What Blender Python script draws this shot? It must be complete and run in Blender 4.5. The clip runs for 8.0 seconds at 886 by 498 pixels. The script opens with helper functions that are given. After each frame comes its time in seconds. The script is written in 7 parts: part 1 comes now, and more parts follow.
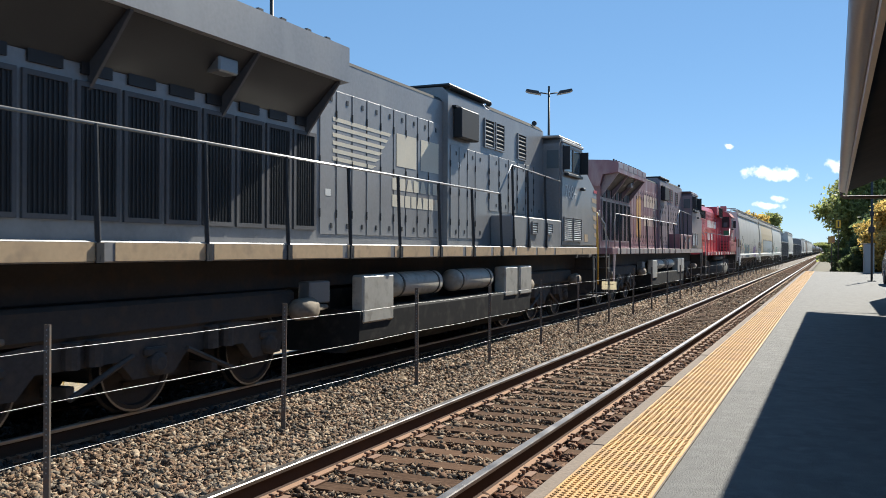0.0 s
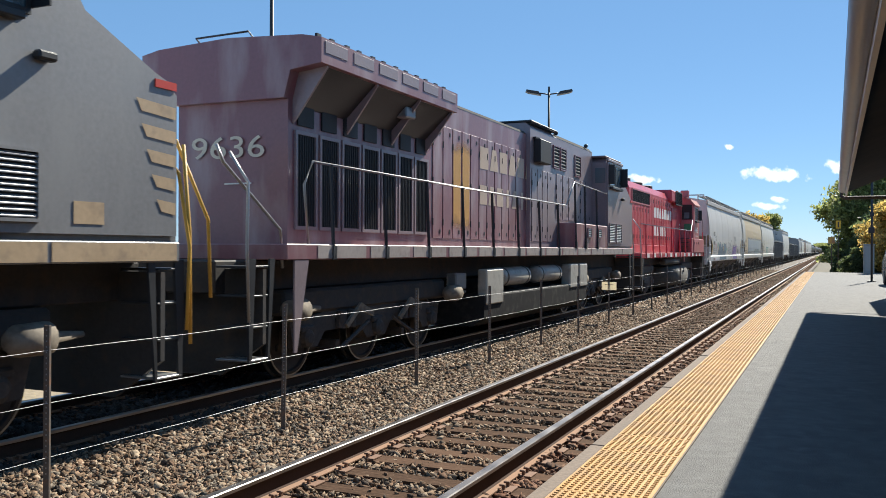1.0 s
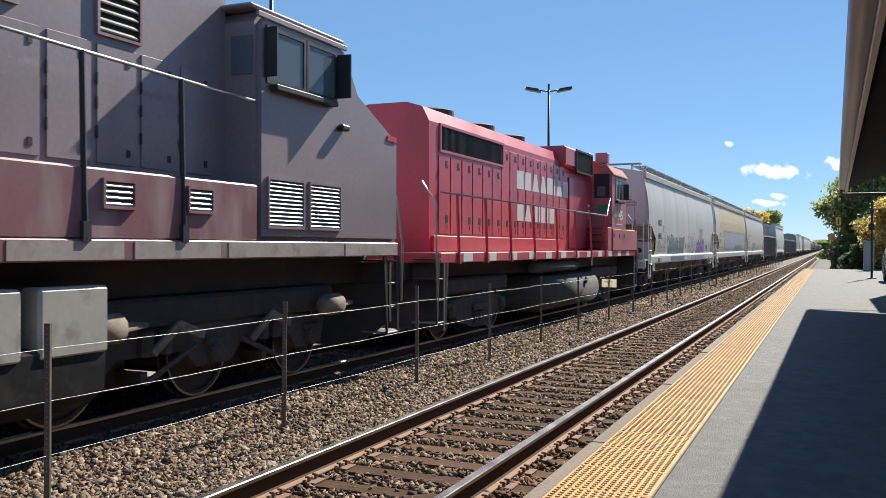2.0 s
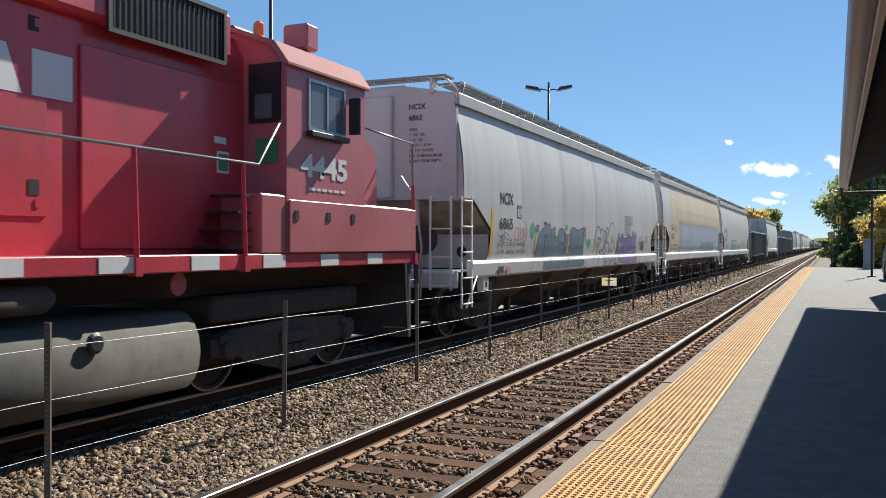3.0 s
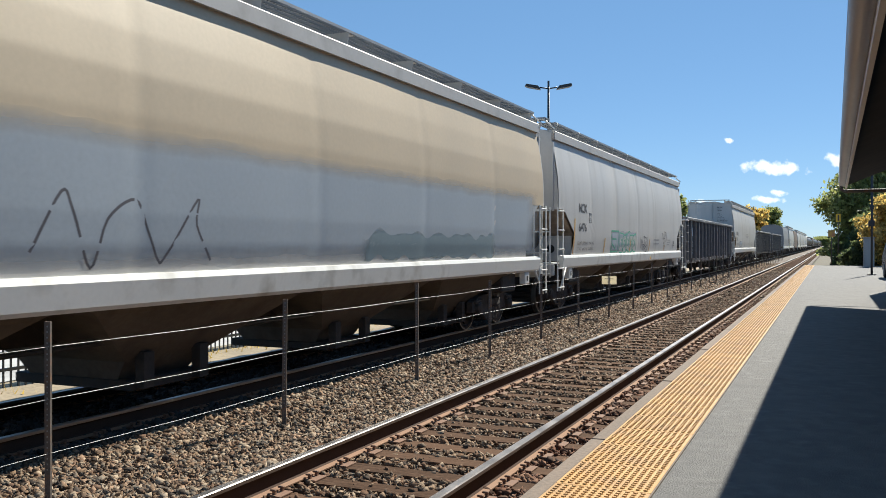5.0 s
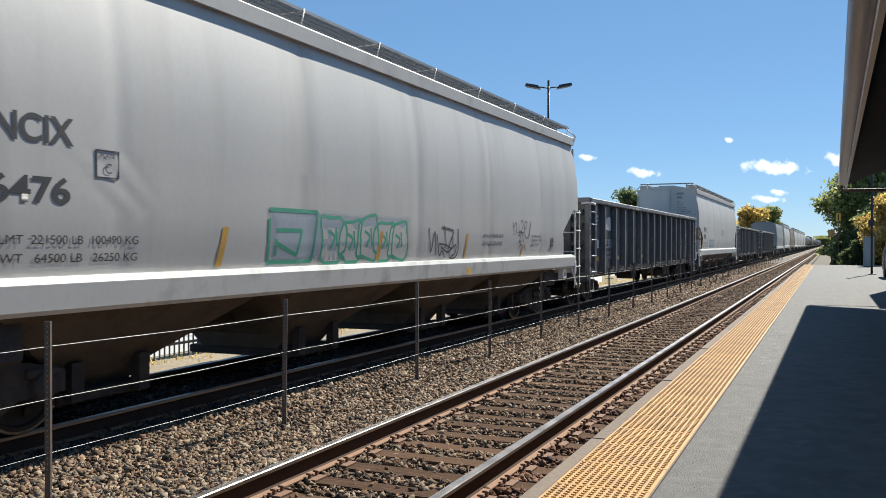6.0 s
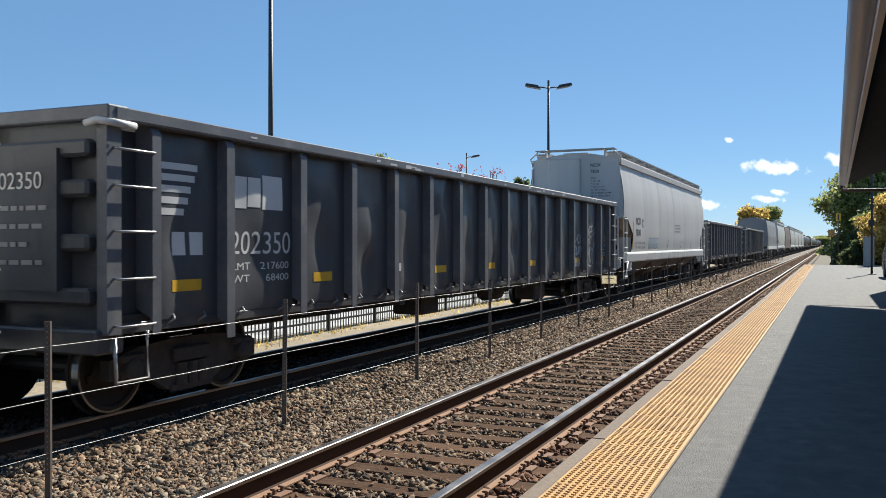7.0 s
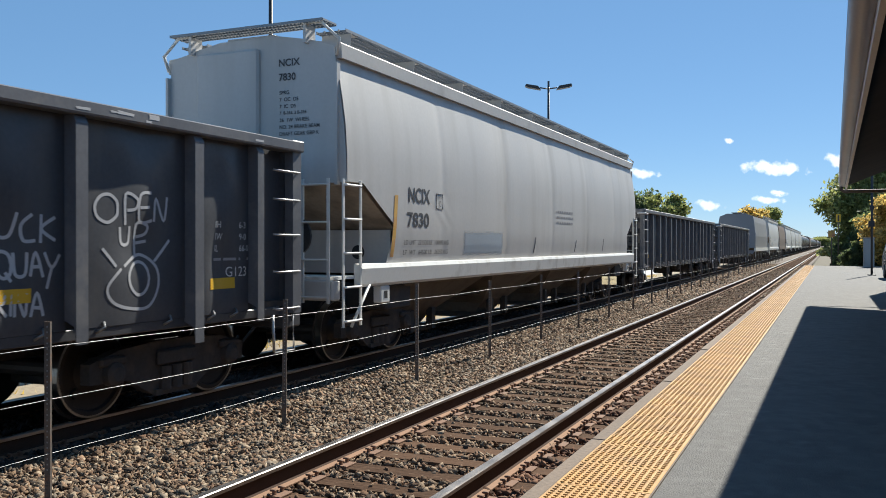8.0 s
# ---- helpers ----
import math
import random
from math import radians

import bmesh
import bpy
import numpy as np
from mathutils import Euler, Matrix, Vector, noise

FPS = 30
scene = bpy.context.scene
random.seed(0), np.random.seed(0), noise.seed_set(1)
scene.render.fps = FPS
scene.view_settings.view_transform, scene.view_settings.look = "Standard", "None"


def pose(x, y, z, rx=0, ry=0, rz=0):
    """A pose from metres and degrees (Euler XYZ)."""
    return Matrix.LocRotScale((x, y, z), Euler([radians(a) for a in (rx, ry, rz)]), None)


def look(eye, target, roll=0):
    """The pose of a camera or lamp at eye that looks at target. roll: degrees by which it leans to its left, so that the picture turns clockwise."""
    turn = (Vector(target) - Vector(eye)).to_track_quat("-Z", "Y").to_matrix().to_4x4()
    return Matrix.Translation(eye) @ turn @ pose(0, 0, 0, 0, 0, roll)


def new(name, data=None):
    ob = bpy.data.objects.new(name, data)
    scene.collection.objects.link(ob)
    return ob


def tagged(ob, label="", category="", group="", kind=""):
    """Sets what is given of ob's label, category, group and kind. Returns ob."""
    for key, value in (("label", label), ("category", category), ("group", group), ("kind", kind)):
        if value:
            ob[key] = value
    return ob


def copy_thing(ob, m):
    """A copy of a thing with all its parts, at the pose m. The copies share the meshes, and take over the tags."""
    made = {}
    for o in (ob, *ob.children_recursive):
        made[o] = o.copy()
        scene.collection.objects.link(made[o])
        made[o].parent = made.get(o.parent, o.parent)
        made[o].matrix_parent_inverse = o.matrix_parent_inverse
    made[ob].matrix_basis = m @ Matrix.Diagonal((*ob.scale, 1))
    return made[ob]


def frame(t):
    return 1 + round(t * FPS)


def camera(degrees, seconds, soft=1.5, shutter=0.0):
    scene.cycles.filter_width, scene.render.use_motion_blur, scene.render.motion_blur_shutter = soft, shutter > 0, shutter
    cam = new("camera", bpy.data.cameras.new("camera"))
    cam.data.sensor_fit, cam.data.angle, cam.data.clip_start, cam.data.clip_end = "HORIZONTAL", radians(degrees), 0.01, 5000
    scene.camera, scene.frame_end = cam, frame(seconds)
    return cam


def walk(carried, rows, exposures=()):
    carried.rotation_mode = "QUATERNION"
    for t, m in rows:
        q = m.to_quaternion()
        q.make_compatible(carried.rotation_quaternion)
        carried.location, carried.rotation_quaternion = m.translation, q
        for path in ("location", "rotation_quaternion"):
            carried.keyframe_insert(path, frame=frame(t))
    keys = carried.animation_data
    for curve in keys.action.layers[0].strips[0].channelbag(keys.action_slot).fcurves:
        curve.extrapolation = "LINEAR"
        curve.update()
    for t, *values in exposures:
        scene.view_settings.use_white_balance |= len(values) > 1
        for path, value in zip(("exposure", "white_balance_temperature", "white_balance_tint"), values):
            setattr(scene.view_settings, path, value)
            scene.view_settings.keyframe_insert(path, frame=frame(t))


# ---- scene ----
# camera: stands still on the platform, with a slight sway of the head
cam = camera(53.67, 8.0, soft=0.9, shutter=0.03)
YAW = math.degrees(math.atan(684 / 1550))
SWAY = ((0, 9.2), (0.5, 10.3), (1.0, 10.0), (1.5, 7.5), (2.2, 5.0), (3.0, 3.2), (3.5, 3.0), (4.0, 2.8), (4.5, 1.5), (5.2, 0.6), (6.0, 0), (7.0, 0), (7.5, 0.3), (8.0, 1.2))


def cam_pose(a):
    pitch = 90 - math.degrees(math.atan((9 - a) / 1550))
    roll = math.degrees(0.00043 * a) + ROLL
    return pose(0, 0, 1.737, 0, 0, YAW) @ pose(0, 0, 0, pitch, 0, 0) @ pose(0, 0, 0, 0, 0, roll)


ROLL = 0.0
walk(cam, [(t, cam_pose(a)) for t, a in SWAY], exposures=((0, 0.93, 6620, 7), (1.6, 0.92, 6620, 7), (2.9, 0.86, 6640, 7), (4.5, 0.80, 6640, 7), (6.2, 0.76, 6580, 7), (8, 0.77, 6580, 7)))

# sky and sun
SUN = Vector((0.225, 1.18, 1.0)).normalized()
world = bpy.data.worlds.new("world")
scene.world = world
world.use_nodes = True
wn = world.node_tree.nodes
sky = wn.new("ShaderNodeTexSky")
sky.sky_type = "NISHITA"
sky.sun_disc = False
sky.sun_elevation = math.asin(SUN.z)
sky.sun_rotation = math.atan2(SUN.x, SUN.y)
sky.air_density, sky.dust_density, sky.ozone_density = 0.78, 0.0, 4.2
sky.altitude = 800
wn["Background"].inputs[1].default_value = 0.064
haze = wn.new("ShaderNodeMix")   # thin even veil over the clear sky
haze.data_type = "RGBA"
haze.inputs["Factor"].default_value = 0.5
haze.inputs[7].default_value = (1.75, 4.0, 7.4, 1)
world.node_tree.links.new(sky.outputs[0], haze.inputs[6])
world.node_tree.links.new(haze.outputs[2], wn["Background"].inputs[0])
sun = new("sun", bpy.data.lights.new("sun", "SUN"))
sun.data.energy, sun.data.angle, sun.data.color = 5.0, radians(0.53), (1.0, 0.95, 0.86)
sun.matrix_world = look(SUN * 60, (0, 0, 0))


# ---- materials ----
def material(name, color, rough=0.6, metal=0.0, vary=0.15, grain=60.0, blotch=1.2, bump=0.1, dirt=None, dirt_amount=0.0, island=0.0, per_object=0.0, spec=0.5, depth=0.01, streak=None, coat=0.0):
    """A painted or mineral surface with variation at two scales, dirt patches and fine relief."""
    m = bpy.data.materials.new(name)
    m.use_nodes = True
    nt = m.node_tree
    n, link = nt.nodes, nt.links.new
    p = n["Principled BSDF"]
    p.inputs["Roughness"].default_value, p.inputs["Metallic"].default_value = rough, metal
    p.inputs["Specular IOR Level"].default_value = spec
    p.inputs["Coat Weight"].default_value, p.inputs["Coat Roughness"].default_value, p.inputs["Coat IOR"].default_value = coat, 0.14, 1.6
    tc = n.new("ShaderNodeTexCoord")
    src = tc.outputs["Object"]
    if streak:
        mp = n.new("ShaderNodeMapping")
        mp.inputs["Scale"].default_value = streak
        link(src, mp.inputs["Vector"])
        streaked = mp.outputs[0]
    else:
        streaked = src

    def noise_node(scale, detail, vec):
        t = n.new("ShaderNodeTexNoise")
        t.inputs["Scale"].default_value, t.inputs["Detail"].default_value = scale, detail
        link(vec, t.inputs["Vector"])
        return t.outputs["Fac"]

    def maths(op, a, b):
        t = n.new("ShaderNodeMath")
        t.operation = op
        for k, v in enumerate((a, b)):
            if hasattr(v, "is_linked"):
                link(v, t.inputs[k])
            else:
                t.inputs[k].default_value = v
        return t.outputs[0]

    small, large = noise_node(grain, 5, src), noise_node(blotch, 4, streaked)
    v = maths("ADD", maths("MULTIPLY", maths("SUBTRACT", small, 0.5), vary * 2), maths("MULTIPLY", maths("SUBTRACT", large, 0.5), vary * 2))
    if island:
        g = n.new("ShaderNodeNewGeometry")
        v = maths("ADD", v, maths("MULTIPLY", maths("SUBTRACT", g.outputs["Random Per Island"], 0.5), island * 2))
    if per_object:
        o = n.new("ShaderNodeObjectInfo")
        v = maths("ADD", v, maths("MULTIPLY", maths("SUBTRACT", o.outputs["Random"], 0.5), per_object * 2))
    v = maths("ADD", v, 1.0)
    mul = n.new("ShaderNodeVectorMath")
    mul.operation = "SCALE"
    mul.inputs[0].default_value = color
    link(v, mul.inputs["Scale"])
    out = mul.outputs[0]
    if dirt:
        ramp = n.new("ShaderNodeMapRange")
        ramp.inputs["From Min"].default_value, ramp.inputs["From Max"].default_value = 0.62 - dirt_amount * 0.4, 0.85 - dirt_amount * 0.3
        link(noise_node(blotch * 2.3, 7, streaked), ramp.inputs["Value"])
        mix = n.new("ShaderNodeMix")
        mix.data_type = "RGBA"
        link(ramp.outputs[0], mix.inputs["Factor"])
        link(out, mix.inputs[6])
        mix.inputs[7].default_value = (*dirt, 1)
        out = mix.outputs[2]
    link(out, p.inputs["Base Color"])
    rr = maths("ADD", maths("MULTIPLY", maths("SUBTRACT", large, 0.5), 0.25), rough)
    link(rr, p.inputs["Roughness"])
    if bump:
        b = n.new("ShaderNodeBump")
        b.inputs["Strength"].default_value, b.inputs["Distance"].default_value = bump, depth
        link(small, b.inputs["Height"])
        link(b.outputs[0], p.inputs["Normal"])
    return m


def glass(name, tint):
    m = bpy.data.materials.new(name)
    m.use_nodes = True
    p = m.node_tree.nodes["Principled BSDF"]
    p.inputs["Base Color"].default_value = (*tint, 1)
    p.inputs["Roughness"].default_value = 0.05
    p.inputs["Transmission Weight"].default_value = 0.6
    p.inputs["IOR"].default_value = 1.45
    return m


MAT = {
    "gravel": material("ballast", (0.113, 0.087, 0.0679), 0.9, vary=0.9, grain=14, blotch=1.5, bump=1.0, depth=0.06, island=0.0, dirt=(0.12, 0.09, 0.07), dirt_amount=0.2),
    "stone": material("ballast_stone", (0.225, 0.160, 0.110), 0.85, vary=0.2, grain=60, blotch=6, bump=0.4, island=0.75),
    "stone_brown": material("brown_stone", (0.19, 0.132, 0.098), 0.88, vary=0.2, grain=60, blotch=6, bump=0.4, island=0.8),
    "stone_rust": material("rusty_stone", (0.135, 0.075, 0.05), 0.9, vary=0.15, grain=60, blotch=6, bump=0.3, island=0.5),
    "earth": material("earth", (0.12, 0.10, 0.07), 0.95, vary=0.3, grain=8, blotch=0.12, bump=0.5, depth=0.04, dirt=(0.10, 0.11, 0.04), dirt_amount=0.3),
    "asphalt": material("asphalt", (0.11, 0.115, 0.12), 0.85, vary=0.25, grain=140, blotch=0.5, bump=0.5, depth=0.006, dirt=(0.15, 0.15, 0.15), dirt_amount=0.25),
    "platform": material("platform_asphalt", (0.112, 0.109, 0.106), 0.85, vary=0.55, grain=75, blotch=3.5, bump=1.0, depth=0.012, dirt=(0.15, 0.147, 0.143), dirt_amount=0.35),
    "concrete": material("concrete", (0.365, 0.348, 0.322), 0.85, vary=0.12, grain=80, blotch=1.2, bump=0.25, dirt=(0.2, 0.18, 0.15), dirt_amount=0.2),
    "tactile": material("tactile_yellow", (0.50, 0.265, 0.07), 0.7, vary=0.16, grain=90, blotch=1.3, bump=0.25, per_object=0.09, dirt=(0.34, 0.19, 0.075), dirt_amount=0.4),
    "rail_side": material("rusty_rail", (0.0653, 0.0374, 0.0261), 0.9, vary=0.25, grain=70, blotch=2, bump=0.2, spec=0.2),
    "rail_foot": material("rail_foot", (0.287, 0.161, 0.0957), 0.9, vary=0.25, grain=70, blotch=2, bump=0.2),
    "rail_head": material("polished_rail", (0.42, 0.39, 0.37), 0.34, 1.0, vary=0.08, grain=30, blotch=3, bump=0.02),
    "tie": material("tie_wood", (0.095, 0.054, 0.034), 0.95, spec=0.08, vary=0.45, grain=25, blotch=4, bump=0.5, per_object=0.3, streak=(0.6, 6, 3), dirt=(0.14, 0.088, 0.058), dirt_amount=0.3),
    "edge_wood": material("weathered_timber", (0.174, 0.131, 0.1), 0.9, vary=0.4, grain=30, blotch=3, bump=0.4, per_object=0.15, streak=(5, 0.5, 5)),
    "plate": material("rusty_plate", (0.209, 0.113, 0.0696), 0.85, vary=0.2, grain=50, blotch=4, bump=0.2),
    "galv": material("galvanised_steel", (0.26, 0.27, 0.28), 0.5, 0.6, vary=0.1, grain=40, blotch=4, bump=0.05),
    "wire": material("steel_wire", (0.35, 0.35, 0.35), 0.5, 0.7, vary=0.05, bump=0),
    "post": material("green_brown_post", (0.10, 0.085, 0.075), 0.7, vary=0.2, grain=60, blotch=5, bump=0.2, dirt=(0.2, 0.1, 0.05), dirt_amount=0.3),
    "black_steel": material("black_painted_steel", (0.022, 0.024, 0.028), 0.5, vary=0.2, grain=40, blotch=3, bump=0.06),
    "under": material("grimy_underframe", (0.042, 0.039, 0.038), 0.75, vary=0.35, grain=25, blotch=2, bump=0.25, dirt=(0.075, 0.055, 0.04), dirt_amount=0.3),
    "truck": material("brown_truck_casting", (0.058, 0.052, 0.050), 0.8, vary=0.35, grain=25, blotch=2, bump=0.3, dirt=(0.10, 0.08, 0.065), dirt_amount=0.3),
    "wheel": material("steel_wheel", (0.045, 0.038, 0.035), 0.6, 0.3, vary=0.2, grain=30, blotch=3, bump=0.1),
    "tread": material("bright_tread", (0.3, 0.3, 0.3), 0.3, 1.0, vary=0.1, bump=0.02),
    "hopper_grey": material("hopper_grey", (0.525, 0.512, 0.492), 0.5, vary=0.07, grain=18, blotch=0.6, bump=0.03, streak=(1, 1.2, 0.12), dirt=(0.43, 0.415, 0.39), dirt_amount=0.28),
    "hopper_eave": material("hopper_eave_grey", (0.46, 0.445, 0.425), 0.55, vary=0.08, grain=18, blotch=0.8, bump=0.03, dirt=(0.33, 0.31, 0.29), dirt_amount=0.2),
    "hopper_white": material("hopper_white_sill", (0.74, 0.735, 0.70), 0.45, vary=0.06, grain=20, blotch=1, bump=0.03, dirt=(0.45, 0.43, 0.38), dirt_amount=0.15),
    "pocket": material("dusty_pocket", (0.11, 0.092, 0.075), 0.8, vary=0.3, grain=20, blotch=1.2, bump=0.15, dirt=(0.07, 0.055, 0.045), dirt_amount=0.35),
    "slope": material("dusty_slope_sheet", (0.33, 0.27, 0.21), 0.8, vary=0.2, grain=20, blotch=1.0, bump=0.1, dirt=(0.13, 0.10, 0.078), dirt_amount=0.45),
    "gon": material("gondola_black", (0.056, 0.059, 0.068), 0.48, coat=0.2, vary=0.25, grain=25, blotch=1.1, bump=0.08, streak=(1, 1, 0.25), dirt=(0.10, 0.095, 0.09), dirt_amount=0.25),
    "gon_rib": material("gondola_rib_grey", (0.115, 0.12, 0.135), 0.45, vary=0.2, grain=25, blotch=1.5, bump=0.08, dirt=(0.19, 0.185, 0.18), dirt_amount=0.22),
    "brown_car": material("brown_freight_car", (0.13, 0.085, 0.06), 0.7, vary=0.2, grain=20, blotch=0.8, bump=0.08),
    "tank_black": material("tank_black", (0.05, 0.05, 0.053), 0.45, vary=0.2, grain=20, blotch=0.8, bump=0.05),
    "ns": material("black_loco_paint", (0.20, 0.20, 0.205), 0.5, coat=0.3, vary=0.22, grain=20, blotch=0.9, bump=0.05, streak=(1, 1, 0.3), dirt=(0.25, 0.25, 0.25), dirt_amount=0.3, spec=0.8),
    "cp": material("faded_maroon", (0.205, 0.074, 0.090), 0.5, coat=0.3, vary=0.18, grain=20, blotch=0.9, bump=0.05, streak=(1, 1, 0.3), dirt=(0.36, 0.26, 0.265), dirt_amount=0.36, spec=0.8),
    "cp_dark": material("grey_maroon", (0.24, 0.185, 0.20), 0.5, coat=0.3, vary=0.18, grain=20, blotch=0.9, bump=0.05, spec=0.6),
    "gp": material("bright_red", (0.52, 0.045, 0.068), 0.42, coat=0.3, vary=0.22, grain=20, blotch=0.9, bump=0.04, streak=(1, 1, 0.3), dirt=(0.36, 0.045, 0.06), dirt_amount=0.35, spec=0.45),
    "gp_pink": material("faded_red", (0.46, 0.14, 0.15), 0.38, vary=0.2, grain=20, blotch=0.9, bump=0.04),
    "gp_roof": material("chalky_red_roof", (0.40, 0.20, 0.19), 0.85, vary=0.12, grain=20, blotch=0.9, bump=0.04, spec=0.15),
    "dusty_beige": material("dusty_beige_casting", (0.21, 0.18, 0.145), 0.85, vary=0.25, grain=25, blotch=3, bump=0.1, dirt=(0.10, 0.085, 0.07), dirt_amount=0.35, spec=0.2),
    # screen frames and brackets under the radiator wing, darkened to carry the overhang's shade
    "ns_shaded": material("shaded_screen_frame", (0.075, 0.075, 0.082), 0.6, vary=0.25, grain=20, blotch=1.5, bump=0.05),
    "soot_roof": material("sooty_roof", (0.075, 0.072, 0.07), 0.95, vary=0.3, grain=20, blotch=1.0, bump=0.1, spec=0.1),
    "grille": material("dark_grille", (0.016, 0.016, 0.018), 0.6, vary=0.2, bump=0.1),
    "tan": material("tan_stripe", (0.50, 0.36, 0.22), 0.55, vary=0.15, grain=20, blotch=2, bump=0.03, dirt=(0.3, 0.22, 0.15), dirt_amount=0.25),
    "tank_grey": material("grey_reservoir", (0.42, 0.40, 0.355), 0.5, vary=0.12, grain=20, blotch=2, bump=0.04, dirt=(0.2, 0.18, 0.15), dirt_amount=0.25),
    "tank_dark": material("grimy_tank", (0.085, 0.083, 0.078), 0.8, spec=0.25, vary=0.2, grain=20, blotch=2, bump=0.05, dirt=(0.07, 0.06, 0.05), dirt_amount=0.35),
    "cp_stripe": material("grimy_beige_stripe", (0.36, 0.31, 0.285), 0.55, vary=0.2, grain=20, blotch=2, bump=0.03, dirt=(0.2, 0.16, 0.15), dirt_amount=0.25),
    "tank_side": material("dull_grey_tank", (0.02, 0.02, 0.021), 0.85, spec=0.2, vary=0.25, grain=20, blotch=1.5, bump=0.05, dirt=(0.06, 0.055, 0.05), dirt_amount=0.3),
    "silver": material("bare_handrail", (0.36, 0.36, 0.365), 0.36, 0.7, vary=0.1, bump=0.02),
    "cream": material("cream_lettering", (0.66, 0.60, 0.48), 0.55, vary=0.08, grain=20, blotch=2, bump=0),
    "cream_faded": material("faded_lettering", (0.52, 0.40, 0.31), 0.55, vary=0.12, grain=20, blotch=1.2, bump=0),
    "white": material("white_lettering", (0.68, 0.68, 0.66), 0.5, vary=0.06, grain=20, blotch=2, bump=0),
    "grey_letter": material("worn_white_lettering", (0.33, 0.33, 0.34), 0.55, vary=0.12, grain=20, blotch=2, bump=0),
    "black_letter": material("black_lettering", (0.045, 0.045, 0.05), 0.55, vary=0.1, grain=20, blotch=2, bump=0),
    "reflector": material("yellow_reflector", (0.72, 0.42, 0.03), 0.45, vary=0.08, grain=20, blotch=2, bump=0),
    "faint_print": material("faint_print", (0.27, 0.27, 0.28), 0.55, vary=0.2, grain=20, blotch=2, bump=0),
    "amber": material("amber_patch", (0.62, 0.36, 0.08), 0.5, vary=0.25, grain=20, blotch=1.5, bump=0, dirt=(0.45, 0.20, 0.12), dirt_amount=0.45),
    "handrail_yellow": material("yellow_grab_iron", (0.62, 0.36, 0.06), 0.5, vary=0.1, bump=0.02),
    "red_light": material("red_marker", (0.6, 0.05, 0.03), 0.4, vary=0.05, bump=0),
    "orange_light": material("orange_beacon", (0.8, 0.17, 0.03), 0.3, vary=0.05, bump=0),
    "green_tag": material("green_sign", (0.05, 0.25, 0.12), 0.5, vary=0.05, bump=0),
    "spray_black": material("black_spray", (0.07, 0.07, 0.085), 0.6, vary=0.1, bump=0),
    "spray_teal": material("teal_spray", (0.13, 0.19, 0.235), 0.6, vary=0.2, blotch=3, bump=0),
    "spray_purple": material("purple_spray", (0.17, 0.115, 0.30), 0.6, vary=0.2, blotch=3, bump=0),
    "spray_violet": material("dark_violet_spray", (0.10, 0.07, 0.17), 0.6, vary=0.1, bump=0),
    "spray_lilac": material("lilac_spray", (0.45, 0.36, 0.55), 0.6, vary=0.15, bump=0),
    "spray_red": material("red_spray", (0.55, 0.20, 0.22), 0.6, vary=0.1, bump=0),
    "spray_green": material("green_spray", (0.06, 0.33, 0.22), 0.6, vary=0.1, bump=0),
    "spray_white": material("white_spray", (0.5, 0.5, 0.51), 0.6, vary=0.15, bump=0),
    "fascia": material("bronze_gutter", (0.33, 0.33, 0.35), 0.45, 0.25, vary=0.1, grain=20, blotch=2, bump=0.03),
    "fascia_light": material("pale_trim", (0.72, 0.68, 0.62), 0.5, vary=0.08, grain=20, blotch=2, bump=0.03),
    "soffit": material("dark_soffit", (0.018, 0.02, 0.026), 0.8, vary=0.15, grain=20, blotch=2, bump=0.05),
    "roof_dark": material("dark_shingle", (0.06, 0.058, 0.055), 0.9, vary=0.3, grain=30, blotch=2, bump=0.4),
    "brick_wall": material("brown_brick", (0.25, 0.16, 0.11), 0.85, vary=0.25, grain=20, blotch=2, bump=0.3),
    "leaf": material("green_leaves", (0.20, 0.215, 0.075), 0.6, vary=0.2, grain=3, blotch=0.6, bump=0, island=0.55),
    "leaf_yellow": material("yellow_leaves", (0.40, 0.29, 0.09), 0.6, vary=0.2, grain=3, blotch=0.6, bump=0, island=0.5),
    "leaf_dark": material("dark_leaves", (0.085, 0.108, 0.045), 0.6, vary=0.2, grain=3, blotch=0.6, bump=0, island=0.5),
    "leaf_red": material("red_leaves", (0.25, 0.05, 0.05), 0.6, vary=0.2, grain=3, blotch=0.6, bump=0, island=0.5),
    "bark": material("bark", (0.09, 0.07, 0.055), 0.95, vary=0.3, grain=20, blotch=3, bump=0.5),
    "car_paint": material("dark_car_paint", (0.03, 0.035, 0.045), 0.25, vary=0.05, bump=0),
    "cabinet": material("grey_cabinet", (0.30, 0.31, 0.31), 0.5, vary=0.08, grain=20, blotch=2, bump=0.03),
    # far-track ballast with the train's shade put into its colour
    "stone_shaded": material("shaded_ballast", (0.055, 0.047, 0.042), 0.9, vary=0.3, grain=40, blotch=3, bump=0.4, island=0.5),
    "pavement": material("pale_pavement", (0.48, 0.47, 0.45), 0.9, vary=0.15, grain=40, blotch=0.4, bump=0.2, dirt=(0.2, 0.19, 0.18), dirt_amount=0.2),
    "hopper_dark": material("dark_grey_hopper", (0.22, 0.225, 0.24), 0.6, vary=0.1, grain=18, blotch=0.6, bump=0.03),
    "lot": material("sunlit_gravel", (0.30, 0.245, 0.17), 0.95, vary=0.45, grain=15, blotch=0.8, bump=0.5, depth=0.02),
    "glass_cab": glass("cab_glass", (0.25, 0.32, 0.36)),
}
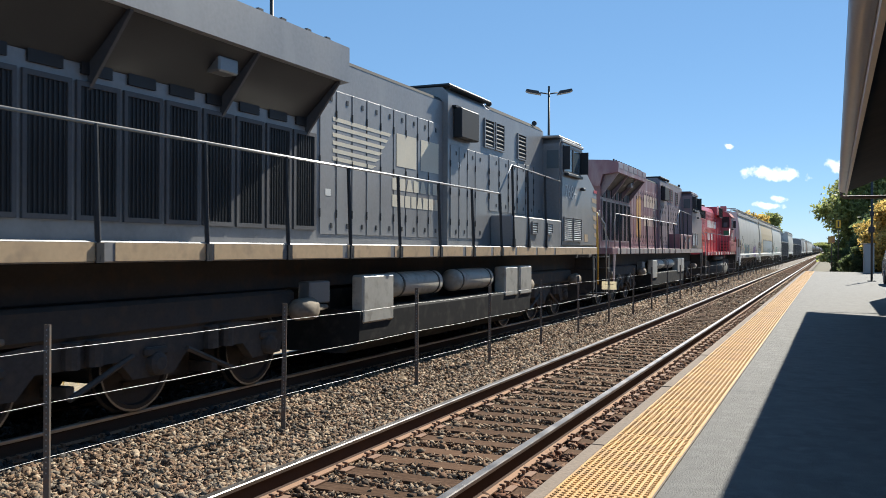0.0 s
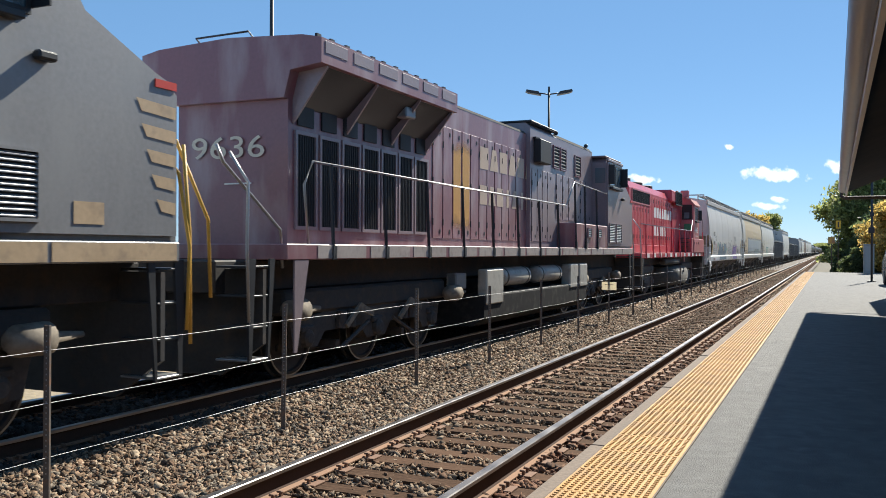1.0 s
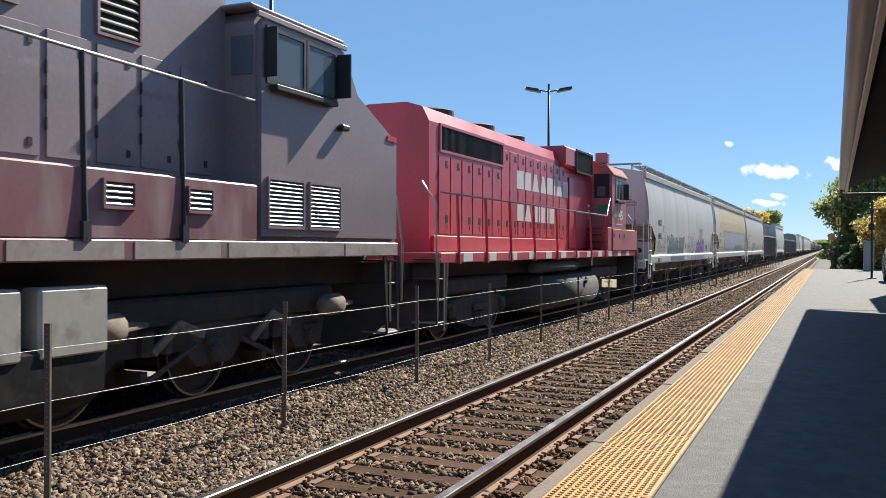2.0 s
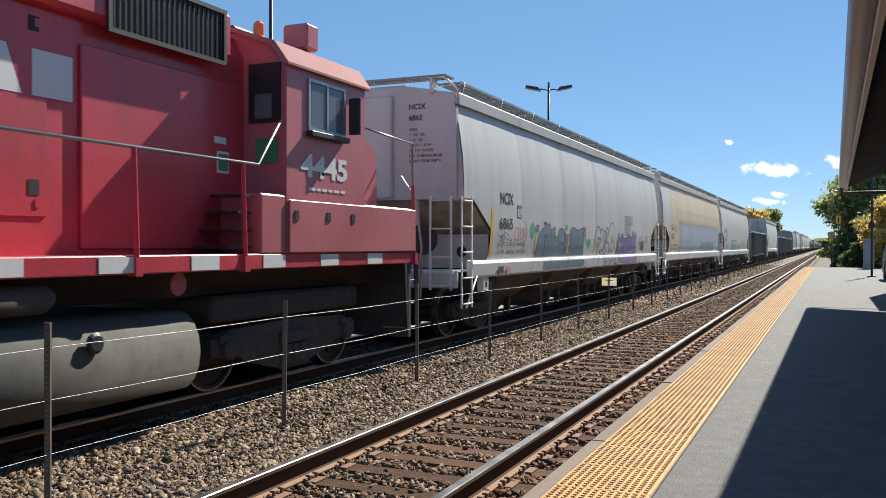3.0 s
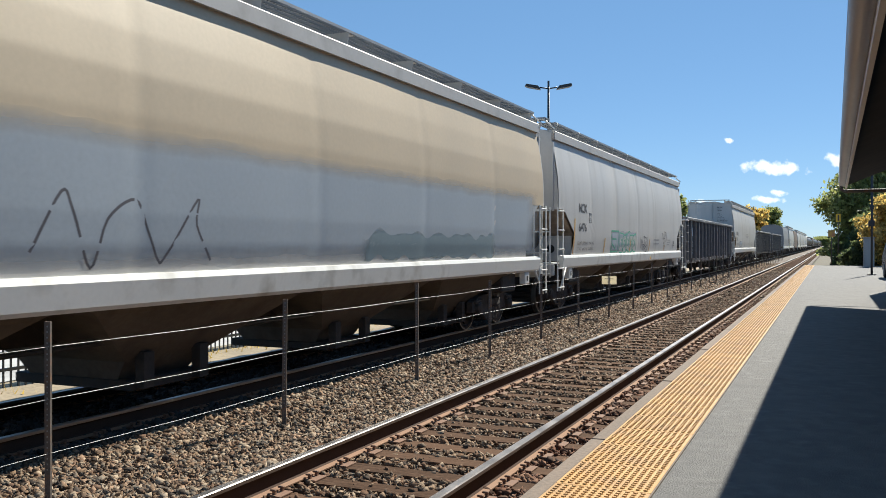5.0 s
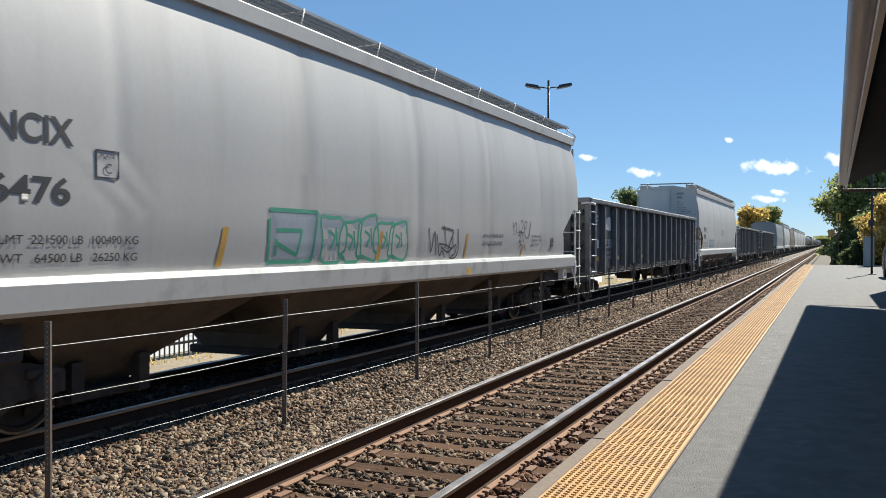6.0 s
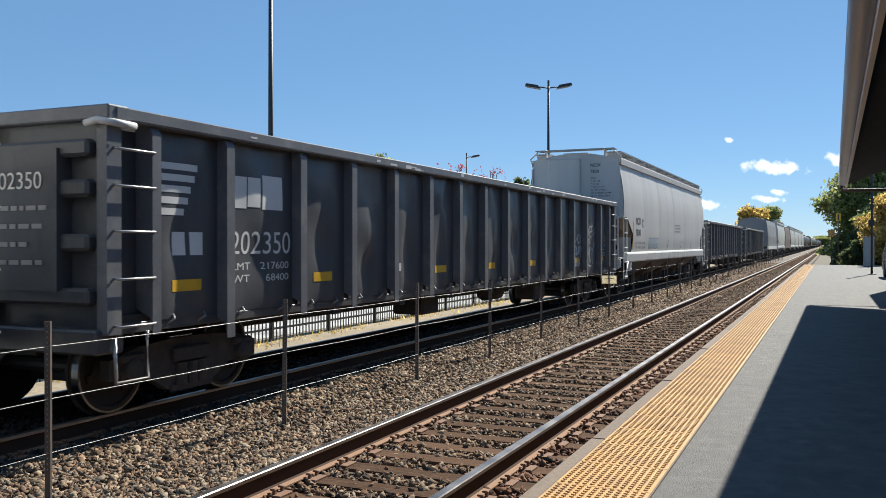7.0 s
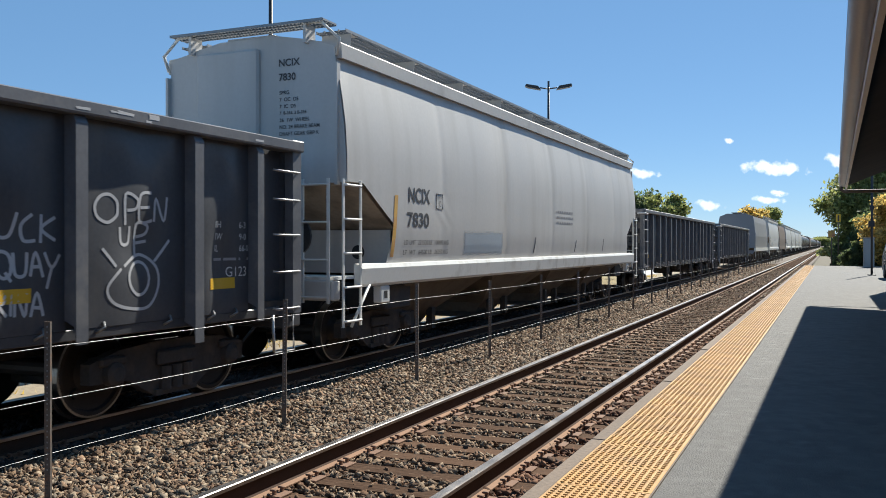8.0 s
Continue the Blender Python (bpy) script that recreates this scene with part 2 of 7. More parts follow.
def mixed_stone(name, tones, rough=0.88):
    """Crushed rock of several kinds: each stone takes one of the tones, with grain of its own."""
    m = material(name, tones[0], rough, vary=0.25, grain=70, blotch=9, bump=0.5, spec=0.15)
    n, link = m.node_tree.nodes, m.node_tree.links.new
    g, ramp, mul = n.new("ShaderNodeNewGeometry"), n.new("ShaderNodeValToRGB"), n.new("ShaderNodeVectorMath")
    ramp.color_ramp.interpolation = "CONSTANT"
    while len(ramp.color_ramp.elements) < len(tones):
        ramp.color_ramp.elements.new(0.5)
    for i, (e, tone) in enumerate(zip(ramp.color_ramp.elements, tones)):
        e.position, e.color = i / len(tones), (*tone, 1)
    link(g.outputs["Random Per Island"], ramp.inputs[0])
    scale = next(q for q in n if q.type == "VECT_MATH" and q.operation == "SCALE" and q is not mul)
    link(ramp.outputs[0], scale.inputs[0])
    return m


MAT["stone"] = mixed_stone("ballast_stone", ((0.189, 0.126, 0.081), (0.261, 0.194, 0.135), (0.0675, 0.054, 0.045), (0.333, 0.261, 0.189), (0.153, 0.0945, 0.063), (0.198, 0.162, 0.126), (0.108, 0.072, 0.0495), (0.288, 0.189, 0.126)))
MAT["stone_brown"] = mixed_stone("brown_stone", ((0.162, 0.099, 0.063), (0.234, 0.162, 0.108), (0.0675, 0.0495, 0.0387), (0.288, 0.216, 0.153), (0.126, 0.072, 0.045), (0.171, 0.126, 0.09)))
MAT["stone_rust"] = mixed_stone("rusty_stone", ((0.135, 0.063, 0.0378), (0.189, 0.101, 0.063), (0.072, 0.0432, 0.0324), (0.225, 0.135, 0.09), (0.108, 0.0504, 0.0315)))


def soft_paint(name, color, uneven=1.6):
    """Paint worn thin towards its edges, over the paint below."""
    m = material(name, color, 0.55, vary=0.10, grain=18, blotch=0.6, bump=0.0, streak=(1, 1.2, 0.2))
    n, link = m.node_tree.nodes, m.node_tree.links.new
    tc, sep, nz = n.new("ShaderNodeTexCoord"), n.new("ShaderNodeSeparateXYZ"), n.new("ShaderNodeTexNoise")
    link(tc.outputs["Generated"], sep.inputs[0])
    link(tc.outputs["Object"], nz.inputs["Vector"])
    nz.inputs["Scale"].default_value, nz.inputs["Detail"].default_value = 1.6, 6

    def op(kind, a, b):
        t = n.new("ShaderNodeMath")
        t.operation = kind
        for k, v in enumerate((a, b)):
            if hasattr(v, "is_linked"):
                link(v, t.inputs[k])
            else:
                t.inputs[k].default_value = v
        return t.outputs[0]
    edge = [op("MULTIPLY", op("SUBTRACT", 0.5, op("ABSOLUTE", op("SUBTRACT", sep.outputs[k], 0.5), 0)), w) for k, w in ((1, 14.0), (2, 5.0))]
    fac = op("ADD", op("MINIMUM", edge[0], edge[1]), op("MULTIPLY", op("SUBTRACT", nz.outputs["Fac"], 0.62), uneven))
    clamp = n.new("ShaderNodeClamp")
    clamp.inputs["Max"].default_value = 0.85
    link(fac, clamp.inputs["Value"])
    clear, mix = n.new("ShaderNodeBsdfTransparent"), n.new("ShaderNodeMixShader")
    link(clamp.outputs[0], mix.inputs[0])
    link(clear.outputs[0], mix.inputs[1])
    link(n["Principled BSDF"].outputs[0], mix.inputs[2])
    link(mix.outputs[0], n["Material Output"].inputs[0])
    return m


MAT["thin_plastic"] = material("thin_plastic", (0.75, 0.70, 0.58), 0.6, vary=0.05, bump=0)
thin_nodes = MAT["thin_plastic"].node_tree   # pale sheet that glows with the sun behind it
glow, both = thin_nodes.nodes.new("ShaderNodeBsdfTranslucent"), thin_nodes.nodes.new("ShaderNodeMixShader")
glow.inputs["Color"].default_value = (0.8, 0.75, 0.62, 1)
both.inputs[0].default_value = 0.6
thin_nodes.links.new(thin_nodes.nodes["Principled BSDF"].outputs[0], both.inputs[1])
thin_nodes.links.new(glow.outputs[0], both.inputs[2])
thin_nodes.links.new(both.outputs[0], thin_nodes.nodes["Material Output"].inputs[0])
MAT["hopper_tan"] = material("hopper_tan", (0.55, 0.44, 0.30), 0.5, vary=0.08, grain=18, blotch=0.5, bump=0.03, streak=(1, 1.2, 0.15))
MAT["hopper_blue"] = soft_paint("hopper_blue", (0.38, 0.44, 0.50), 0.5)
MAT["amber_worn"] = soft_paint("amber_worn", (0.62, 0.34, 0.10))
MAT["worn_purple"] = soft_paint("worn_purple", (0.42, 0.33, 0.60))
MAT["worn_teal"] = soft_paint("worn_teal", (0.22, 0.30, 0.34))
for key in ("leaf", "leaf_yellow", "leaf_dark", "leaf_red"):   # leaves let light through
    tree_nodes = MAT[key].node_tree
    bsdf = tree_nodes.nodes["Principled BSDF"]
    colour = bsdf.inputs["Base Color"].links[0].from_socket
    thin, mixed = tree_nodes.nodes.new("ShaderNodeBsdfTranslucent"), tree_nodes.nodes.new("ShaderNodeMixShader")
    mixed.inputs[0].default_value = 0.5
    bright = tree_nodes.nodes.new("ShaderNodeVectorMath")
    bright.operation = "SCALE"
    bright.inputs["Scale"].default_value = 1.8
    tree_nodes.links.new(colour, bright.inputs[0])
    tree_nodes.links.new(bright.outputs[0], thin.inputs["Color"])
    tree_nodes.links.new(bsdf.outputs[0], mixed.inputs[1])
    tree_nodes.links.new(thin.outputs[0], mixed.inputs[2])
    tree_nodes.links.new(mixed.outputs[0], tree_nodes.nodes["Material Output"].inputs[0])


# ---- mesh helpers ----
def box(bm, x0, x1, y0, y1, z0, z1, bevel=0.0):
    r = bmesh.ops.create_cube(bm, size=1.0, matrix=Matrix.Translation(((x0 + x1) / 2, (y0 + y1) / 2, (z0 + z1) / 2)) @ Matrix.Diagonal((abs(x1 - x0), abs(y1 - y0), abs(z1 - z0), 1)))
    if bevel:
        es = {e for v in r["verts"] for e in v.link_edges}
        bmesh.ops.bevel(bm, geom=list(es), offset=bevel, segments=1, affect="EDGES")


def extrude(bm, poly, a, b, axis="y"):
    """A closed outline drawn out between a and b. axis y: outline in x, z; axis x: outline in y, z; axis z: outline in x, y."""
    def at(p, q):
        return (p[0], q, p[1]) if axis == "y" else (q, p[0], p[1]) if axis == "x" else (p[0], p[1], q)
    va = [bm.verts.new(at(p, a)) for p in poly]
    vb = [bm.verts.new(at(p, b)) for p in poly]
    n = len(poly)
    bm.faces.new(va)
    bm.faces.new(vb[::-1])
    for i in range(n):
        bm.faces.new((va[i], vb[i], vb[(i + 1) % n], va[(i + 1) % n]))


def tube(bm, pts, r, n=8, caps=True):
    """A bar or pipe along a line of points."""
    pts = [Vector(p) for p in pts]
    rings = []
    for i, p in enumerate(pts):
        d = (pts[min(i + 1, len(pts) - 1)] - pts[max(i - 1, 0)]).normalized()
        side = d.cross(Vector((0, 0, 1)) if abs(d.z) < 0.9 else Vector((0, 1, 0))).normalized()
        up = side.cross(d)
        rings.append([bm.verts.new(p + (side * math.cos(k * math.tau / n) + up * math.sin(k * math.tau / n)) * r) for k in range(n)])
    for a, b in zip(rings, rings[1:]):
        for k in range(n):
            bm.faces.new((a[k], a[(k + 1) % n], b[(k + 1) % n], b[k]))
    if caps:
        bm.faces.new(rings[0][::-1])
        bm.faces.new(rings[-1])


def lathe(bm, profile, axis, centre, n=24):
    """A turned shape: profile of (along, radius) about the x, y or z axis through centre."""
    rings = []
    for a, r in profile:
        ring = []
        for k in range(n):
            c, s = math.cos(k * math.tau / n) * r, math.sin(k * math.tau / n) * r
            p = (a, c, s) if axis == "x" else (c, a, s) if axis == "y" else (c, s, a)
            ring.append(bm.verts.new(Vector(centre) + Vector(p)))
        rings.append(ring)
    for a, b in zip(rings, rings[1:]):
        for k in range(n):
            bm.faces.new((a[k], a[(k + 1) % n], b[(k + 1) % n], b[k]))
    bm.faces.new(rings[0][::-1])
    bm.faces.new(rings[-1])


def mesh_of(name, bm, mat, smooth=False):
    bmesh.ops.recalc_face_normals(bm, faces=bm.faces[:])
    me = bpy.data.meshes.new(name)
    bm.to_mesh(me)
    bm.free()
    me.materials.append(MAT[mat])
    if smooth:
        for p in me.polygons:
            p.use_smooth = True
    return me


def part(name, bm, mat, parent=None, label="", smooth=False):
    """Links a bmesh, or a ready mesh, as one object under a thing or part."""
    me = mesh_of(name, bm, mat, smooth) if isinstance(bm, bmesh.types.BMesh) else bm
    ob = new(name, me)
    if parent:
        ob.parent = parent
    return tagged(ob, label)


def boxes(name, mat, parent, *dims, bevel=0.0, label=""):
    bm = bmesh.new()
    for d in dims:
        box(bm, *d, bevel=bevel)
    return part(name, bm, mat, parent, label)


def bars(name, mat, parent, r, *lines, n=8, label=""):
    bm = bmesh.new()
    for l in lines:
        tube(bm, l, r, n)
    return part(name, bm, mat, parent, label, smooth=True)


def thing(name, label, category, group="", kind="", at=None):
    ob = new(name)
    ob.empty_display_size = 0.2
    if at is not None:
        ob.matrix_world = at
    return tagged(ob, label, category, group, kind)


TEXTS = {}


def lettering(text, mat, parent, place, height, name="lettering", turn=90, width=None, bold=0.0, fit=None):
    """Raised paint lettering on an upright face. turn 90: read on the side that faces +x; 0: on the end that faces -y."""
    key = (text, mat, height, width, place[2] if fit else 0)
    if key not in TEXTS:
        cu = bpy.data.curves.new(name, "FONT")
        cu.body, cu.size, cu.extrude, cu.offset = text, 1.0, 0.0, bold
        ob = bpy.data.objects.new(name, cu)
        scene.collection.objects.link(ob)
        bpy.context.view_layer.update()
        me = bpy.data.meshes.new_from_object(ob.evaluated_get(bpy.context.evaluated_depsgraph_get()))
        bpy.data.objects.remove(ob)
        xs, ys = [v.co.x for v in me.vertices], [v.co.y for v in me.vertices]
        k = height / (max(ys) - min(ys))
        kx = width / (max(xs) - min(xs)) if width else k
        x0, y0 = min(xs), min(ys)
        for v in me.vertices:
            h, w = (v.co.y - y0) * k, (v.co.x - x0) * kx
            v.co = (w, h, fit(place[2] + h, place[1] + w) - place[0] if fit else 0.0)
        me.name = name
        me.materials.clear()
        me.materials.append(MAT[mat])
        TEXTS[key] = me
    ob = new(name, TEXTS[key])
    ob.parent = parent
    ob.matrix_local = Matrix.Translation(place) @ pose(0, 0, 0, 90, 0, turn)
    return ob
# ---- ground, tracks, platform ----
NEAR, FAR = -3.23, -7.55   # centre lines of the two tracks
GAUGE = 0.7525


def sheet(name, mat, x0, x1, y0, y1, z, label, category, step=None, rough=0.0):
    bm = bmesh.new()
    nx, ny = (1, 1) if not step else (max(1, int((x1 - x0) / step)), max(1, int((y1 - y0) / step)))
    grid = [[bm.verts.new((x0 + (x1 - x0) * i / nx, y0 + (y1 - y0) * j / ny, z + (noise.noise((i * 0.7, j * 0.7, 3)) * rough))) for j in range(ny + 1)] for i in range(nx + 1)]
    for i in range(nx):
        for j in range(ny):
            bm.faces.new((grid[i][j], grid[i + 1][j], grid[i + 1][j + 1], grid[i][j + 1]))
    return tagged(part(name, bm, mat, smooth=bool(rough)), label, category, kind="structure")


sheet("ground", "earth", -1500, 1500, -300, 3000, -0.42, "flat earth with dry grass reaching the horizon", "ground")


def ballast_bed():
    """The stone bed of both tracks: one sheet with a shoulder, a dip between the tracks and a flat strip beyond."""
    cross = [(-11.6, -0.40), (-10.2, -0.39), (-9.65, -0.36), (-9.2, -0.26), (-8.9, -0.215), (-6.2, -0.215), (-5.9, -0.24), (-5.4, -0.27), (-4.9, -0.25), (-4.5, -0.225), (-1.9, -0.225), (-1.6, -0.25)]
    bm = bmesh.new()
    ys = [-20 + 0.5 * i for i in range(160)] + [60 + 20 * i for i in range(60)]
    rows = [[bm.verts.new((x, y, z + 0.018 * noise.noise((x * 3, y * 1.5, 0)))) for x, z in cross] for y in ys]
    for a, b in zip(rows, rows[1:]):
        for k in range(len(cross) - 1):
            bm.faces.new((a[k], a[k + 1], b[k + 1], b[k]))
    return tagged(part("ballast", bm, "gravel", smooth=True), "bed of grey-brown crushed stone under both tracks", "ballast", kind="structure")


bed = ballast_bed()


def bed_height(x):
    xs = (-11.6, -10.2, -9.65, -9.2, -8.9, -6.2, -5.9, -5.4, -4.9, -4.5, -1.9, -1.6)
    zs = (-0.40, -0.39, -0.36, -0.26, -0.215, -0.215, -0.24, -0.27, -0.25, -0.225, -0.225, -0.25)
    return np.interp(x, xs, zs)


def stones(name, mat, x0, x1, y0, y1, count, size, seed, label, gap=None, falloff=2.0):
    """Loose crushed stones strewn over the bed, denser towards the platform."""
    rng = np.random.default_rng(seed)
    u = rng.random(count)
    y = y0 + (y1 - y0) * u ** falloff
    x = rng.uniform(x0, x1, count)
    base = np.array([(1, 0, 0), (-1, 0, 0), (0, 1, 0), (0, -1, 0), (0.1, 0.1, 0.75), (0, 0, -0.75), (0.6, 0.6, 0.5), (-0.6, 0.5, 0.45)], float)
    faces = np.array([(0, 6, 4), (6, 2, 4), (2, 7, 4), (7, 1, 4), (1, 3, 4), (3, 0, 4), (0, 2, 6), (2, 1, 7), (2, 0, 5), (1, 2, 5), (3, 1, 5), (0, 3, 5)])
    r = size * rng.uniform(0.55, 1.45, (count, 1, 1)) * np.sort(rng.uniform(0.28, 1.55, (count, 1, 3)), axis=2)[:, :, ::-1]
    pts = base[None] * r * rng.uniform(0.75, 1.25, (count, 8, 1))
    q = rng.normal(size=(count, 4)) * np.array([1.0, 0.45, 0.45, 1.0])
    q /= np.linalg.norm(q, axis=1)[:, None]
    w, a, b, c = q.T
    rot = np.stack([1 - 2 * (b * b + c * c), 2 * (a * b - c * w), 2 * (a * c + b * w), 2 * (a * b + c * w), 1 - 2 * (a * a + c * c), 2 * (b * c - a * w), 2 * (a * c - b * w), 2 * (b * c + a * w), 1 - 2 * (a * a + b * b)], 1).reshape(-1, 3, 3)
    pts = np.einsum("nij,nkj->nki", rot, pts)
    z = bed_height(x) + 0.012 + rng.uniform(-0.012, 0.02, count)
    keep = np.ones(count, bool)
    if gap is not None:   # none on the ties of that track
        phase = (y - gap) % 0.5
        on = (np.abs(x - NEAR) < 1.3) & (phase < 0.25)
        keep &= ~(on & (rng.random(count) < 0.93))
    pts = (pts + np.stack([x, y, z], 1)[:, None])[keep]
    k = len(pts)
    me = bpy.data.meshes.new(name)
    idx = (faces[None] + 8 * np.arange(k)[:, None, None]).reshape(-1)
    me.vertices.add(k * 8)
    me.vertices.foreach_set("co", pts.reshape(-1))
    me.loops.add(len(idx))
    me.loops.foreach_set("vertex_index", idx)
    me.polygons.add(len(idx) // 3)
    me.polygons.foreach_set("loop_start", np.arange(0, len(idx), 3))
    me.update()
    me.validate()
    me.materials.append(MAT[mat])
    return tagged(new(name, me), label, "stones", kind="stuff")


TIE0 = -5.98
stones("ballast_stones", "stone", -6.45, -4.05, 1.5, 40, 115000, 0.028, 1, "loose grey-brown crushed stones between the tracks")
stones("track_stones", "stone_brown", -3.98, -2.5, 1.5, 40, 40000, 0.027, 2, "crushed stones lying between the wooden ties", gap=TIE0)
stones("rusty_stones", "stone_rust", -2.45, -1.86, 1.5, 40, 15000, 0.032, 3, "rust-stained crushed stones beside the platform edge", gap=TIE0)
stones("outer_tie_stones", "stone", -4.6, -3.98, 1.5, 40, 14000, 0.029, 4, "crushed stones against the rail", gap=TIE0)
stones("distant_stones", "stone", -6.3, -4.05, 30, 95, 15000, 0.06, 6, "crushed stones along the tracks further off", falloff=1.4)
stones("distant_track_stones", "stone_brown", -4.6, -1.9, 32, 80, 9000, 0.05, 7, "crushed stones between the ties further off", gap=TIE0, falloff=1.4)
# stones below the train, coloured dark to stand for its shadow
stones("far_stones", "stone_shaded", -9.2, -6.35, 4, 45, 26000, 0.036, 5, "crushed stones in the bed of the far track, darkened for the train's shade")


def rail_meshes():
    def swept(outline, name, mat):
        bm = bmesh.new()
        extrude(bm, outline, -60, 1300)
        return mesh_of(name, bm, mat)
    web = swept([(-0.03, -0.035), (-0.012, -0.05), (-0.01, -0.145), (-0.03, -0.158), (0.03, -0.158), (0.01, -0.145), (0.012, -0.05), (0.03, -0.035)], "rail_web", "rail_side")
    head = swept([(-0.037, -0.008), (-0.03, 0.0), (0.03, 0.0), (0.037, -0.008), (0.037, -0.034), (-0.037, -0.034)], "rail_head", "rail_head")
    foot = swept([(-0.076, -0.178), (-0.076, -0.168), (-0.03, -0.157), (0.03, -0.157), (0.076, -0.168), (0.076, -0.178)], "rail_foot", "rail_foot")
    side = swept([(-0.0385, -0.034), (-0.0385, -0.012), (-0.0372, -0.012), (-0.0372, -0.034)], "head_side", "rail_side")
    return web, head, foot, side


RAIL = rail_meshes()


def tie_mesh(seed):
    rng = random.Random(seed)
    bm = bmesh.new()
    box(bm, -1.3, 1.3, -0.115, 0.115, -0.17, 0.0, bevel=0.012)
    for v in bm.verts:
        v.co += Vector((rng.uniform(-0.02, 0.02), rng.uniform(-0.008, 0.008), rng.uniform(-0.006, 0.004)))
    return mesh_of("tie", bm, "tie")


def plate_mesh():
    bm = bmesh.new()
    box(bm, -0.18, 0.18, -0.09, 0.09, -0.012, 0.004, bevel=0.004)
    for x in (-0.105, 0.105):
        for y in (-0.05, 0.055):
            box(bm, x - 0.012, x + 0.012, y - 0.012, y + 0.012, 0.0, 0.035)
            box(bm, x - (0.035 if x > 0 else 0.015), x + (0.035 if x < 0 else 0.015), y - 0.017, y + 0.017, 0.028, 0.045, bevel=0.006)
    return mesh_of("tie_plate", bm, "plate")


TIES = [tie_mesh(k) for k in range(6)]
PLATE = plate_mesh()


def track(name, cx, label, near_count):
    t = thing(name, label, "track", kind="structure")
    rng = random.Random(cx)
    for k, x in enumerate((cx - GAUGE, cx + GAUGE)):
        rail = part("rail", RAIL[0], None, t, "rusty brown steel rail with a polished top")
        rail.location = (x, 0, 0)
        part("rail_head", RAIL[1], None, rail)
        part("rail_foot", RAIL[2], None, rail)
        part("head_side", RAIL[3], None, rail)
    for k in range(near_count):
        y = TIE0 + 0.125 + 0.5 * k
        o = part("tie", rng.choice(TIES), None, t)
        o.matrix_local = pose(cx + rng.uniform(-0.03, 0.03), y + rng.uniform(-0.015, 0.015), -0.192, 0, 0, rng.uniform(-0.7, 0.7))
        if k < 92:
            for x in (cx - GAUGE, cx + GAUGE):
                p = part("tie_plate", PLATE, None, t)
                p.matrix_local = pose(x, y, -0.18)
    bm = bmesh.new()
    for k in range(near_count, 1400):
        y = TIE0 + 0.125 + 0.5 * k
        box(bm, cx - 1.3, cx + 1.3, y - 0.115, y + 0.115, -0.36, -0.195 + rng.uniform(-0.006, 0.004))
    tagged(part("distant_ties", bm, "tie", t), kind="stuff")


track("track_near", NEAR, "straight railway track with weathered wooden ties", 165)
track("track_far", FAR, "railway track under the passing train", 86)

# platform
EDGE, TOP = -1.60, 0.2
plat = thing("platform", "grey asphalt station platform with a yellow tactile edge", "platform", kind="structure")
bm = bmesh.new()
box(bm, -1.02, 14, -12, 70, -0.4, TOP)
part("paving", bm, "platform", plat)
bm = bmesh.new()
box(bm, EDGE, -1.02, -12, 70, -0.4, TOP - 0.006)
part("edge_slab", bm, "concrete", plat)


def tactile_tile():
    """A 0.61 m square tile with rows of flat domes."""
    bm = bmesh.new()
    box(bm, -0.302, 0.302, -0.302, 0.302, -0.02, 0.0, bevel=0.003)
    for i in range(12):
        for j in range(12):
            x, y = -0.264 + 0.048 * i, -0.264 + 0.048 * j
            a = [bm.verts.new((x + 0.017 * c, y + 0.017 * s, 0.0003)) for c, s in ((1, 0), (0.5, 0.87), (-0.5, 0.87), (-1, 0), (-0.5, -0.87), (0.5, -0.87))]
            b = [bm.verts.new((x + 0.011 * c, y + 0.011 * s, 0.0085)) for c, s in ((1, 0), (0.5, 0.87), (-0.5, 0.87), (-1, 0), (-0.5, -0.87), (0.5, -0.87))]
            for k in range(6):
                bm.faces.new((a[k], a[(k + 1) % 6], b[(k + 1) % 6], b[k]))
            bm.faces.new(b)
    return mesh_of("tactile_tile", bm, "tactile")


TILE = tactile_tile()
for k in range(122):
    o = part("tactile_tile", TILE, None, plat)
    o.location = (EDGE + 0.303, -4 + 0.6067 * k, TOP + 0.014)
rng = random.Random(4)
for k in range(24):   # timber fender along the edge
    bm = bmesh.new()
    y = -6 + 3.2 * k
    box(bm, EDGE - 0.125, EDGE - 0.004, y + 0.006, y + 3.194, -0.08, TOP + 0.008 + rng.uniform(-0.006, 0.006), bevel=0.012)
    part("edge_timber", bm, "edge_wood", plat)
boxes("edge_trim", "edge_wood", plat, (-1.005, -0.985, -12, 70, 0.1, TOP + 0.012))
rng = random.Random(9)
bm = bmesh.new()
for k in range(12):   # sealed cracks across the asphalt
    y = 4.5 + 5.6 * k
    pts = [(-0.98 + 0.35 * i, y + rng.uniform(-0.03, 0.03) + 0.01 * i, TOP + 0.0015) for i in range(16)]
    for a, b in zip(pts, pts[1:]):
        w = rng.uniform(0.004, 0.010)
        bm.faces.new([bm.verts.new(p) for p in ((a[0], a[1] - w, a[2]), (b[0], b[1] - w, b[2]), (b[0], b[1] + w, b[2]), (a[0], a[1] + w, a[2]))])
part("joint", bm, "asphalt", plat, "dark sealed crack")


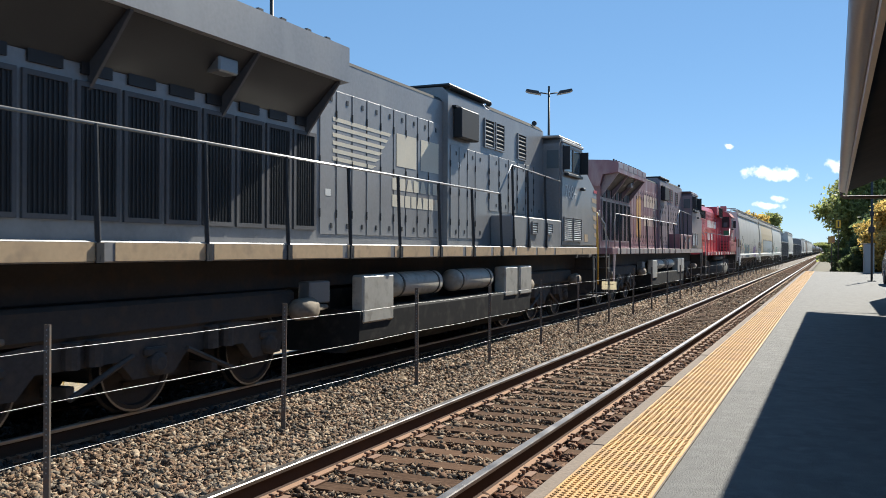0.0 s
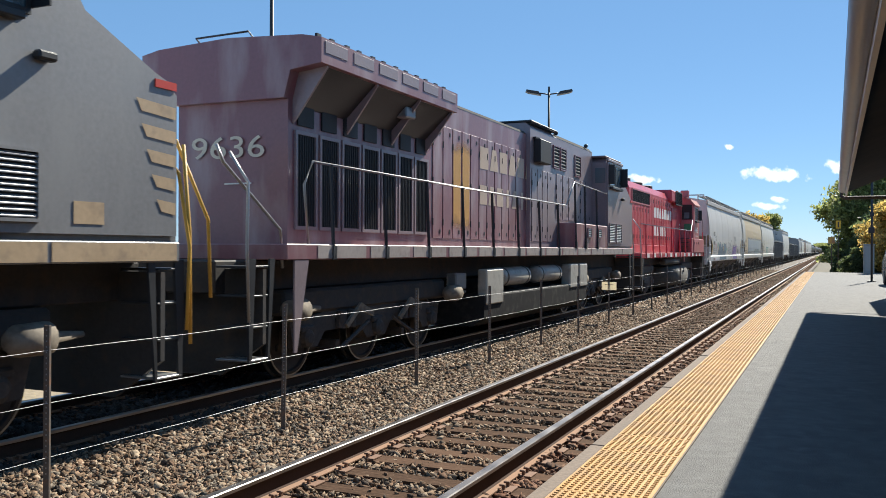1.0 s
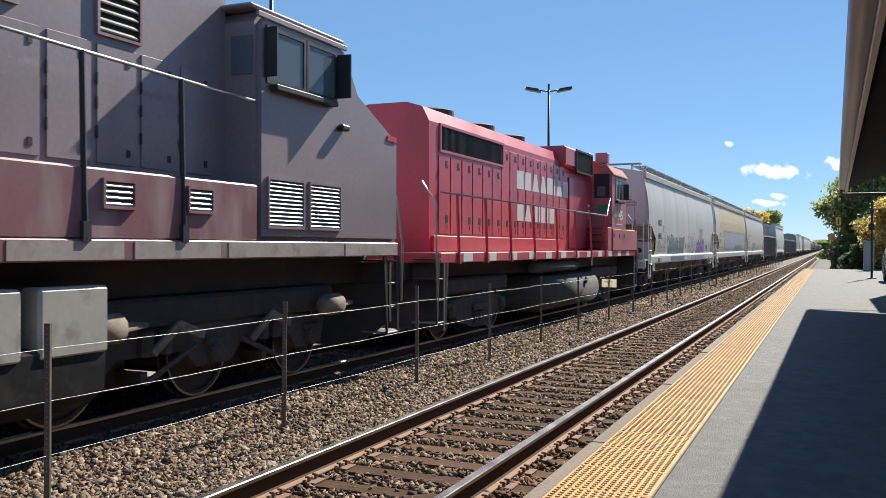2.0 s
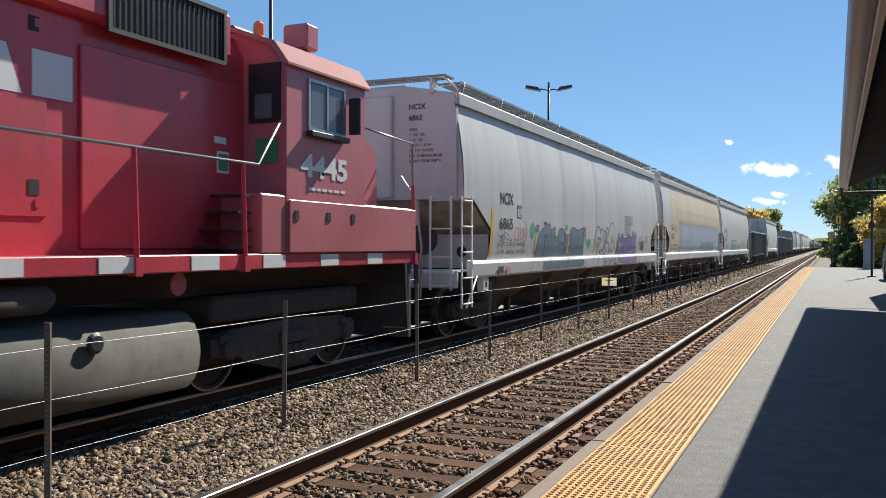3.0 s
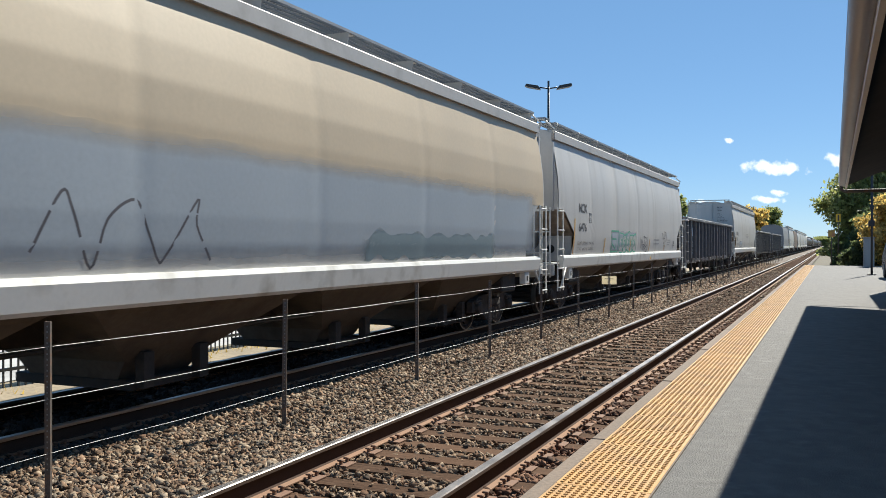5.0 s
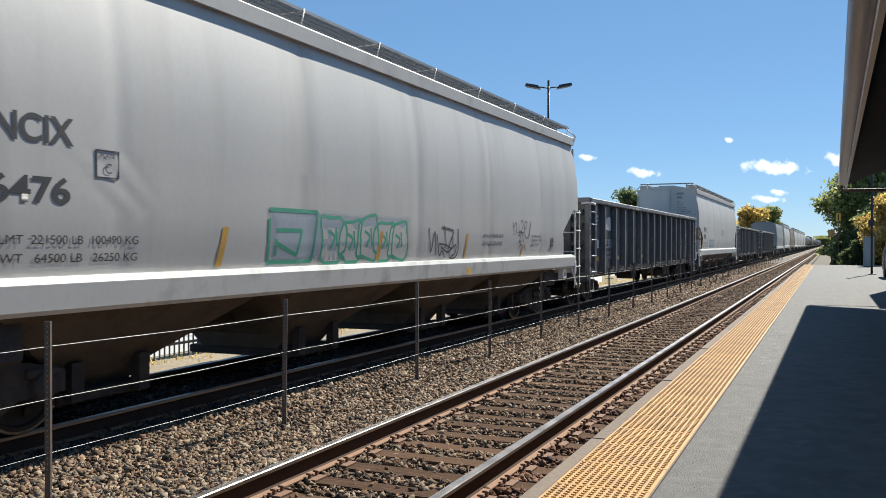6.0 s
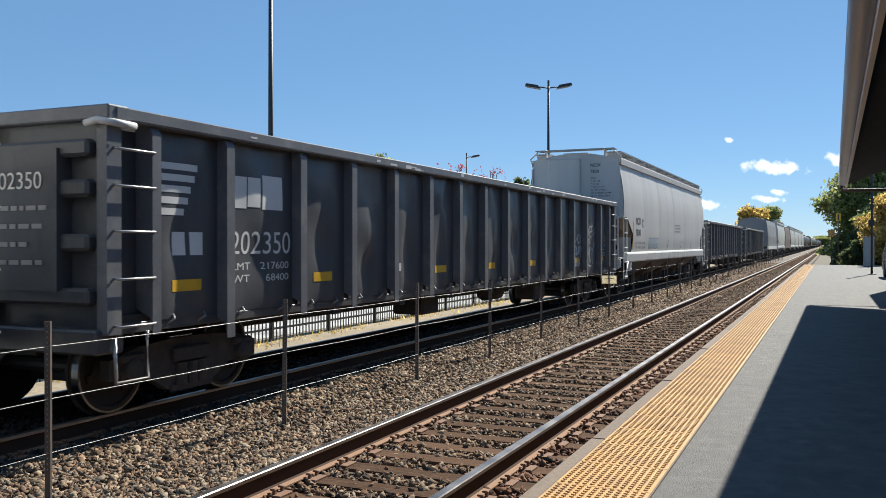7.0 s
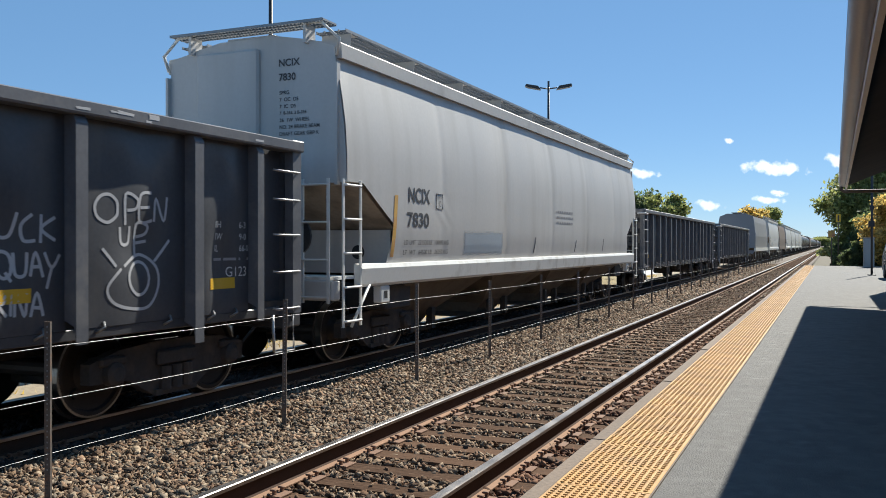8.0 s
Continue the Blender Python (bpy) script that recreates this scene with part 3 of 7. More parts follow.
# ---- wire fence between the tracks ----
def wire_fence():
    f = thing("wire_fence", "low fence of perforated steel posts with three thin wires", "fence")
    bm = bmesh.new()
    outline = [(-0.024, -0.012), (-0.024, 0.012), (-0.014, 0.012), (-0.012, -0.004), (0.012, -0.004), (0.014, 0.012), (0.024, 0.012), (0.024, -0.012)]
    extrude(bm, outline, -0.3, 1.18, axis="z")
    post = mesh_of("post", bm, "post")
    bm = bmesh.new()
    for k in range(27):
        z = 0.05 + 0.042 * k
        box(bm, -0.005, 0.005, -0.014, -0.0125, z - 0.006, z + 0.006)
    holes = mesh_of("stud", bm, "galv")
    rng = random.Random(2)
    stand = [-1.3, 1.8, 4.89, 8.05, 11.42, 14.39, 17.38, 20.33, 23.47, 26.68] + [29.7 + 3.07 * k for k in range(30)]
    for y in stand:
        p = part("post", post, None, f)
        p.matrix_local = pose(-5.45, y, rng.uniform(-0.08, 0.0), rng.uniform(-1.0, 1.0), rng.uniform(-1.2, 1.2), rng.uniform(-8, 8) + 20)
        tagged(part("stud", holes, None, p, "bright punched holes"), kind="stuff")
    for z in (0.957, 0.556, 0.143):
        pts = []
        for y, after in zip(stand, stand[1:]):
            pts += [(-5.43, y, z), (-5.43, (y + after) / 2, z - 0.012)]
        bars("wire", "wire", f, 0.0024, pts, n=5)
    notice = boxes("notice_board", "thin_plastic", f, (-5.64, -5.24, 23.44, 23.455, 0.66, 0.88), label="small pale notice board on a post")
    boxes("notice_text", "black_letter", notice, (-5.56, -5.32, 23.437, 23.4395, 0.80, 0.815))


wire_fence()


# ---- far side: strip, fence, parking lot, lamp posts ----
sheet("verge", "lot", -11.5, -9.75, -20, 400, -0.36, "pale sunlit gravel strip beside the far track", "gravel", step=0.6, rough=0.03)
sheet("parking_lot", "pavement", -60, -11.45, -40, 400, -0.35, "pale sunlit parking lot behind the fence", "parking lot")


def weeds():
    """Low dry grass and weeds along the foot of the fence."""
    nr = np.random.default_rng(12)
    n = 2600
    x, y = -10.95 + np.abs(nr.normal(size=n)) * 0.3, nr.uniform(2, 60, n)
    x, y = x[(noise_keep := np.array([noise.noise((q * 0.8, 0, 4)) for q in y])) > -0.25], y[noise_keep > -0.25]
    n = len(x)
    root = np.stack([x, y, np.full(n, -0.38)], 1)
    side = np.stack([nr.normal(size=n), nr.normal(size=n), np.zeros(n)], 1) * 0.012
    tip = root + np.stack([nr.normal(size=n) * 0.06, nr.normal(size=n) * 0.06, nr.uniform(0.03, 0.15, n)], 1)
    me = bpy.data.meshes.new("weeds")
    me.from_pydata(np.stack([root - side, root + side, tip], 1).reshape(-1, 3).tolist(), [], np.arange(n * 3).reshape(-1, 3).tolist())
    me.materials.append(MAT["leaf_yellow"])
    tagged(new("weeds", me), "dry yellow-green weeds along the fence foot", "grass", kind="stuff")


weeds()


def picket_fence():
    f = thing("picket_fence", "dark metal picket fence along the parking lot", "fence")
    bm = bmesh.new()
    box(bm, -0.009, 0.009, -0.014, 0.014, -0.38, 1.0)
    picket = mesh_of("picket", bm, "black_steel")
    for k in range(290):
        p = part("picket", picket, None, f)
        p.location = (-11.0, 4 + 0.13 * k, 0)
    for z in (-0.12, 0.12, 0.86):
        boxes("fence_rail", "black_steel", f, (-11.03, -10.985, 4, 42, z, z + 0.045))
    for k in range(17):
        boxes("fence_post", "black_steel", f, (-11.04, -10.97, 4.05 + 2.34 * k, 4.12 + 2.34 * k, -0.4, 0.95))


picket_fence()


def street_lamp(x, y, height, heads, reach=0.75, turn=0.0, r=0.075):
    l = thing("street_lamp", "tall dark steel parking lot lamp post with shoebox heads", "street lamp", at=pose(x, y, -0.36, 0, 0, turn))
    bm = bmesh.new()
    lathe(bm, [(0, r * 1.25), (height * 0.5, r), (height, r * 0.72)], "z", (0, 0, 0), 12)
    part("pole", bm, "black_steel", l, smooth=True)
    boxes("base", "concrete", l, (-0.25, 0.25, -0.25, 0.25, -0.1, 0.5), bevel=0.03)
    boxes("finial", "black_steel", l, (-0.05, 0.05, -0.05, 0.05, height, height + 0.28))
    for s in heads:
        bars("arm", "black_steel", l, 0.035, [(0, 0, height - 0.12), (s * 0.45, 0, height - 0.05)])
        bm = bmesh.new()
        extrude(bm, [(s * 0.40, height - 0.17), (s * 0.55, height + 0.02), (s * (reach + 0.4), height + 0.12), (s * (reach + 0.45), height + 0.02), (s * (reach + 0.3), height - 0.05)], -0.2, 0.2)
        part("lamp_head", bm, "black_steel", l)


street_lamp(-13.2, 43.3, 10.2, (-1, 1), turn=20)
street_lamp(-14.6, 20.9, 10.0, (-1, 1), turn=20)
street_lamp(-29.9, 73.0, 10.0, (1,), turn=20)


# ---- trees ----
def tree(name, label, x, y, height, radius, leaf, seed, base=0.3, leaves=5200, size=0.22, squash=1.0, z0=-0.4, lean=(0, 0), clumps=34):
    rng = random.Random(seed)
    nr = np.random.default_rng(seed)
    t = thing(name, label, "tree", at=pose(x, y, z0))
    bm = bmesh.new()
    lathe(bm, [(0, 0.05 * radius), (height * 0.3, 0.04 * radius), (height * 0.75, 0.012 * radius)], "z", (0, 0, 0), 10)
    centres = []
    for k in range(clumps):
        a, h = rng.uniform(0, math.tau), rng.uniform(base, 0.92)
        spread = radius * rng.uniform(0.2, 0.92) * (1.0 if h < 0.65 else 0.6)
        c = Vector((math.cos(a) * spread + lean[0], math.sin(a) * spread + lean[1], height * h))
        centres.append((c, radius * rng.uniform(0.16, 0.36)))
        tube(bm, [(0, 0, height * (base * 0.5 + 0.35 * h)), c * 0.6 + Vector((0, 0, c.z * 0.38)), c], 0.012 * radius, 6)
    part("trunk", bm, "bark", t)
    per = leaves // len(centres)
    pts = []
    for c, r in centres:
        d = nr.normal(size=(per, 3))
        d /= np.linalg.norm(d, axis=1)[:, None]
        d *= (r * nr.uniform(0.15, 1.2, (per, 1)))
        d[:, 2] *= 0.75 * squash
        pts.append(d + np.array(c))
    pts = np.concatenate(pts)
    pts = pts[pts[:, 2] > height * 0.1]
    n = len(pts)
    u, v = nr.normal(size=(n, 3)), nr.normal(size=(n, 3))
    u /= np.linalg.norm(u, axis=1)[:, None]
    v -= (v * u).sum(1)[:, None] * u
    v /= np.linalg.norm(v, axis=1)[:, None]
    s = size * nr.uniform(0.6, 1.3, (n, 1))
    quad = np.stack([pts - u * s, pts - v * s * 0.55, pts + u * s, pts + v * s * 0.55], 1).reshape(-1, 3)
    me = bpy.data.meshes.new("crown")
    me.from_pydata(quad.tolist(), [], np.arange(n * 4).reshape(-1, 4).tolist())
    me.materials.append(MAT[leaf])
    part("crown", me, None, t)
    return t


tree("tree", "tall green broadleaf tree beside the tracks", 4.2, 92, 11.0, 5.4, "leaf", 11, base=0.08, leaves=60000, size=0.20, clumps=90)
tree("tree", "dark green tree behind the platform end", 6.5, 80, 6.5, 4.0, "leaf_dark", 12, base=0.1, leaves=26000, clumps=60)
tree("tree", "yellow autumn tree at the end of the platform", 4.4, 73, 6.2, 2.6, "leaf_yellow", 13, base=0.12, leaves=22000, size=0.13, clumps=70)
tree("tree", "yellowing autumn tree beside the car park", 8.2, 66, 6.6, 3.2, "leaf_yellow", 14, base=0.12, leaves=22000, size=0.14, clumps=70)
for k, (x, y, h, r, m) in enumerate(((1.3, 82, 2.4, 1.4, "leaf_dark"), (4.6, 80, 4.6, 2.6, "leaf_dark"), (6.4, 74, 4.0, 2.2, "leaf"), (2.4, 74, 2.6, 1.5, "leaf_dark"), (3.9, 76, 3.2, 1.8, "leaf_dark"), (3.0, 84, 3.6, 2.2, "leaf_dark"), (5.4, 71, 2.6, 1.6, "leaf"))):
    tree("shrub", "dense dark green shrub at the platform end", x, y, h, r, m, 30 + k, base=0.08, leaves=8000, size=0.12)
tree("shrub", "yellow autumn bush behind the picket fence", -16.0, 16.8, 2.7, 1.3, "leaf_yellow", 41, base=0.08, leaves=5000, size=0.08)
tree("tree", "green tree behind the parking lot", -46.5, 88.8, 13.0, 3.6, "leaf", 21, leaves=6000, size=0.26)
tree("tree", "thin autumn tree with red leaves", -35.5, 83, 11.0, 3.0, "leaf_red", 22, leaves=1500, size=0.16)
tree("tree", "bare autumn tree with a few red leaves", -32.5, 86, 10.8, 3.2, "leaf_red", 23, leaves=350, size=0.13)
tree("tree", "dark spruce behind the parking lot", -35, 104.8, 10.8, 2.0, "leaf_dark", 24, leaves=6000, size=0.25, squash=1.6)
tree("tree", "yellow-green tree behind the tracks", -25.5, 153, 11.5, 5.5, "leaf", 25, leaves=9000, size=0.35)
tree("tree", "green tree behind the tracks", -32, 160, 12.0, 6.0, "leaf_dark", 26, leaves=9000, size=0.35)
tree("tree", "green tree far along the tracks", -16.4, 211, 10.5, 5.0, "leaf_yellow", 27, leaves=7000, size=0.45)
tree("tree", "green tree far along the tracks", -20, 330, 15.0, 8.0, "leaf", 28, leaves=8000, size=0.6)


def treeline(name, x, y0, y1, h, seed, label):
    """A far wood as one uneven mass of leaves."""
    nr = np.random.default_rng(seed)
    n = 16000
    y = nr.uniform(y0, y1, n)
    top = h * (0.7 + 0.3 * np.array([noise.noise((v * 0.03, seed, 0)) for v in y]))
    pts = np.stack([x + nr.normal(size=n) * 5, y, top * nr.random(n) ** 0.6 - 0.4], 1)
    u, v = nr.normal(size=(n, 3)) * 0.7, nr.normal(size=(n, 3)) * 0.7
    quad = np.stack([pts - u, pts - v * 0.6, pts + u, pts + v * 0.6], 1).reshape(-1, 3)
    me = bpy.data.meshes.new(name)
    me.from_pydata(quad.tolist(), [], np.arange(n * 4).reshape(-1, 4).tolist())
    me.materials.append(MAT["leaf"])
    tagged(new(name, me), label, "woods", kind="stuff")


treeline("far_woods", -45, 330, 1400, 11, 5, "far green woods along the left of the tracks")
treeline("far_woods", -8, 1360, 1450, 16, 7, "far green woods at the end of the tracks")
treeline("far_woods", 24, 110, 1400, 11, 6, "far green woods along the right of the tracks")
# ---- station canopy on the platform ----
def canopy():
    c = thing("station_canopy", "station roof overhang with bronze gutter and dark soffit", "canopy", kind="structure")
    x0, x1, y0, y1, z = 0.307, 5.2, -9.0, 27.5, 3.39
    bm = bmesh.new()   # roof slab, rising away from the eave
    extrude(bm, [(x0 + 0.02, z + 0.17), (x1, z + 2.1), (x1, z + 1.98), (x0 + 0.145, z + 0.05), (x0 + 0.145, z + 0.12)], y0, y1 - 0.03)
    part("roof", bm, "roof_dark", c)
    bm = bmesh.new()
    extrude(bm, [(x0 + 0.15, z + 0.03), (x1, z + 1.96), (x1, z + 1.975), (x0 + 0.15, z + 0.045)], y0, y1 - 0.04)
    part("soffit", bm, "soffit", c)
    bars("downspout", "post", c, 0.05, [(x0 + 0.0, y1 - 0.02, z + 0.02), (x0 + 0.0, y1 - 0.0, z - 0.08), (x0 + 0.08, y1, z - 0.13), (x1, y1, z - 0.15)], label="bronze drain pipe")
    boxes("fascia", "fascia_light", c, (x0 + 0.10, x0 + 0.14, y0, y1 - 0.12, z - 0.085, z + 0.15))
    boxes("drip_edge", "fascia_light", c, (x0 + 0.097, x0 + 0.1445, y0, y1 - 0.12, z - 0.10, z - 0.086))
    bm = bmesh.new()   # gutter with a rounded front
    curve = [(x0 + 0.045 - 0.12 * math.sin(k * math.pi / 20), z + 0.115 - 0.115 * math.cos(k * math.pi / 20)) for k in range(11)]
    prof = [(x0 + 0.095, z + 0.15), (x0 - 0.062, z + 0.162), (x0 - 0.08, z + 0.155), (x0 - 0.08, z + 0.135)] + curve[::-1] + [(x0 + 0.095, z)]
    extrude(bm, prof, y0, y1)
    part("gutter", bm, "fascia", c, "bronze metal gutter", smooth=True)
    for k in range(12):
        y = 1.5 + 2.2 * k
        boxes("gutter_seam", "fascia", c, (x0 - 0.078, x0 + 0.05, y, y + 0.035, z + 0.135, z + 0.164))
    boxes("rear_wall", "brick_wall", c, (x1 - 0.3, x1 - 0.01, y0, y1 - 0.5, -0.2, z + 1.85))
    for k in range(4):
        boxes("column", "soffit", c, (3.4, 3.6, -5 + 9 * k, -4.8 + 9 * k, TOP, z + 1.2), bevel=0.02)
    c.matrix_world = Matrix.Translation((x0, y1, 0)) @ pose(0, 0, 0, 0, 0, -0.3) @ Matrix.Translation((-x0, -y1, 0))


canopy()


def station_house():
    """The hipped main house beyond the canopy, past the edge of the view: it throws the stepped shadow."""
    h = thing("station_house", "brown brick station house with a dark hipped roof", "building")
    boxes("wall", "brick_wall", h, (3.2, 11, 29.5, 37.5, -0.2, 4.0))
    bm = bmesh.new()
    low = [(2.0, 27.9), (12, 27.9), (12, 38.4), (2.95, 38.4), (2.0, 34.0)]
    a = [bm.verts.new((x, y, 4.0)) for x, y in low]
    b = [bm.verts.new((x, y, 4.25)) for x, y in low]
    top = [bm.verts.new((6.5, 32, 6.2)), bm.verts.new((8.5, 34, 6.2))]
    bm.faces.new(a)
    for k in range(5):
        bm.faces.new((a[k], a[(k + 1) % 5], b[(k + 1) % 5], b[k]))
    bm.faces.new((b[0], b[1], top[1], top[0]))
    bm.faces.new((b[1], b[2], top[1]))
    bm.faces.new((b[2], b[3], top[1]))
    bm.faces.new((b[3], b[4], top[0], top[1]))
    bm.faces.new((b[4], b[0], top[0]))
    part("roof", bm, "roof_dark", h)


station_house()


# ---- platform end furniture ----
def post_sign(x, y, z0, z1, mat, w, h, name, label, bars_on=True):
    s = thing(name, label, "sign", at=pose(x, y, 0))
    bars("pole", "post", s, 0.035, [(0, 0, -0.4), (0, 0, z1 + 0.05)])
    boxes("panel", mat, s, (-w / 2, w / 2, -0.05, -0.035, z1 - h, z1), bevel=0.004)
    if bars_on:
        boxes("marking", "black_letter", s, (-w * 0.12, w * 0.12, -0.056, -0.051, z1 - h * 0.85, z1 - h * 0.15))


post_sign(0.62, 74, 0, 4.1, "reflector", 0.36, 0.62, "track_sign", "yellow lineside sign on a thin post")
post_sign(0.15, 78, 0, 2.9, "amber", 0.5, 0.55, "track_sign", "orange lineside sign on a thin post", bars_on=False)


def utility_box():
    u = thing("utility_cabinet", "grey metal utility cabinet on the platform end", "cabinet", at=pose(2.45, 66, TOP))
    boxes("body", "cabinet", u, (-0.33, 0.33, -0.3, 0.3, 0, 1.95), bevel=0.03)
    boxes("lid", "cabinet", u, (-0.37, 0.37, -0.34, 0.34, 1.951, 2.03), bevel=0.02)
    boxes("door", "cabinet", u, (-0.27, 0.27, -0.322, -0.301, 0.2, 1.8), bevel=0.006)
    boxes("latch", "black_steel", u, (0.16, 0.2, -0.345, -0.3225, 0.9, 1.1))


utility_box()
pole = thing("signal_pole", "thin dark steel pole with small fittings", "pole", at=pose(1.95, 49, TOP))
bars("shaft", "black_steel", pole, 0.055, [(0, 0, 0), (0, 0, 5.6)])
boxes("fitting", "black_steel", pole, (-0.16, 0.12, -0.12, 0.12, 2.45, 2.75), (-0.1, 0.1, -0.1, 0.1, 3.3, 3.5), bevel=0.02)
boxes("foot_plate", "black_steel", pole, (-0.2, 0.2, -0.2, 0.2, 0, 0.05))


def parked_car(x, y, turn):
    c = thing("parked_car", "dark grey parked car seen side-on in shade", "car", at=pose(x, y, TOP, 0, 0, turn))
    bm = bmesh.new()
    extrude(bm, [(-2.25, 0.35), (-2.3, 0.75), (-2.0, 0.95), (-1.2, 1.02), (-0.5, 1.62), (0.9, 1.66), (1.7, 1.15), (2.2, 1.05), (2.3, 0.6), (2.2, 0.3)], -0.88, 0.88, axis="x")
    bmesh.ops.bevel(bm, geom=bm.edges[:], offset=0.06, segments=2, affect="EDGES")
    part("body", bm, "car_paint", c, smooth=True)
    for sx in (-0.885, 0.885):
        bm = bmesh.new()
        extrude(bm, [(-1.0, 1.06), (-0.42, 1.52), (0.85, 1.55), (1.35, 1.12)], sx - 0.006, sx + 0.006, axis="x")
        part("side_window", bm, "glass_cab", c)
        for yy in (-1.4, 1.4):
            bm = bmesh.new()
            lathe(bm, [(-0.11, 0.28), (-0.09, 0.33), (0.09, 0.33), (0.11, 0.28)], "x", (sx * 0.9, yy, 0.33), 20)
            w = part("wheel", bm, "black_steel", c, smooth=True)
            bm = bmesh.new()
            lathe(bm, [(-0.115, 0.2), (0.115, 0.2)], "x", (sx * 0.9, yy, 0.33), 14)
            part("rim", bm, "galv", w)
    boxes("bumper", "black_steel", c, (-0.8, 0.8, -2.38, -2.26, 0.35, 0.6), bevel=0.03)


parked_car(3.3, 44, 4)


# ---- clouds, far off ----
def cloud_material():
    m = bpy.data.materials.new("cloud")
    m.use_nodes = True
    n, link = m.node_tree.nodes, m.node_tree.links.new
    n.remove(n["Principled BSDF"])
    tc, nz, mr, gr = n.new("ShaderNodeTexCoord"), n.new("ShaderNodeTexNoise"), n.new("ShaderNodeMapRange"), n.new("ShaderNodeTexGradient")
    gr.gradient_type = "SPHERICAL"
    mp = n.new("ShaderNodeMapping")
    mp.inputs["Location"].default_value, mp.inputs["Scale"].default_value = (-1, -1, 0), (2, 2, 0)
    link(tc.outputs["Generated"], mp.inputs["Vector"])
    link(mp.outputs[0], gr.inputs["Vector"])
    nz.inputs["Scale"].default_value, nz.inputs["Detail"].default_value = 0.03, 12
    link(tc.outputs["Object"], nz.inputs["Vector"])
    ad = n.new("ShaderNodeMath")
    ad.operation = "MULTIPLY_ADD"
    link(gr.outputs["Fac"], ad.inputs[0])
    ad.inputs[1].default_value = 0.62
    link(nz.outputs["Fac"], ad.inputs[2])
    mr.inputs["From Min"].default_value, mr.inputs["From Max"].default_value = 0.74, 1.02
    link(ad.outputs[0], mr.inputs["Value"])
    em, tr, mx = n.new("ShaderNodeEmission"), n.new("ShaderNodeBsdfTransparent"), n.new("ShaderNodeMixShader")
    em.inputs[0].default_value, em.inputs[1].default_value = (0.93, 0.94, 0.96, 1), 0.9
    link(mr.outputs[0], mx.inputs[0])
    link(tr.outputs[0], mx.inputs[1])
    link(em.outputs[0], mx.inputs[2])
    link(mx.outputs[0], n["Material Output"].inputs[0])
    return m


MAT["cloud"] = cloud_material()
AXIS, RIGHT = Vector((-math.sin(radians(YAW)), math.cos(radians(YAW)), 0)), Vector((math.cos(radians(YAW)), math.sin(radians(YAW)), 0))
for right, up, w, h in ((584, 137, 132, 30), (573, 81, 62, 15), (700, 151, 54, 30), (352, 128, 60, 20), (255, 155, 40, 14), (506, 186, 22, 12), (594, 93, 40, 14), (470, 72, 50, 22)):
    bm = bmesh.new()
    k = 2400 / 1550
    c = AXIS * 2400 + RIGHT * (right * k) + Vector((0, 0, up * k))
    a, b = Vector((w * k * 0.7, 0, 0)), Vector((0, h * k * 0.7, 0))
    bm.faces.new([bm.verts.new(p) for p in (-a - b, a - b, a + b, b - a)])
    o = part("cloud", bm, "cloud")
    o.matrix_world = Matrix.Translation(c) @ pose(0, 0, 0, 0, 0, YAW) @ pose(0, 0, 0, 90, 0, 0)
    tagged(o, "small white fair-weather cloud low in the sky", "cloud", kind="structure")
SPEED = 17.45
MOVING, WHEELS = [], []


def motions():
    """The train rolls by at a steady speed; its wheels turn with it."""
    for ob, u in MOVING:
        walk(ob, [(t, pose(-7.55, u - SPEED * t, 0)) for t in (0, 2, 4, 6, 8)])
    for ob, radius in WHEELS:
        home = ob.location.copy()
        step = math.degrees(SPEED / radius / FPS)
        walk(ob, [(k / FPS, Matrix.Translation(home) @ pose(0, 0, 0, step * k, 0, 0)) for k in range(8 * FPS + 1)])



# ---- rolling stock: shared pieces ----
def wheelset_mesh(r):
    bm = bmesh.new()
    for s in (-1, 1):
        lathe(bm, [(s * 0.69, r + 0.027), (s * 0.715, r + 0.027), (s * 0.722, r), (s * 0.82, r - 0.006), (s * 0.8215, r - 0.028), (s * 0.823, r - 0.07), (s * 0.79, r - 0.085), (s * 0.765, 0.2), (s * 0.80, 0.13), (s * 0.84, 0.1)], "x", (0, 0, 0), 40)
        for k in range(3):
            a = k * math.tau / 3
            box(bm, s * 0.79 - 0.02, s * 0.79 + 0.02, math.cos(a) * 0.28 - 0.04, math.cos(a) * 0.28 + 0.04, math.sin(a) * 0.28 - 0.04, math.sin(a) * 0.28 + 0.04)
    tube(bm, [(-1.05, 0, 0), (1.05, 0, 0)], 0.085, 12)
    me = mesh_of("wheelset", bm, "wheel", smooth=False)
    me.materials.append(MAT["tread"])
    for p in me.polygons:   # bright worn rim
        d = math.hypot(p.center.y, p.center.z)
        if abs(p.center.x) > 0.72 and d > r - 0.024:
            p.material_index = 1
    return me


WHEEL = {}


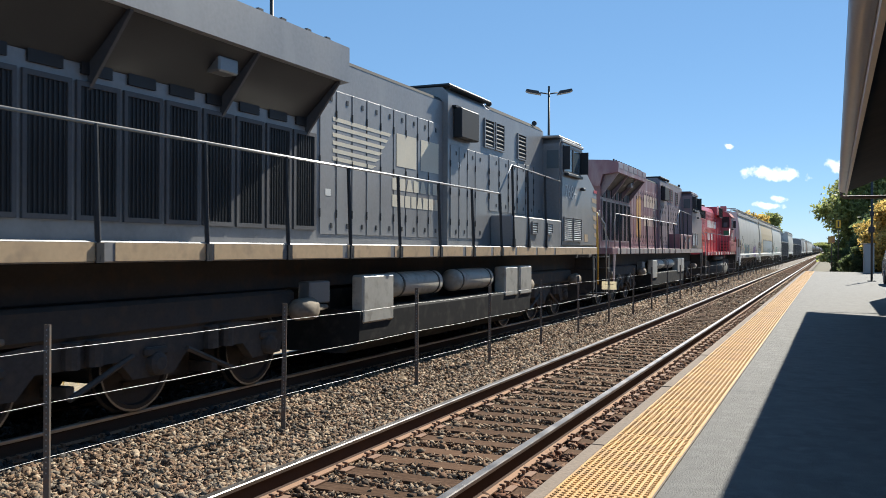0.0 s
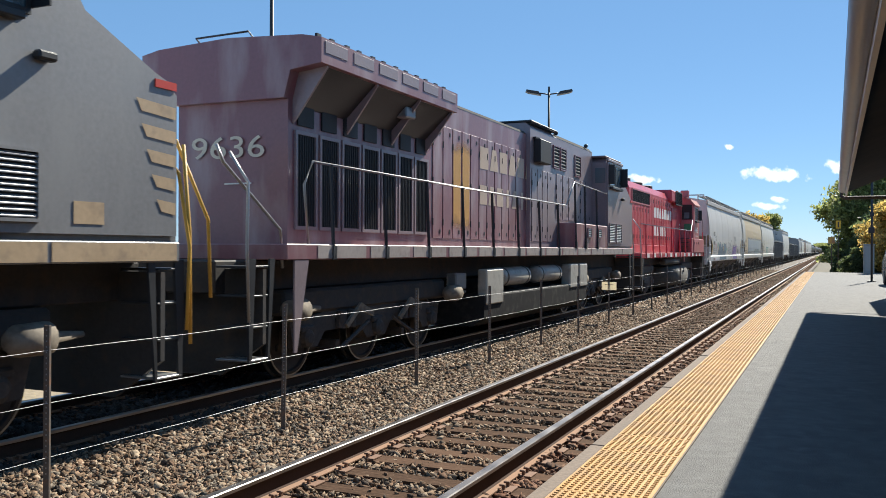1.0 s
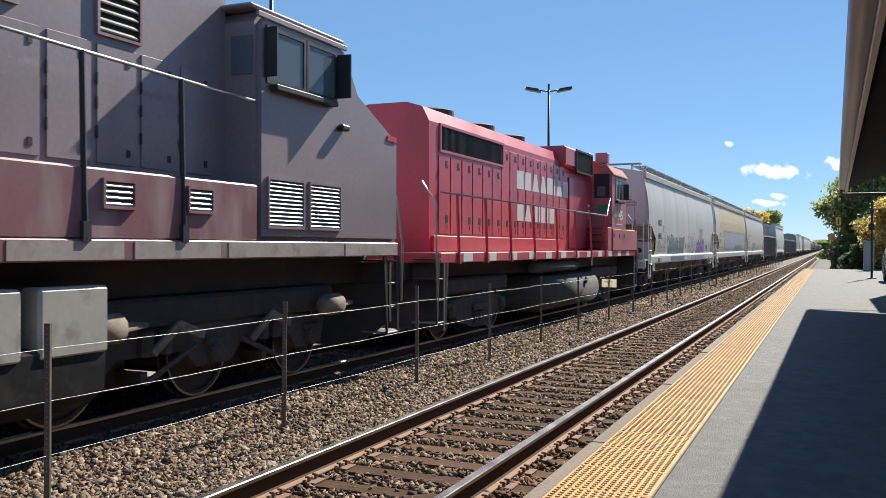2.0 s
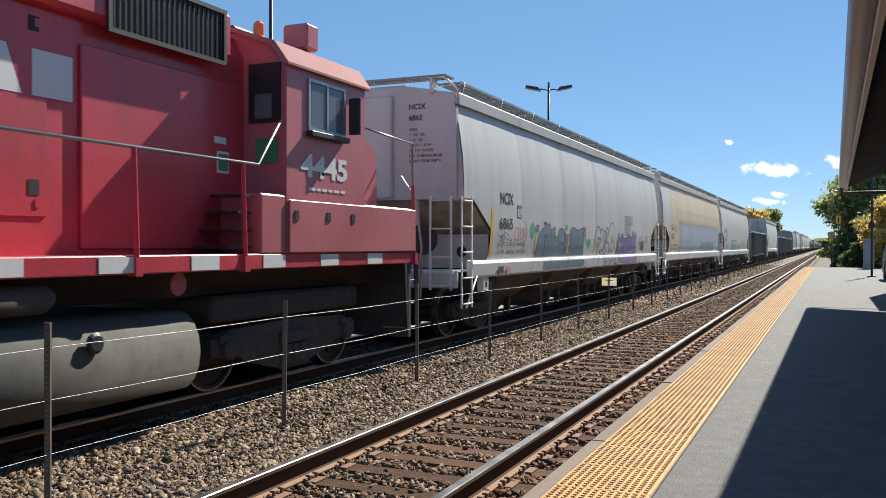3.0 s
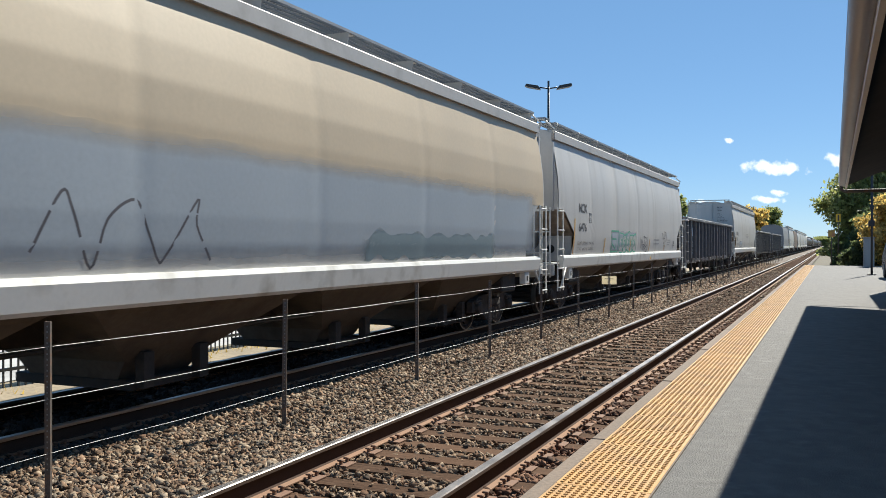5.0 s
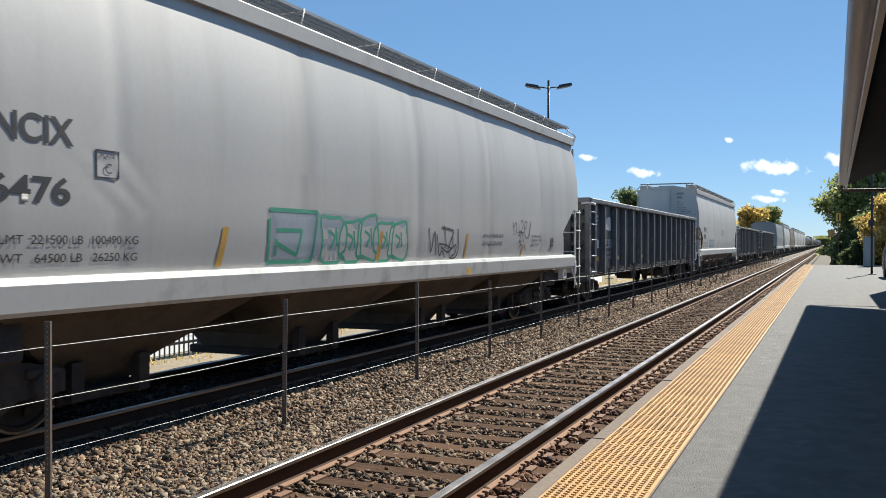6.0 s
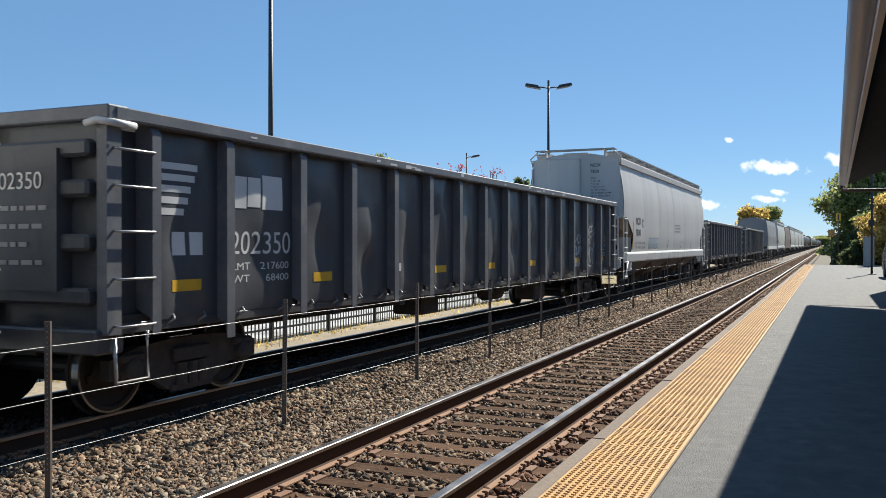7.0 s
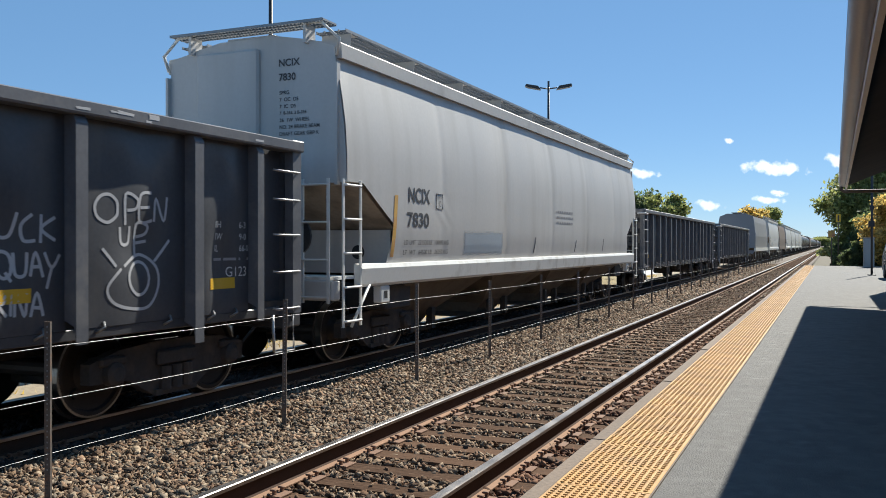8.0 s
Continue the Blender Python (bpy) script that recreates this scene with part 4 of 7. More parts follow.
def bogie(parent, y, half, r, axles):
    """A truck: two cast side frames, bolster, springs, axle caps; the wheelsets turn in it."""
    if r not in WHEEL:
        WHEEL[r] = wheelset_mesh(r)
    bm = bmesh.new()
    L = half + 0.28
    for s in (-1, 1):
        a, b = s * 0.94, s * 1.06
        z = r + 0.02
        if len(axles) == 2:
            outer = [(-L, z + 0.10), (-L, z - 0.10), (-half + 0.24, z - 0.12), (-half + 0.38, z - 0.20), (-0.34, 0.17), (0.34, 0.17), (half - 0.38, z - 0.20), (half - 0.24, z - 0.12), (L, z - 0.10), (L, z + 0.10), (half - 0.1, z + 0.20), (0.3, z + 0.24), (-0.3, z + 0.24), (-half + 0.1, z + 0.20)]
            extrude(bm, outer, a, b, axis="x")
            for k in (-0.17, 0, 0.17):
                lathe(bm, [(0.2, 0.07), (0.45, 0.07)], "z", (s * 1.08, k, 0), 10)
            box(bm, s * 1.06, s * 1.12, -0.3, 0.3, 0.46, 0.62, bevel=0.02)
            box(bm, s * 1.06, s * 1.10, -0.32, 0.32, 0.15, 0.21)
            box(bm, -0.6, 0.6, s * 0.14, s * (half - 0.2), 0.24, 0.60, bevel=0.03)
        else:
            outer = [(-L - 0.1, z + 0.22), (-L, z - 0.14), (-half + 0.3, z - 0.16), (-half + 0.5, z + 0.04), (-0.5, z + 0.04), (-0.3, z - 0.16), (0.3, z - 0.16), (0.5, z + 0.04), (half - 0.5, z + 0.04), (half - 0.3, z - 0.16), (L, z - 0.14), (L + 0.1, z + 0.22), (half * 0.7, z + 0.32), (-half * 0.7, z + 0.32)]
            extrude(bm, outer, a, b, axis="x")
            for k in (-0.5, 0.5):
                for q in (-0.14, 0.14):
                    lathe(bm, [(z + 0.05, 0.085), (z + 0.3, 0.085)], "z", (s * 1.1, k * half + q, 0), 10)
                tube(bm, [(s * 1.15, k * half * 0.4, z + 0.1), (s * 1.15, k * half * 1.2, z - 0.22)], 0.03, 6)
        for q in axles:
            lathe(bm, [(0, 0.13), (0.07, 0.12), (0.10, 0.07)] if s > 0 else [(0, 0.13), (-0.07, 0.12), (-0.10, 0.07)], "x", (s * 1.06, q, r), 14)
            box(bm, s * 0.9, s * 1.11, q - 0.17, q + 0.17, r + 0.08, r + 0.17, bevel=0.02)
    box(bm, -1.0, 1.0, -0.22, 0.22, 0.42, 0.66, bevel=0.03)
    box(bm, -1.0, 1.0, -half * 0.55, -half * 0.55 + 0.1, 0.3, 0.42)
    box(bm, -1.0, 1.0, half * 0.55 - 0.1, half * 0.55, 0.3, 0.42)
    t = part("bogie", bm, "truck", parent, "dirty brown cast steel truck")
    t.location = (0, y, 0)
    for q in axles:
        w = part("wheelset", WHEEL[r], None, t)
        w.location = (0, q, r)
    return t


def coupler(parent, y, s):
    bm = bmesh.new()
    box(bm, -0.08, 0.08, min(y, y + s * 0.75), max(y, y + s * 0.75), 0.78, 0.94, bevel=0.02)
    box(bm, -0.16, 0.14, y + s * 0.72 - 0.14, y + s * 0.72 + 0.14, 0.72, 1.0, bevel=0.05)
    part("coupler", bm, "truck", parent)
    bars("air_hose", "under", parent, 0.022, [(0.28, y, 0.85), (0.32, y + s * 0.25, 0.62), (0.28, y + s * 0.5, 0.42), (0.15, y + s * 0.72, 0.48)])


def ladder(parent, x, y0, y1, z0, z1, rungs, mat, r=0.018, name="ladder"):
    """An upright ladder on a car's side; stiles with rungs bent in between."""
    lines = [[(x, y0, z0), (x, y0, z1)], [(x, y1, z0), (x, y1, z1)]]
    bm = bmesh.new()
    for l in lines:
        box(bm, x - 0.012, x + 0.012, l[0][1] - 0.02, l[0][1] + 0.02, z0, z1)
    for k in range(rungs):
        z = z0 + 0.08 + (z1 - z0 - 0.16) * k / max(1, rungs - 1)
        tube(bm, [(x, y0, z), (x + 0.03, y0 + 0.03, z), (x + 0.03, y1 - 0.03, z), (x, y1, z)], r, 6)
    part(name, bm, mat, parent)


def end_ladder(parent, y, s, x0, x1, z0, z1, rungs, mat):
    bm = bmesh.new()
    for x in (x0, x1):
        box(bm, x - 0.02, x + 0.02, y - 0.012, y + 0.012, z0, z1)
    for k in range(rungs):
        z = z0 + 0.08 + (z1 - z0 - 0.16) * k / max(1, rungs - 1)
        tube(bm, [(x0, y + s * 0.03, z), (x1, y + s * 0.03, z)], 0.016, 6)
    part("end_ladder", bm, mat, parent)


def stroke(parent, mat, x, lines, w=0.02, name="graffiti", label=""):
    """Sprayed lines, given in y and z, as flat ribbons just proud of a side at x(z)."""
    bm = bmesh.new()
    for l in lines:
        pts = [Vector((p[0], p[1])) for p in l]
        fine = []
        for i in range(len(pts) - 1):   # rounded through its corners
            p0, p1, p2, p3 = pts[max(i - 1, 0)], pts[i], pts[i + 1], pts[min(i + 2, len(pts) - 1)]
            for k in range(5):
                t = k / 5
                fine.append(0.5 * (2 * p1 + (p2 - p0) * t + (2 * p0 - 5 * p1 + 4 * p2 - p3) * t * t + (3 * p1 - p0 - 3 * p2 + p3) * t ** 3))
        fine.append(pts[-1])
        prev = None
        for i, p in enumerate(fine):
            d = (fine[min(i + 1, len(fine) - 1)] - fine[max(i - 1, 0)])
            d = d.normalized() if d.length else Vector((1, 0))
            q = Vector((-d.y, d.x)) * w * 0.5
            pair = [bm.verts.new((x((p + e).y, (p + e).x) if callable(x) else x, (p + e).x, (p + e).y)) for e in (q, -q)]
            if prev:
                bm.faces.new((prev[0], prev[1], pair[1], pair[0]))
            prev = pair
    return part(name, bm, mat, parent, label)


def patch(parent, mat, x, y0, y1, z0, z1, name, label="", ragged=0.0, seed=1, step=0.1):
    """A painted area on a side, with an uneven outline."""
    bm = bmesh.new()
    n = max(2, int((y1 - y0) / step))
    m = max(3, int((z1 - z0) / 0.04))
    grid = []
    for i in range(n + 1):
        y = y0 + (y1 - y0) * i / n
        lo, hi = z0 + ragged * noise.noise((i * step * 2.4, seed, 0)), z1 + ragged * noise.noise((i * step * 2.4, seed, 5))
        row = []
        for j in range(m + 1):
            z = lo + (hi - lo) * j / m
            yy = y + (ragged * noise.noise((j * 0.8, seed, 9)) if i in (0, n) else 0)
            row.append(bm.verts.new((x(z, yy) if callable(x) else x, yy, z)))
        grid.append(row)
    for i in range(n):
        for j in range(m):
            bm.faces.new((grid[i][j], grid[i + 1][j], grid[i + 1][j + 1], grid[i][j + 1]))
    return part(name, bm, mat, parent, label, smooth=True)


def small_print(parent, mat, x, y, z, rows, width, height=0.055, gap=0.11, seed=0, name="small_print"):
    """Lines of writing too small to read, as plain bars broken into words."""
    rng = random.Random(seed)
    bm = bmesh.new()
    for r in range(rows):
        a = y
        while a < y + width * rng.uniform(0.75, 1.0):
            w = rng.uniform(0.05, 0.2)
            zz = z - r * gap
            bm.faces.new([bm.verts.new((x(q, b) if callable(x) else x, b, q)) for b, q in ((a, zz), (a + w, zz), (a + w, zz + height), (a, zz + height))])
            a += w + 0.04
    return tagged(part(name, bm, mat, parent), kind="stuff")


def end_print(parent, mat, x, y, z, rows, width, height=0.06, gap=0.13, seed=0):
    rng = random.Random(seed)
    bm = bmesh.new()
    for r in range(rows):
        a, end = x, x + width * rng.uniform(0.5, 1.0)
        while a < end:
            w = rng.uniform(0.05, 0.16)
            zz = z - r * gap
            bm.faces.new([bm.verts.new(p) for p in ((a, y, zz), (a + w, y, zz), (a + w, y, zz + height), (a, y, zz + height))])
            a += w + 0.035
    return tagged(part("small_print", bm, mat, parent), kind="stuff")


# ---- covered hopper ----
PROFILE = [(1.55, 1.44), (1.587, 1.74), (1.60, 2.03), (1.60, 2.59), (1.597, 2.95), (1.574, 3.35), (1.520, 3.75), (1.458, 4.1), (1.415, 4.32)]


def side_x(z):
    return float(np.interp(z, [p[1] for p in PROFILE], [p[0] for p in PROFILE]))


def side_at(z, y):
    """The side sheet with its shallow welded seams and slight waviness."""
    seam = 0.006 * math.exp(-(((y + 1.6) % 3.2 - 1.6) / 0.12) ** 2) if abs(y) < 8 else 0
    wave = 0.003 * (1 + math.cos(math.tau * y / 3.2)) + 0.004 * (0.5 + noise.noise((y * 0.8, 0, 1)))
    return side_x(z) - seam - max(0.0, wave)


def on(d):
    """A coat of paint d metres proud of the side sheet."""
    return lambda z, y: side_at(z, y) + d + 0.0022


printed, proud = on(0.0024), on(0.0012)


HL = 9.6   # half length of the body


def hopper_body():
    bm = bmesh.new()
    low = [(1.44, HL - 1.2), (1.74, HL - 1.3), (2.03, HL - 1.4), (2.3, HL - 0.93), (2.592, HL - 0.44)]
    high = [(z, HL) for z in (2.59, 2.95, 3.35, 3.75, 4.1, 4.32)]
    n = 280
    for s in (-1, 1):
        for course in (low, high):
            rows = []
            for z, e in course:
                row = []
                for i in range(n + 1):
                    y = -e + 2 * e * i / n
                    row.append(bm.verts.new((s * side_at(z, y), y, z)))
                rows.append(row)
            for a, b in zip(rows, rows[1:]):
                for i in range(n):
                    bm.faces.new((a[i], a[i + 1], b[i + 1], b[i]))
    return mesh_of("side_sheet", bm, "hopper_grey", smooth=True)


def hopper(label, group, number, mark, extras, colour="hopper_grey", rows=(2.57, 2.07), gussets=False, limits=("LD LMT  221500 LB  100490 KG", "LT  WT   64500 LB   26250 KG")):
    c = thing("covered_hopper", label, "freight car", group)
    if "side" not in SHARED:
        SHARED["side"] = hopper_body()
    body = part("side_sheet", SHARED["side"], None, c)
    for s in (-1, 1):
        y = s * (HL - 0.02)
        bm = bmesh.new()   # end wall in three upright panels
        top = [(-1.39, 4.44), (-1.0, 4.56), (-0.5, 4.65), (0.5, 4.65), (1.0, 4.56), (1.39, 4.44), (1.43, 4.1), (1.49, 3.75), (1.545, 3.35), (1.575, 2.95), (1.585, 2.58), (-1.585, 2.58), (-1.575, 2.95), (-1.545, 3.35), (-1.49, 3.75), (-1.43, 4.1)]
        extrude(bm, top, y - s * 0.04, y + s * 0.025)
        e = part("end_wall", bm, colour, c)
        bm = bmesh.new()
        box(bm, -0.9, 0.18, min(y, y + s * 0.085), max(y, y + s * 0.085), 2.6, 4.50, bevel=0.03)
        part("end_panel", bm, colour, e)
        for x in (-1.46, 1.43):
            boxes("end_post", colour, e, (x, x + 0.04, min(y, y + s * 0.09), max(y, y + s * 0.09), 2.55, 4.2))
        bm = bmesh.new()   # slope sheet under the end
        extrude(bm, [(s * (HL - 0.005), 2.575), (s * (HL - 0.44), 2.57), (s * (HL - 2.9), 1.15), (s * (HL - 2.95), 1.2), (s * (HL - 0.5), 2.64), (s * (HL - 0.005), 2.64)], -1.54, 1.54, axis="x")
        part("slope_sheet", bm, "slope", c, "dusty sloping end sheet")
        boxes("shear_plate", colour, c, (-1.5, 1.5, min(s * 8.12, s * 8.16), max(s * 8.12, s * 8.16), 1.3, 1.96))
        bm = bmesh.new()
        lathe(bm, [(0, 0.11), (s * 0.006, 0.11)], "y", (0.95, s * 8.162, 1.62), 18)
        part("hand_hole", bm, "grille", c)
        boxes("end_sill", colour, c, (-1.5, 1.5, min(s * 9.62, s * 9.82), max(s * 9.62, s * 9.82), 0.98, 1.26), bevel=0.02)
        boxes("end_platform", "hopper_white", c, (-1.5, 1.5, min(s * 9.0, s * 9.8), max(s * 9.0, s * 9.8), 1.262, 1.30))
        for x in (-0.62, 0.62):
            boxes("end_post", colour, c, (x - 0.05, x + 0.05, s * 9.55 - 0.05, s * 9.55 + 0.05, 1.3, 2.56))
        for k in (-1, 1):
            a, b = sorted((s * 9.72, s * 9.25))
            ladder(c, k * 1.6, a, b, 0.62, 2.62, 5, "hopper_white")
            end_ladder(c, s * 9.86, s, k * 1.45, k * 1.05, 0.95, 2.62, 4, "hopper_white")
            bars("brace", "hopper_white", c, 0.022, [(k * 1.6, s * 9.5, 0.62), (k * 1.58, s * 8.95, 1.18)])
            boxes("jacking_pad", "hopper_white", c, (k * 1.44, k * 1.575, s * 8.45 - 0.14, s * 8.45 + 0.14, 0.88, 1.135), bevel=0.015)
            bm = bmesh.new()
            box(bm, k * 1.5765, k * 1.58, s * 8.45 - 0.05, s * 8.45 + 0.05, 0.95, 1.06)
            part("jack_hole", bm, "grille", c)
        coupler(c, s * 9.65, s)
        bm = bmesh.new()
        lathe(bm, [(-0.2, 0.16), (0.2, 0.16)], "y", (0.45 * s, s * 9.0, 1.5), 14)
        part("brake_cylinder", bm, "under", c, smooth=True)
        boxes("body_bolster", "under", c, (-1.42, 1.42, s * 7.7 - 0.42, s * 7.7 + 0.42, 0.74, 1.138), bevel=0.03)
        bogie(c, s * 7.7, 0.889, 0.457, (-0.889, 0.889))
    bm = bmesh.new()
    lathe(bm, [(-0.02, 0.28), (0.02, 0.28)], "y", (0.9, -9.85, 1.85), 20)
    part("brake_wheel", bm, "under", c)
    # roof with its broad eave strip, hatch trough, running boards
    bm = bmesh.new()
    half = [(1.40, 4.275), (1.488, 4.275), (1.488, 4.465), (1.47, 4.485), (1.32, 4.50), (0.85, 4.58), (0.42, 4.62), (0.40, 4.69)]
    extrude(bm, [(x, z) for x, z in half] + [(-x, z) for x, z in half[::-1]], -HL + 0.03, HL - 0.03)
    roof = part("roof", bm, "hopper_eave" if colour == "hopper_grey" else colour, c)
    for s in (-1, 1):
        a, b = sorted((s * 0.95, s * 1.42))
        bm = bmesh.new()
        for k in range(300):
            y = -9.3 + 18.6 * k / 299
            box(bm, a, b, y - 0.006, y + 0.006, 4.695, 4.72)
        for x in (a, a + 0.12, (a + b) / 2, b - 0.12, b):
            box(bm, x - 0.006, x + 0.006, -9.35, 9.35, 4.687, 4.725)
        tagged(part("running_board", bm, "galv", roof, "open steel grating walkway"), kind="stuff")
        for k in range(10):
            y = -9.2 + 18.4 * k / 9
            if gussets:
                bm = bmesh.new()
                extrude(bm, [(s * 0.95, 4.56), (s * 1.40, 4.49), (s * 1.43, 4.69), (s * 0.95, 4.69)], y - 0.006, y + 0.006)
                box(bm, min(s * 0.95, s * 1.41), max(s * 0.95, s * 1.41), y + 0.006, y + 0.20, 4.675, 4.686)
                part("bracket", bm, "hopper_eave", roof)
            else:
                bars("bracket", "hopper_white", roof, 0.016, [(s * 1.38, y, 4.48), (s * 1.44, y, 4.71), (s * 0.93, y, 4.70)])
        bars("roof_grab", "hopper_white", roof, 0.025, [(s * 1.44, -9.62, 4.3), (s * 1.50, -9.66, 4.52), (s * 1.22, -9.66, 4.77), (s * 0.9, -9.66, 4.79)])
        bars("roof_grab", "hopper_white", roof, 0.025, [(s * 1.44, 9.62, 4.3), (s * 1.50, 9.66, 4.52), (s * 1.22, 9.66, 4.77), (s * 0.9, 9.66, 4.79)])
    for q in (-9.76, 9.40):
        bm = bmesh.new()
        for k in range(46):   # open grating across the end
            x = -1.3 + 2.6 * k / 45
            box(bm, x - 0.006, x + 0.006, q, q + 0.36, 4.765, 4.79)
        for d in (0.0, 0.12, 0.24, 0.36):
            box(bm, -1.3, 1.3, q + d - 0.007, q + d + 0.007, 4.757, 4.795)
        tagged(part("end_walkway", bm, "galv", roof, "open steel grating walkway"), kind="stuff")
        for x in (-1.0, 0.96):
            boxes("walkway_support", colour, roof, (x, x + 0.04, q + 0.05, q + 0.3, 4.50, 4.756))
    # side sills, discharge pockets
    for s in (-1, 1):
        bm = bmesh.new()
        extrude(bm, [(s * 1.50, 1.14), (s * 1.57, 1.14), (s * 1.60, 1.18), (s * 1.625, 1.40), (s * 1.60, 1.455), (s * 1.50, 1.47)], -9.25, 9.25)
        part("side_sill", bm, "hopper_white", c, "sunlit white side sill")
    boxes("centre_sill", "under", c, (-0.28, 0.28, -9.6, 9.6, 0.72, 1.12))
    for y in (-5.85, -1.95, 1.95, 5.85):
        bm = bmesh.new()
        levels = [(1.5, 1.90, 1.2), (1.42, 1.62, 1.08), (0.80, 0.62, 0.50), (0.64, 0.56, 0.30)]
        rings = [[bm.verts.new((sx * a, y + sy * b, z)) for sx, sy in ((-1, -1), (1, -1), (1, 1), (-1, 1))] for a, b, z in levels]
        for a, b in zip(rings, rings[1:]):
            for k in range(4):
                bm.faces.new((a[k], a[(k + 1) % 4], b[(k + 1) % 4], b[k]))
        bm.faces.new(rings[-1])
        p = part("discharge_pocket", bm, "pocket", c, "dusty brown discharge pocket")
        boxes("gate", "under", p, (-0.85, 0.85, y - 0.58, y + 0.58, 0.19, 0.30), bevel=0.01)
        for q in (-0.52, 0.37):
            boxes("gate_guide", "under", p, (0.85, 0.97, y + q, y + q + 0.15, 0.22, 0.6))
    bars("brake_rod", "under", c, 0.03, [(0.9, -7, 0.75), (0.9, 7, 0.75)])
    # markings
    if mark:
        lettering(mark, "black_letter", c, (1.6, -7.73, rows[0]), 0.24, width=0.80, fit=printed, bold=0.022)
        lettering(number, "black_letter", c, (1.6, -7.78, rows[1]), 0.23, width=0.81, fit=printed, bold=0.022)
        for k, line in enumerate(limits):
            lettering(line, "black_letter", c, (1.6, -7.87, 1.735 - 0.155 * k), 0.075, width=1.72, fit=printed)
        lettering(mark, "black_letter", c, (0.50, -9.612, 4.22), 0.105, turn=0, bold=0.02)
        lettering(number, "black_letter", c, (0.50, -9.612, 4.02), 0.105, turn=0, bold=0.02)
        for k, line in enumerate(("SPRG", "7  OC  D5", "7  IC  D5", "7  B-353, 2 B-354", "26  1W  WHEEL", "NO. 24 BRAKE BEAM", "DRAFT GEAR GRP K")):
            lettering(line, "black_letter", c, (0.51, -9.612, 3.83 - 0.096 * k), 0.052, turn=0, bold=0.01)
        for d in ((-6.68, -6.67, 2.33, 2.58), (-6.41, -6.40, 2.33, 2.58), (-6.67, -6.41, 2.33, 2.338), (-6.67, -6.41, 2.572, 2.58)):
            boxes("plate_mark", "black_letter", c, (side_at(2.4, d[0]) - 0.002, side_at(2.4, d[0]) + 0.0055, *d))
        lettering("C", "black_letter", c, (1.6, -6.57, 2.37), 0.09, fit=printed)
        lettering("PLATE", "black_letter", c, (1.6, -6.63, 2.51), 0.035, width=0.18, fit=printed)
    extras(c)
    return c


SHARED = {}


def slash(c, mat, y, z0=1.55, z1=2.48, w=0.11, lean=0.10):
    bm = bmesh.new()
    zs = np.linspace(z0, z1, 7)
    pairs = [[bm.verts.new((proud(z, y) + 0.0012, y + lean * (z - z0) / (z1 - z0) + d, z)) for d in (0, w)] for z in zs]
    for a, b in zip(pairs, pairs[1:]):
        bm.faces.new((a[0], a[1], b[1], b[0]))
    part("reflector", bm, mat, c, "tall yellow reflective strip")


def wild(y, z, w, h, seed, turns=7):
    """One looping sprayed line within a box."""
    rng = random.Random(seed)
    pts = []
    for k in range(turns * 4):
        pts.append((y + w * (k / (turns * 4)) + rng.uniform(-0.12, 0.12) * w * 0.5, z + h * (0.5 + 0.5 * math.sin(k * math.tau / 4 + rng.uniform(-0.7, 0.7)))))
    return pts


def sprayed_letters(c, mat, y, z, w, h, count, seed, outline="spray_black", line=0.022):
    """A row of swollen rounded letter-like blobs with dark outlines, too wild to read."""
    rng = random.Random(seed)
    for k in range(count):
        cy, cz = y + w * (k + 0.5) / count, z + h * 0.5 + rng.uniform(-0.05, 0.05) * h
        ry, rz = w / count * rng.uniform(0.55, 0.68), h * rng.uniform(0.48, 0.58)
        ph = rng.uniform(0, 6)
        pts = []
        for i in range(40):
            a = i * math.tau / 40
            q = 1 + 0.10 * math.sin(3 * a + ph) + 0.06 * math.sin(5 * a + ph * 2)
            sup = lambda v: math.copysign(abs(v) ** 0.55, v)
            pts.append((cy + ry * q * sup(math.cos(a)), max(1.49, cz + rz * q * sup(math.sin(a)))))
        bm = bmesh.new()
        hub = bm.verts.new((side_at(cz, cy) + 0.0034 + 0.0002 * k, cy, cz))
        mids = [bm.verts.new((side_at((cz + p[1]) / 2, (cy + p[0]) / 2) + 0.0034 + 0.0002 * k, (cy + p[0]) / 2, (cz + p[1]) / 2)) for p in pts]
        rim = [bm.verts.new((side_at(p[1], p[0]) + 0.0034 + 0.0002 * k, p[0], p[1])) for p in pts]
        for i in range(40):
            j = (i + 1) % 40
            bm.faces.new((hub, mids[i], mids[j]))
            bm.faces.new((mids[i], rim[i], rim[j], mids[j]))
        part("graffiti", bm, mat, c, "swollen sprayed letters", smooth=True)
        off = 0.0018 + 0.0002 * k
        stroke(c, outline, on(off), [pts + pts[:1], [(cy - ry * 0.4, cz + rz * 0.35), (cy + ry * 0.1, cz + rz * 0.1), (cy - ry * 0.2, cz - rz * 0.4)], [(cy + ry * 0.2, cz + rz * 0.5), (cy + ry * 0.35, cz - rz * 0.3)]], line)


def sill_face(d):
    """A coat d metres proud of the sloping face of the side sill."""
    return lambda z, y: 1.60 + 0.025 * (z - 1.18) / 0.22 + d


